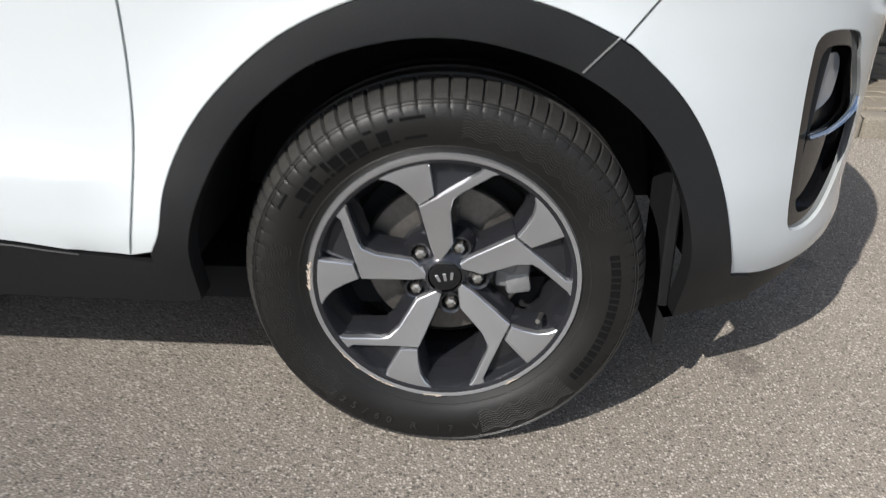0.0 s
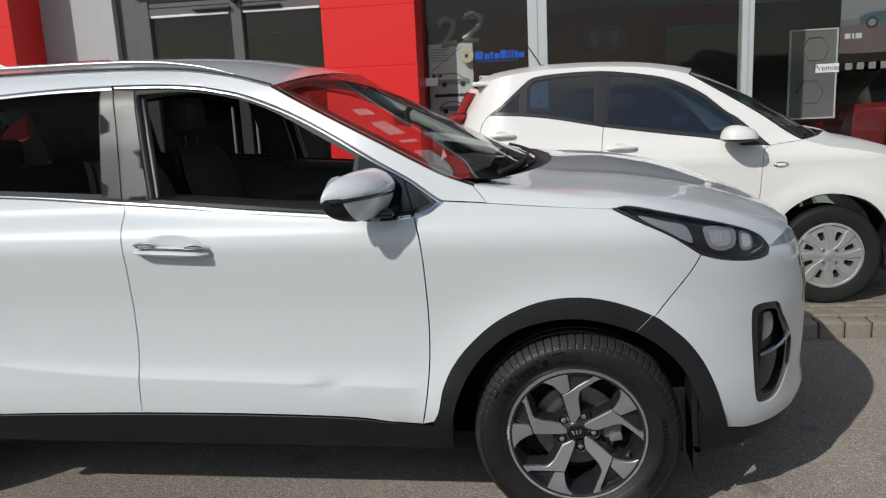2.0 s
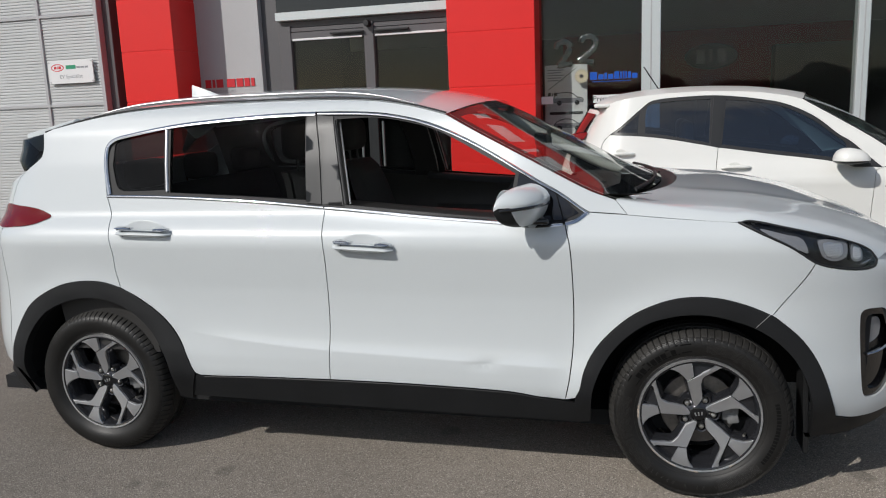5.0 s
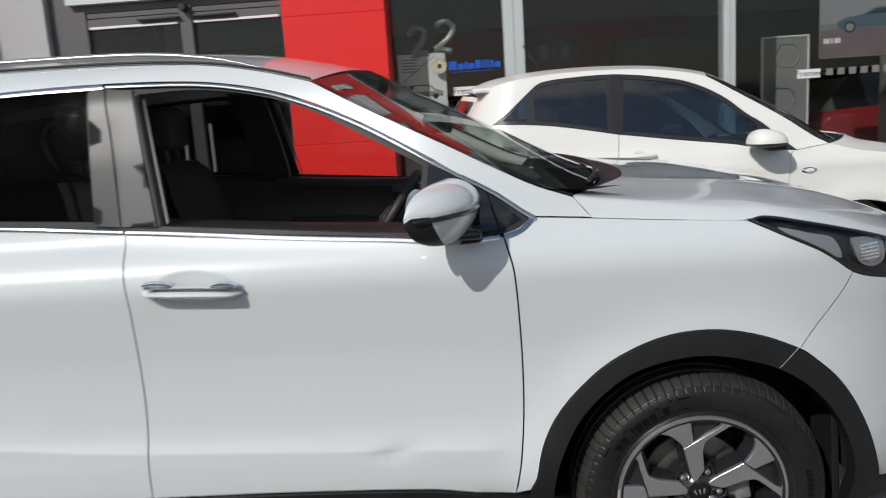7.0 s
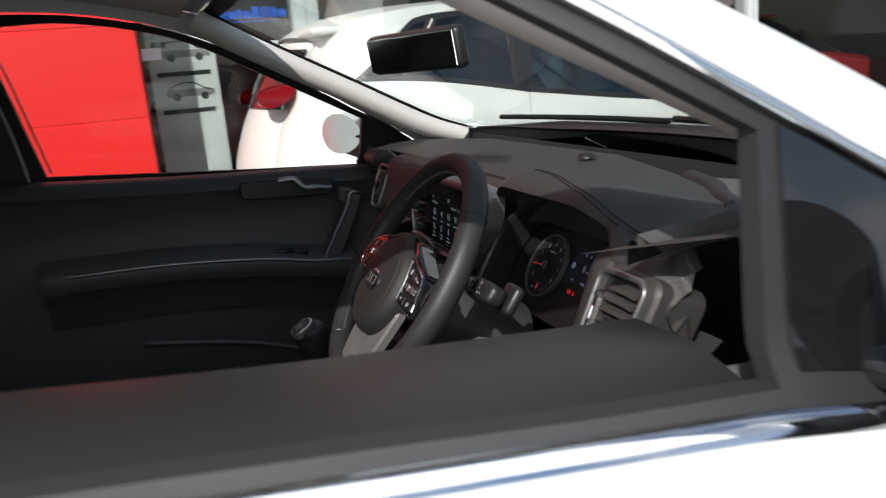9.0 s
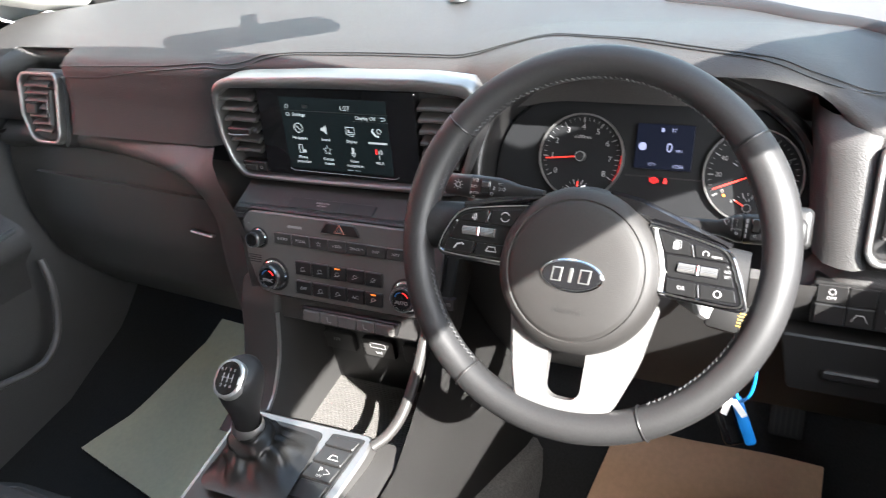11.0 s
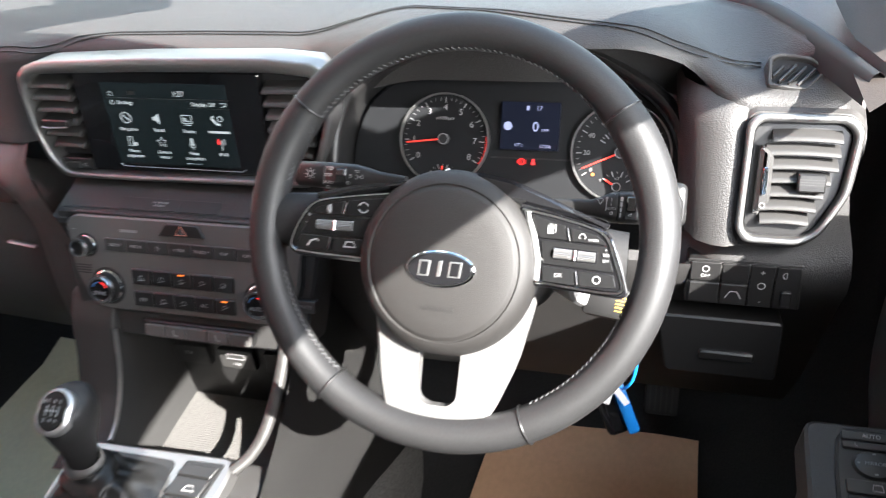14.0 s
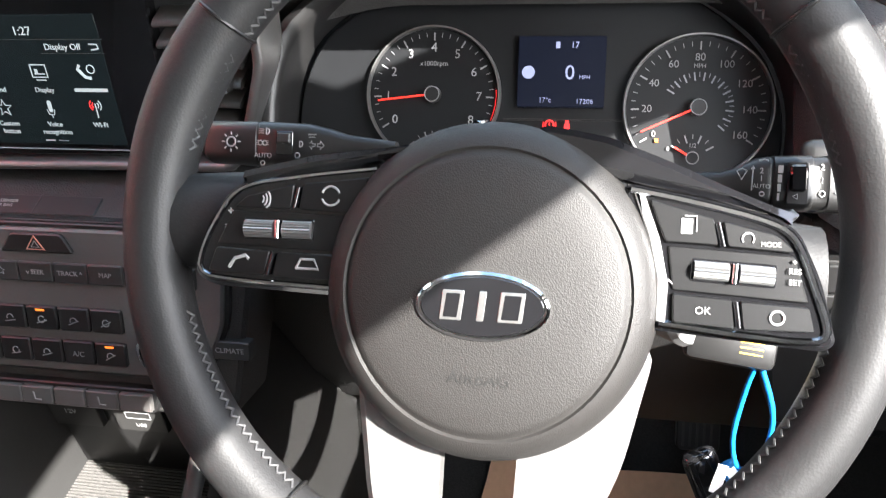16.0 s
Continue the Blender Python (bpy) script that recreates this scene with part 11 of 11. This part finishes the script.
# inner arches and wheels
for cy_, s_ in ((2.43, 1), (2 * MID2 - 2.43, -1)):
    for cx_ in (1.61, -0.47):
        if True:
            bm = bmesh.new()
            rows = []
            for i in range(25):
                a = radians(-5 + 190 * i / 24)
                rows.append([bm.verts.new((cx_ + 0.375 * math.cos(a), cy_ + s_ * d, 0.40 + 0.375 * math.sin(a))) for d in (0.012, 0.30)])
            for p, q in zip(rows, rows[1:]):
                bm.faces.new((p[0], p[1], q[1], q[0]))
            part("arch_liner", bm, DARK, hatch, "", deg=60)
        MW = frame_of((cx_, cy_ + s_ * 0.02, 0.40), (1, 0, 0), (0, -s_, 0))
        MT2 = MW @ Matrix.Diagonal((0.89, 0.89, 1, 1))
        wh = new("road_wheel")
        wh.parent = hatch
        tagged(wh, label="silver multi-spoke wheel trim in a worn tyre")
        lathe("tyre", [(0.198, 0.0), (0.208, 0.018), (0.245, 0.030), (0.282, 0.026), (0.297, 0.014), (0.303, -0.004), (0.300, -0.09), (0.299, -0.17), (0.285, -0.19), (0.23, -0.19)], TYRE2, wh, "worn black tyre", 64, m=MW, deg=30)
        lathe("trim_rim", [(0.205, 0.012), (0.214, 0.022), (0.226, 0.020), (0.230, 0.006)], TRIM_SILVER, wh, "silver trim edge", 64, m=MT2)
        lathe("trim_dish", [(0, -0.020), (0.10, -0.020), (0.215, -0.012)], DARK, wh, "", 36, m=MT2)
        holes = []
        for i in range(8):
            a = radians(22.5 + 45 * i)
            c, s_a = math.cos(a), math.sin(a)
            holes.append(np.array(rounded([(rr * c - tt * s_a, rr * s_a + tt * c) for rr, tt in ((0.108, -0.016), (0.172, -0.024), (0.172, 0.022), (0.108, 0.012))], 0.014, 3)))
        plate("trim_disc", circle(0, 0, 0.222, 48), MT2, TRIM_SILVER, wh, -0.014, 0.006, 0, 0.003, "silver trim disc with eight openings", holes=tuple(holes), dome=0.010)
        for i in range(8):
            a0 = 45 * i
            pts = []
            for rr, da in ((0.040, -14), (0.120, -12), (0.212, -4), (0.212, 13), (0.120, 8), (0.040, 14)):
                a = radians(a0 + da)
                pts.append((rr * math.cos(a), rr * math.sin(a)))
            plate("trim_blade", pts, MT2, TRIM_SILVER, wh, 0.000, 0.0185, 0.006, 0.004)
        lathe("trim_centre", [(0, 0.022), (0.024, 0.021), (0.030, 0.018), (0.058, 0.015), (0.064, 0.008)], TRIM_SILVER, wh, "", 36, m=MT2)
        for i in range(4):
            a = radians(45 + 90 * i)
            lathe("wheel_nut", [(0, 0.024), (0.010, 0.023), (0.013, 0.018), (0.014, 0.004)], CHROME, wh, "", 14, m=MT2 @ Matrix.Translation((0.058 * math.cos(a), 0.058 * math.sin(a), 0.004)))
boxed("rear_bumper", (-0.84, 2.52, 0.32), (-0.70, 4.04, 0.86), PAINT2, hatch, "white rear bumper", 0.05, 3)
# door mirrors
for is_far in (False, True):
    def P2(x, y, z):
        return Vector((x, 2 * MID2 - y if is_far else y, z))
    mir = new("door_mirror")
    mir.parent = hatch
    tagged(mir, label="white door mirror on a black foot")
    for lo_, hi_, mat_, nm_ in ((0.0, 0.5 * math.pi, PAINT2, "housing"), (-0.5 * math.pi, 0.0, BLACK_FRAME, "lower_housing")):
        bm = bmesh.new()
        rows = []
        for i in range(13):
            ph = lo_ + (hi_ - lo_) * i / 12
            row = []
            for j in range(25):
                th = 2 * math.pi * j / 24
                cx_ = math.copysign(abs(math.cos(th)) ** 0.75, math.cos(th)) * abs(math.cos(ph)) ** 0.6
                cy_ = math.copysign(abs(math.sin(th)) ** 0.75, math.sin(th)) * abs(math.cos(ph)) ** 0.6
                row.append(bm.verts.new(P2(1.035 + 0.095 * cx_ * (1.0 if cx_ < 0 else 1.15), 2.330 + 0.105 * cy_, 1.137 + (0.076 if ph > 0 else 0.024) * math.sin(ph) * (1 - 0.25 * max(0, cx_)))))
            rows.append(row)
        for p, q in zip(rows, rows[1:]):
            for j in range(24):
                bm.faces.new((p[j], p[j + 1], q[j + 1], q[j]))
        bmesh.ops.remove_doubles(bm, verts=bm.verts, dist=1e-5)
        part(nm_, bm, mat_, mir, "white mirror cap" if ph > 1 else "black lower shell", deg=60)
    bm = bmesh.new()
    box(bm, (1.06, 2.36, 1.090), (1.165, 2.47, 1.122), 0.012, 2)
    for v in bm.verts:
        v.co = P2(*v.co)
    part("foot", bm, BLACK_FRAME, mir, "black mirror foot")
    sheet("corner_panel", [(1.075, 1.243), (1.243, 1.084), (1.06, 1.115)], on_hatch(0.001, is_far), BLACK_FRAME, mir, "", 0.05, (), 0.004, 0.0, (0, -1, 0) if is_far else (0, 1, 0))
# ---- showroom dressing that uses the plate helper ----
drawn_car(PM @ Matrix.Translation((0.02, 0.155, 0)), stand, 0.30, True)
boxed("caption_block", (-0.17, 0.045, 0.0), (0.17, 0.075, 0.002), INK, stand, m=PM)
drawn_car(PM @ Matrix.Translation((0.02, -0.10, 0)), stand, 0.30, False)
boxed("caption_block", (-0.17, -0.20, 0.0), (0.17, -0.17, 0.002), INK, stand, m=PM)
# sunburst sticker and a blue word as plain blocks on the pane
st = thing("window_sticker", "black and yellow sunburst sticker on the pane", "sticker")
SM = front_pose(-0.803, 5.094, 1.822)
plate("disc", circle2(0, 0, 0.068, 32), SM, INK, st, 0.0, 0.001, 0, 0.0002, "black disc")
for k in range(16):
    a = 2 * math.pi * k / 16
    c, s = math.cos(a), math.sin(a)
    plate("ray", [(0.020 * c - 0.003 * s, 0.020 * s + 0.003 * c), (0.066 * c - 0.009 * s, 0.066 * s + 0.009 * c), (0.066 * c + 0.009 * s, 0.066 * s - 0.009 * c), (0.020 * c + 0.003 * s, 0.020 * s - 0.003 * c)], SM, CREAM, st, 0.0005, 0.0016, 0, 0.0002)
wd = thing("blue_window_mark", "blue sticker mark as plain blocks on the pane", "sticker")
WM = front_pose(-0.72, 5.094, 1.805)
for x0, w_, h_ in ((0.0, 0.062, 0.075), (0.072, 0.045, 0.05), (0.124, 0.024, 0.065), (0.156, 0.045, 0.05), (0.209, 0.043, 0.075), (0.260, 0.014, 0.07), (0.282, 0.014, 0.075), (0.304, 0.014, 0.07), (0.326, 0.026, 0.065), (0.360, 0.046, 0.05)):
    plate("block", rect(x0 * 1.14, -0.025, (x0 + w_) * 1.14, -0.025 + h_), WM, BLUE_INK, wd, 0.0, 0.001, 0.008, 0.0002)
boxed("underline", (0.02, -0.048, 0), (0.40, -0.042, 0.001), BLUE_INK, wd, m=WM)
# white manifestation strips with a word
for x0, x1, z in ((-1.21, -1.09, 1.595), (-0.69, -0.30, 1.590), (2.35, 2.55, 1.54)):
    ms = thing("glass_strip", "white strip with a printed word on the pane", "sticker", "strips on the glass")
    boxed("strip", (x0, 5.093, z - 0.038), (x1, 5.097, z + 0.038), WHITE, ms, "white vinyl strip")
    if x1 - x0 > 0.15:
        letters("strip_word", "Premier", 0.072, INK, front_pose((x0 + x1) / 2 - (0.08 if x0 < 0 else 0), 5.092, z), ms, depth=0.0003)
for k in range(9):
    boxed("glass_square", (2.60 + 0.10 * k, 5.095, 1.515), (2.66 + 0.10 * k, 5.098, 1.575), SHOP_PALE, front, "pale square on the glass")
# framed picture with a hexagon, inside
fp = thing("framed_display", "dark display board with a hexagon in a pale frame", "display board")
FM = front_pose(2.66, 6.13, 1.60)
boxed("board", (-0.22, -0.55, -0.02), (0.22, 0.33, 0.0), SHOP_DARK, fp, "dark board", 0.002, 1, FM)
for lo, hi in (((-0.235, -0.56, -0.03), (-0.22, 0.345, 0.01)), ((0.22, -0.56, -0.03), (0.235, 0.345, 0.01)), ((-0.22, 0.33, -0.03), (0.22, 0.345, 0.01)), ((-0.22, -0.56, -0.03), (0.22, -0.545, 0.01))):
    boxed("frame_bar", lo, hi, WHITE, fp, "", 0.002, 1, FM)
for cx, cy in ((0.02, 0.15), (-0.02, -0.28)):
    hexa = [(cx + 0.13 * math.cos(math.pi / 3 * k), cy + 0.13 * math.sin(math.pi / 3 * k)) for k in range(7)]
    tube("hexagon", [FM @ Vector((a, b, 0.004)) for a, b in hexa], 0.007, SHOP_PALE, fp, "pale hexagon outline", 6)
flat_bars(fp, SHOP_PALE, FM, [(-0.06, 0.142, 0.10, 0.158)])
# large car poster just behind the glass
cp = thing("car_poster", "mauve poster with a steel-blue car and a plain white mark", "poster")
CM = front_pose(3.045, 5.20, 1.66)
boxed("sheet", (-0.465, 0.0, -0.004), (0.465, 0.62, 0.0), POSTER_MAUVE, cp, "mauve printed sheet", 0.0, 1, CM)
plate("printed_sky", rect(-0.465, 0.30, 0.465, 0.62), CM, GREY_INK, cp, 0.0, 0.001, 0, 0.0002)
plate("printed_road", rect(-0.465, 0.245, 0.465, 0.30), CM, SHOP_PALE, cp, 0.0, 0.0012, 0, 0.0002)
plate("printed_car", [(-0.30, 0.25), (-0.31, 0.31), (-0.24, 0.345), (-0.10, 0.36), (0.02, 0.42), (0.20, 0.42), (0.31, 0.37), (0.34, 0.30), (0.33, 0.255)], CM, POSTER_BLUE, cp, 0.001, 0.003, 0.01, 0.0005, "steel-blue car shape")
plate("printed_windows", [(-0.06, 0.36), (0.03, 0.405), (0.19, 0.405), (0.26, 0.37)], CM, INK, cp, 0.002, 0.0035, 0.01, 0.0003)
for a in (-0.20, 0.24):
    plate("printed_wheel", circle2(a, 0.262, 0.052), CM, INK, cp, 0.002, 0.004, 0, 0.0003)
    plate("printed_rim", circle2(a, 0.262, 0.034, 10), CM, GREY_INK, cp, 0.003, 0.0046, 0, 0.0003)
flat_bars(cp, WHITE, CM, [(-0.425, 0.13, -0.375, 0.175), (-0.362, 0.13, -0.345, 0.175), (-0.332, 0.13, -0.28, 0.175)], 0.001, "plain_mark")
flat_bars(cp, SHOP_PALE, CM, [(-0.425, 0.108, -0.28, 0.116), (0.18, 0.155, 0.42, 0.165), (0.18, 0.130, 0.42, 0.140), (-0.42, 0.060, 0.43, 0.064), (-0.42, 0.045, 0.43, 0.049)], 0.001)
# pale pillar display and a dark red car inside
pdq = thing("display_column", "pale display column with a small screen", "display")
boxed("column", (3.66, 5.95, 0.10), (4.05, 6.25, 1.95), SHOP_PALE, pdq, "pale column", 0.01, 2)
boxed("little_screen", (3.75, 5.93, 1.20), (3.88, 5.95, 1.31), SHOP_DARK, pdq, "dark little screen", 0.004, 1)
boxed("little_screen", (3.90, 5.93, 1.20), (4.00, 5.95, 1.31), SHOP_DARK, pdq, "dark little screen", 0.004, 1)


def shop_car(x, y, paint, label, back):
    """A car inside the showroom: body, dark glasshouse, lamps and wheels."""
    c = thing("display_car", label, "car", "cars in the showroom")
    prof = [(-2.0, 0.45), (-2.05, 0.80), (-1.95, 1.05), (-1.0, 1.10), (-0.2, 1.12), (0.9, 1.06), (1.9, 0.90), (2.1, 0.70), (2.1, 0.40)]
    rows = []
    bm = bmesh.new()
    for k, yy in enumerate((0, 0.06, 0.4, 0.9, 1.4, 1.74, 1.80)):
        s = (0.94, 1.0, 1.0, 1.0, 1.0, 1.0, 0.94)[k]
        rows.append([bm.verts.new((x + a * s, y + yy, 0.10 + 0.02 + (b - 0.02) * (s if b > 0.6 else 1))) for a, b in prof])
    for p, q in zip(rows, rows[1:]):
        for i in range(len(prof) - 1):
            bm.faces.new((p[i], p[i + 1], q[i + 1], q[i]))
    bm.faces.new(rows[0])
    bm.faces.new(rows[-1])
    part("body", bm, paint, c, "", deg=50)
    bm = bmesh.new()
    gh = [(-1.95, 1.05), (-1.6, 1.42), (-1.1, 1.50), (0.0, 1.50), (0.45, 1.38), (1.05, 1.05)]
    rows = [[bm.verts.new((x + a, y + yy + (0.14 * (b - 1.05) / 0.45) * sg, 0.10 + b)) for a, b in gh] for yy, sg in ((0.07, 1), (0.9, 0), (1.73, -1))]
    for p, q in zip(rows, rows[1:]):
        for i in range(len(gh) - 1):
            bm.faces.new((p[i], p[i + 1], q[i + 1], q[i]))
    for r_ in (rows[0], rows[-1]):
        bm.faces.new(r_)
    part("glasshouse", bm, GLOSS, c, "dark glasshouse", deg=40)
    boxed("roof", (x - 1.55, y + 0.24, 1.59), (x + 0.30, y + 1.56, 1.63), paint, c, "", 0.02, 2)
    for s in (-1.35, 1.35):
        for yy, d in ((0.0, -1), (1.80, 1)):
            lathe("wheel", [(0, 0.0), (0.22, 0.01), (0.30, 0.02), (0.33, 0.0), (0.33, -0.2)], TYRE2, c, "dark wheel", 28, m=frame_of((x + s, y + yy + 0.01 * d, 0.43), (1, 0, 0), (0, d, 0)))
            lathe("wheel_face", [(0, 0.012), (0.20, 0.02), (0.215, 0.012)], TRIM_SILVER, c, "", 24, m=frame_of((x + s, y + yy + 0.02 * d, 0.43), (1, 0, 0), (0, d, 0)))
    for yy in (0.06, 1.45):
        boxed("tail_lamp", (x - 2.06, y + yy, 0.98), (x - 1.90, y + yy + 0.30, 1.08), RED_LENS, c, "red tail lamp", 0.02, 2)
    return c


shop_car(5.2, 6.6, DARK_RED_PAINT, "dark red car standing inside the showroom", 0)
shop_car(0.6, 9.2, DARK_RED_PAINT, "dark red car before the red display wall", 0)
# pale wall above the red one
boxed("upper_wall", (-5.8, 11.8, 2.75), (9, 11.88, 4.55), CASE, front, "beige upper wall")
boxed("counter", (1.95, 11.2, 0.1), (3.4, 11.6, 2.40), SHOP_DARK, front, "dark cabinet")
# sign on the grey cladding
ev = thing("wall_sign", "white wall sign with small lettering on four studs", "sign")
EM = front_pose(-6.64, 4.885, 2.146)
plate("board", rect(-0.305, -0.132, 0.305, 0.132), EM, WHITE, ev, 0.0, 0.012, 0.012, 0.002, "white board")
plate("oval_mark", [(-0.175 + 0.088 * math.cos(2 * math.pi * i / 28), 0.05 + 0.042 * math.sin(2 * math.pi * i / 28)) for i in range(28)], EM, RED_INK, ev, 0.012, 0.0126, 0, 0.0002, "plain red oval")
plate("oval_inner", [(-0.175 + 0.076 * math.cos(2 * math.pi * i / 28), 0.05 + 0.032 * math.sin(2 * math.pi * i / 28)) for i in range(28)], EM, WHITE, ev, 0.012, 0.0130, 0, 0.0002)
for x0 in (-0.222, -0.178, -0.160):
    plate("oval_bar", rect(x0, 0.034, x0 + (0.012 if x0 == -0.178 else 0.035), 0.066), EM, RED_INK, ev, 0.012, 0.0134, 0, 0.0002)
plate("green_bar", rect(-0.060, 0.030, 0.075, 0.074), EM, GREEN_INK, ev, 0.012, 0.0126, 0.002, 0.0002)
for k in range(3):
    plate("grey_bar", rect(0.085 + 0.055 * k, 0.036, 0.132 + 0.055 * k, 0.056), EM, GREY_INK, ev, 0.012, 0.0126, 0.002, 0.0002)
letters("lettering", "EV Specialist", 0.062, GREY_INK, EM @ Matrix.Translation((0, -0.055, 0.0128)), ev, depth=0.0003)
for a in (-0.285, 0.285):
    for b in (-0.112, 0.112):
        lathe("stud", [(0, 0.018), (0.008, 0.017), (0.010, 0.012)], SATIN, ev, "", 12, m=EM @ Matrix.Translation((a, b, 0)))
letters("hours_lettering", "OPENING HOURS", 0.050, GREY_INK, front_pose(-4.815, 5.017, 1.840), front, depth=0.0006)
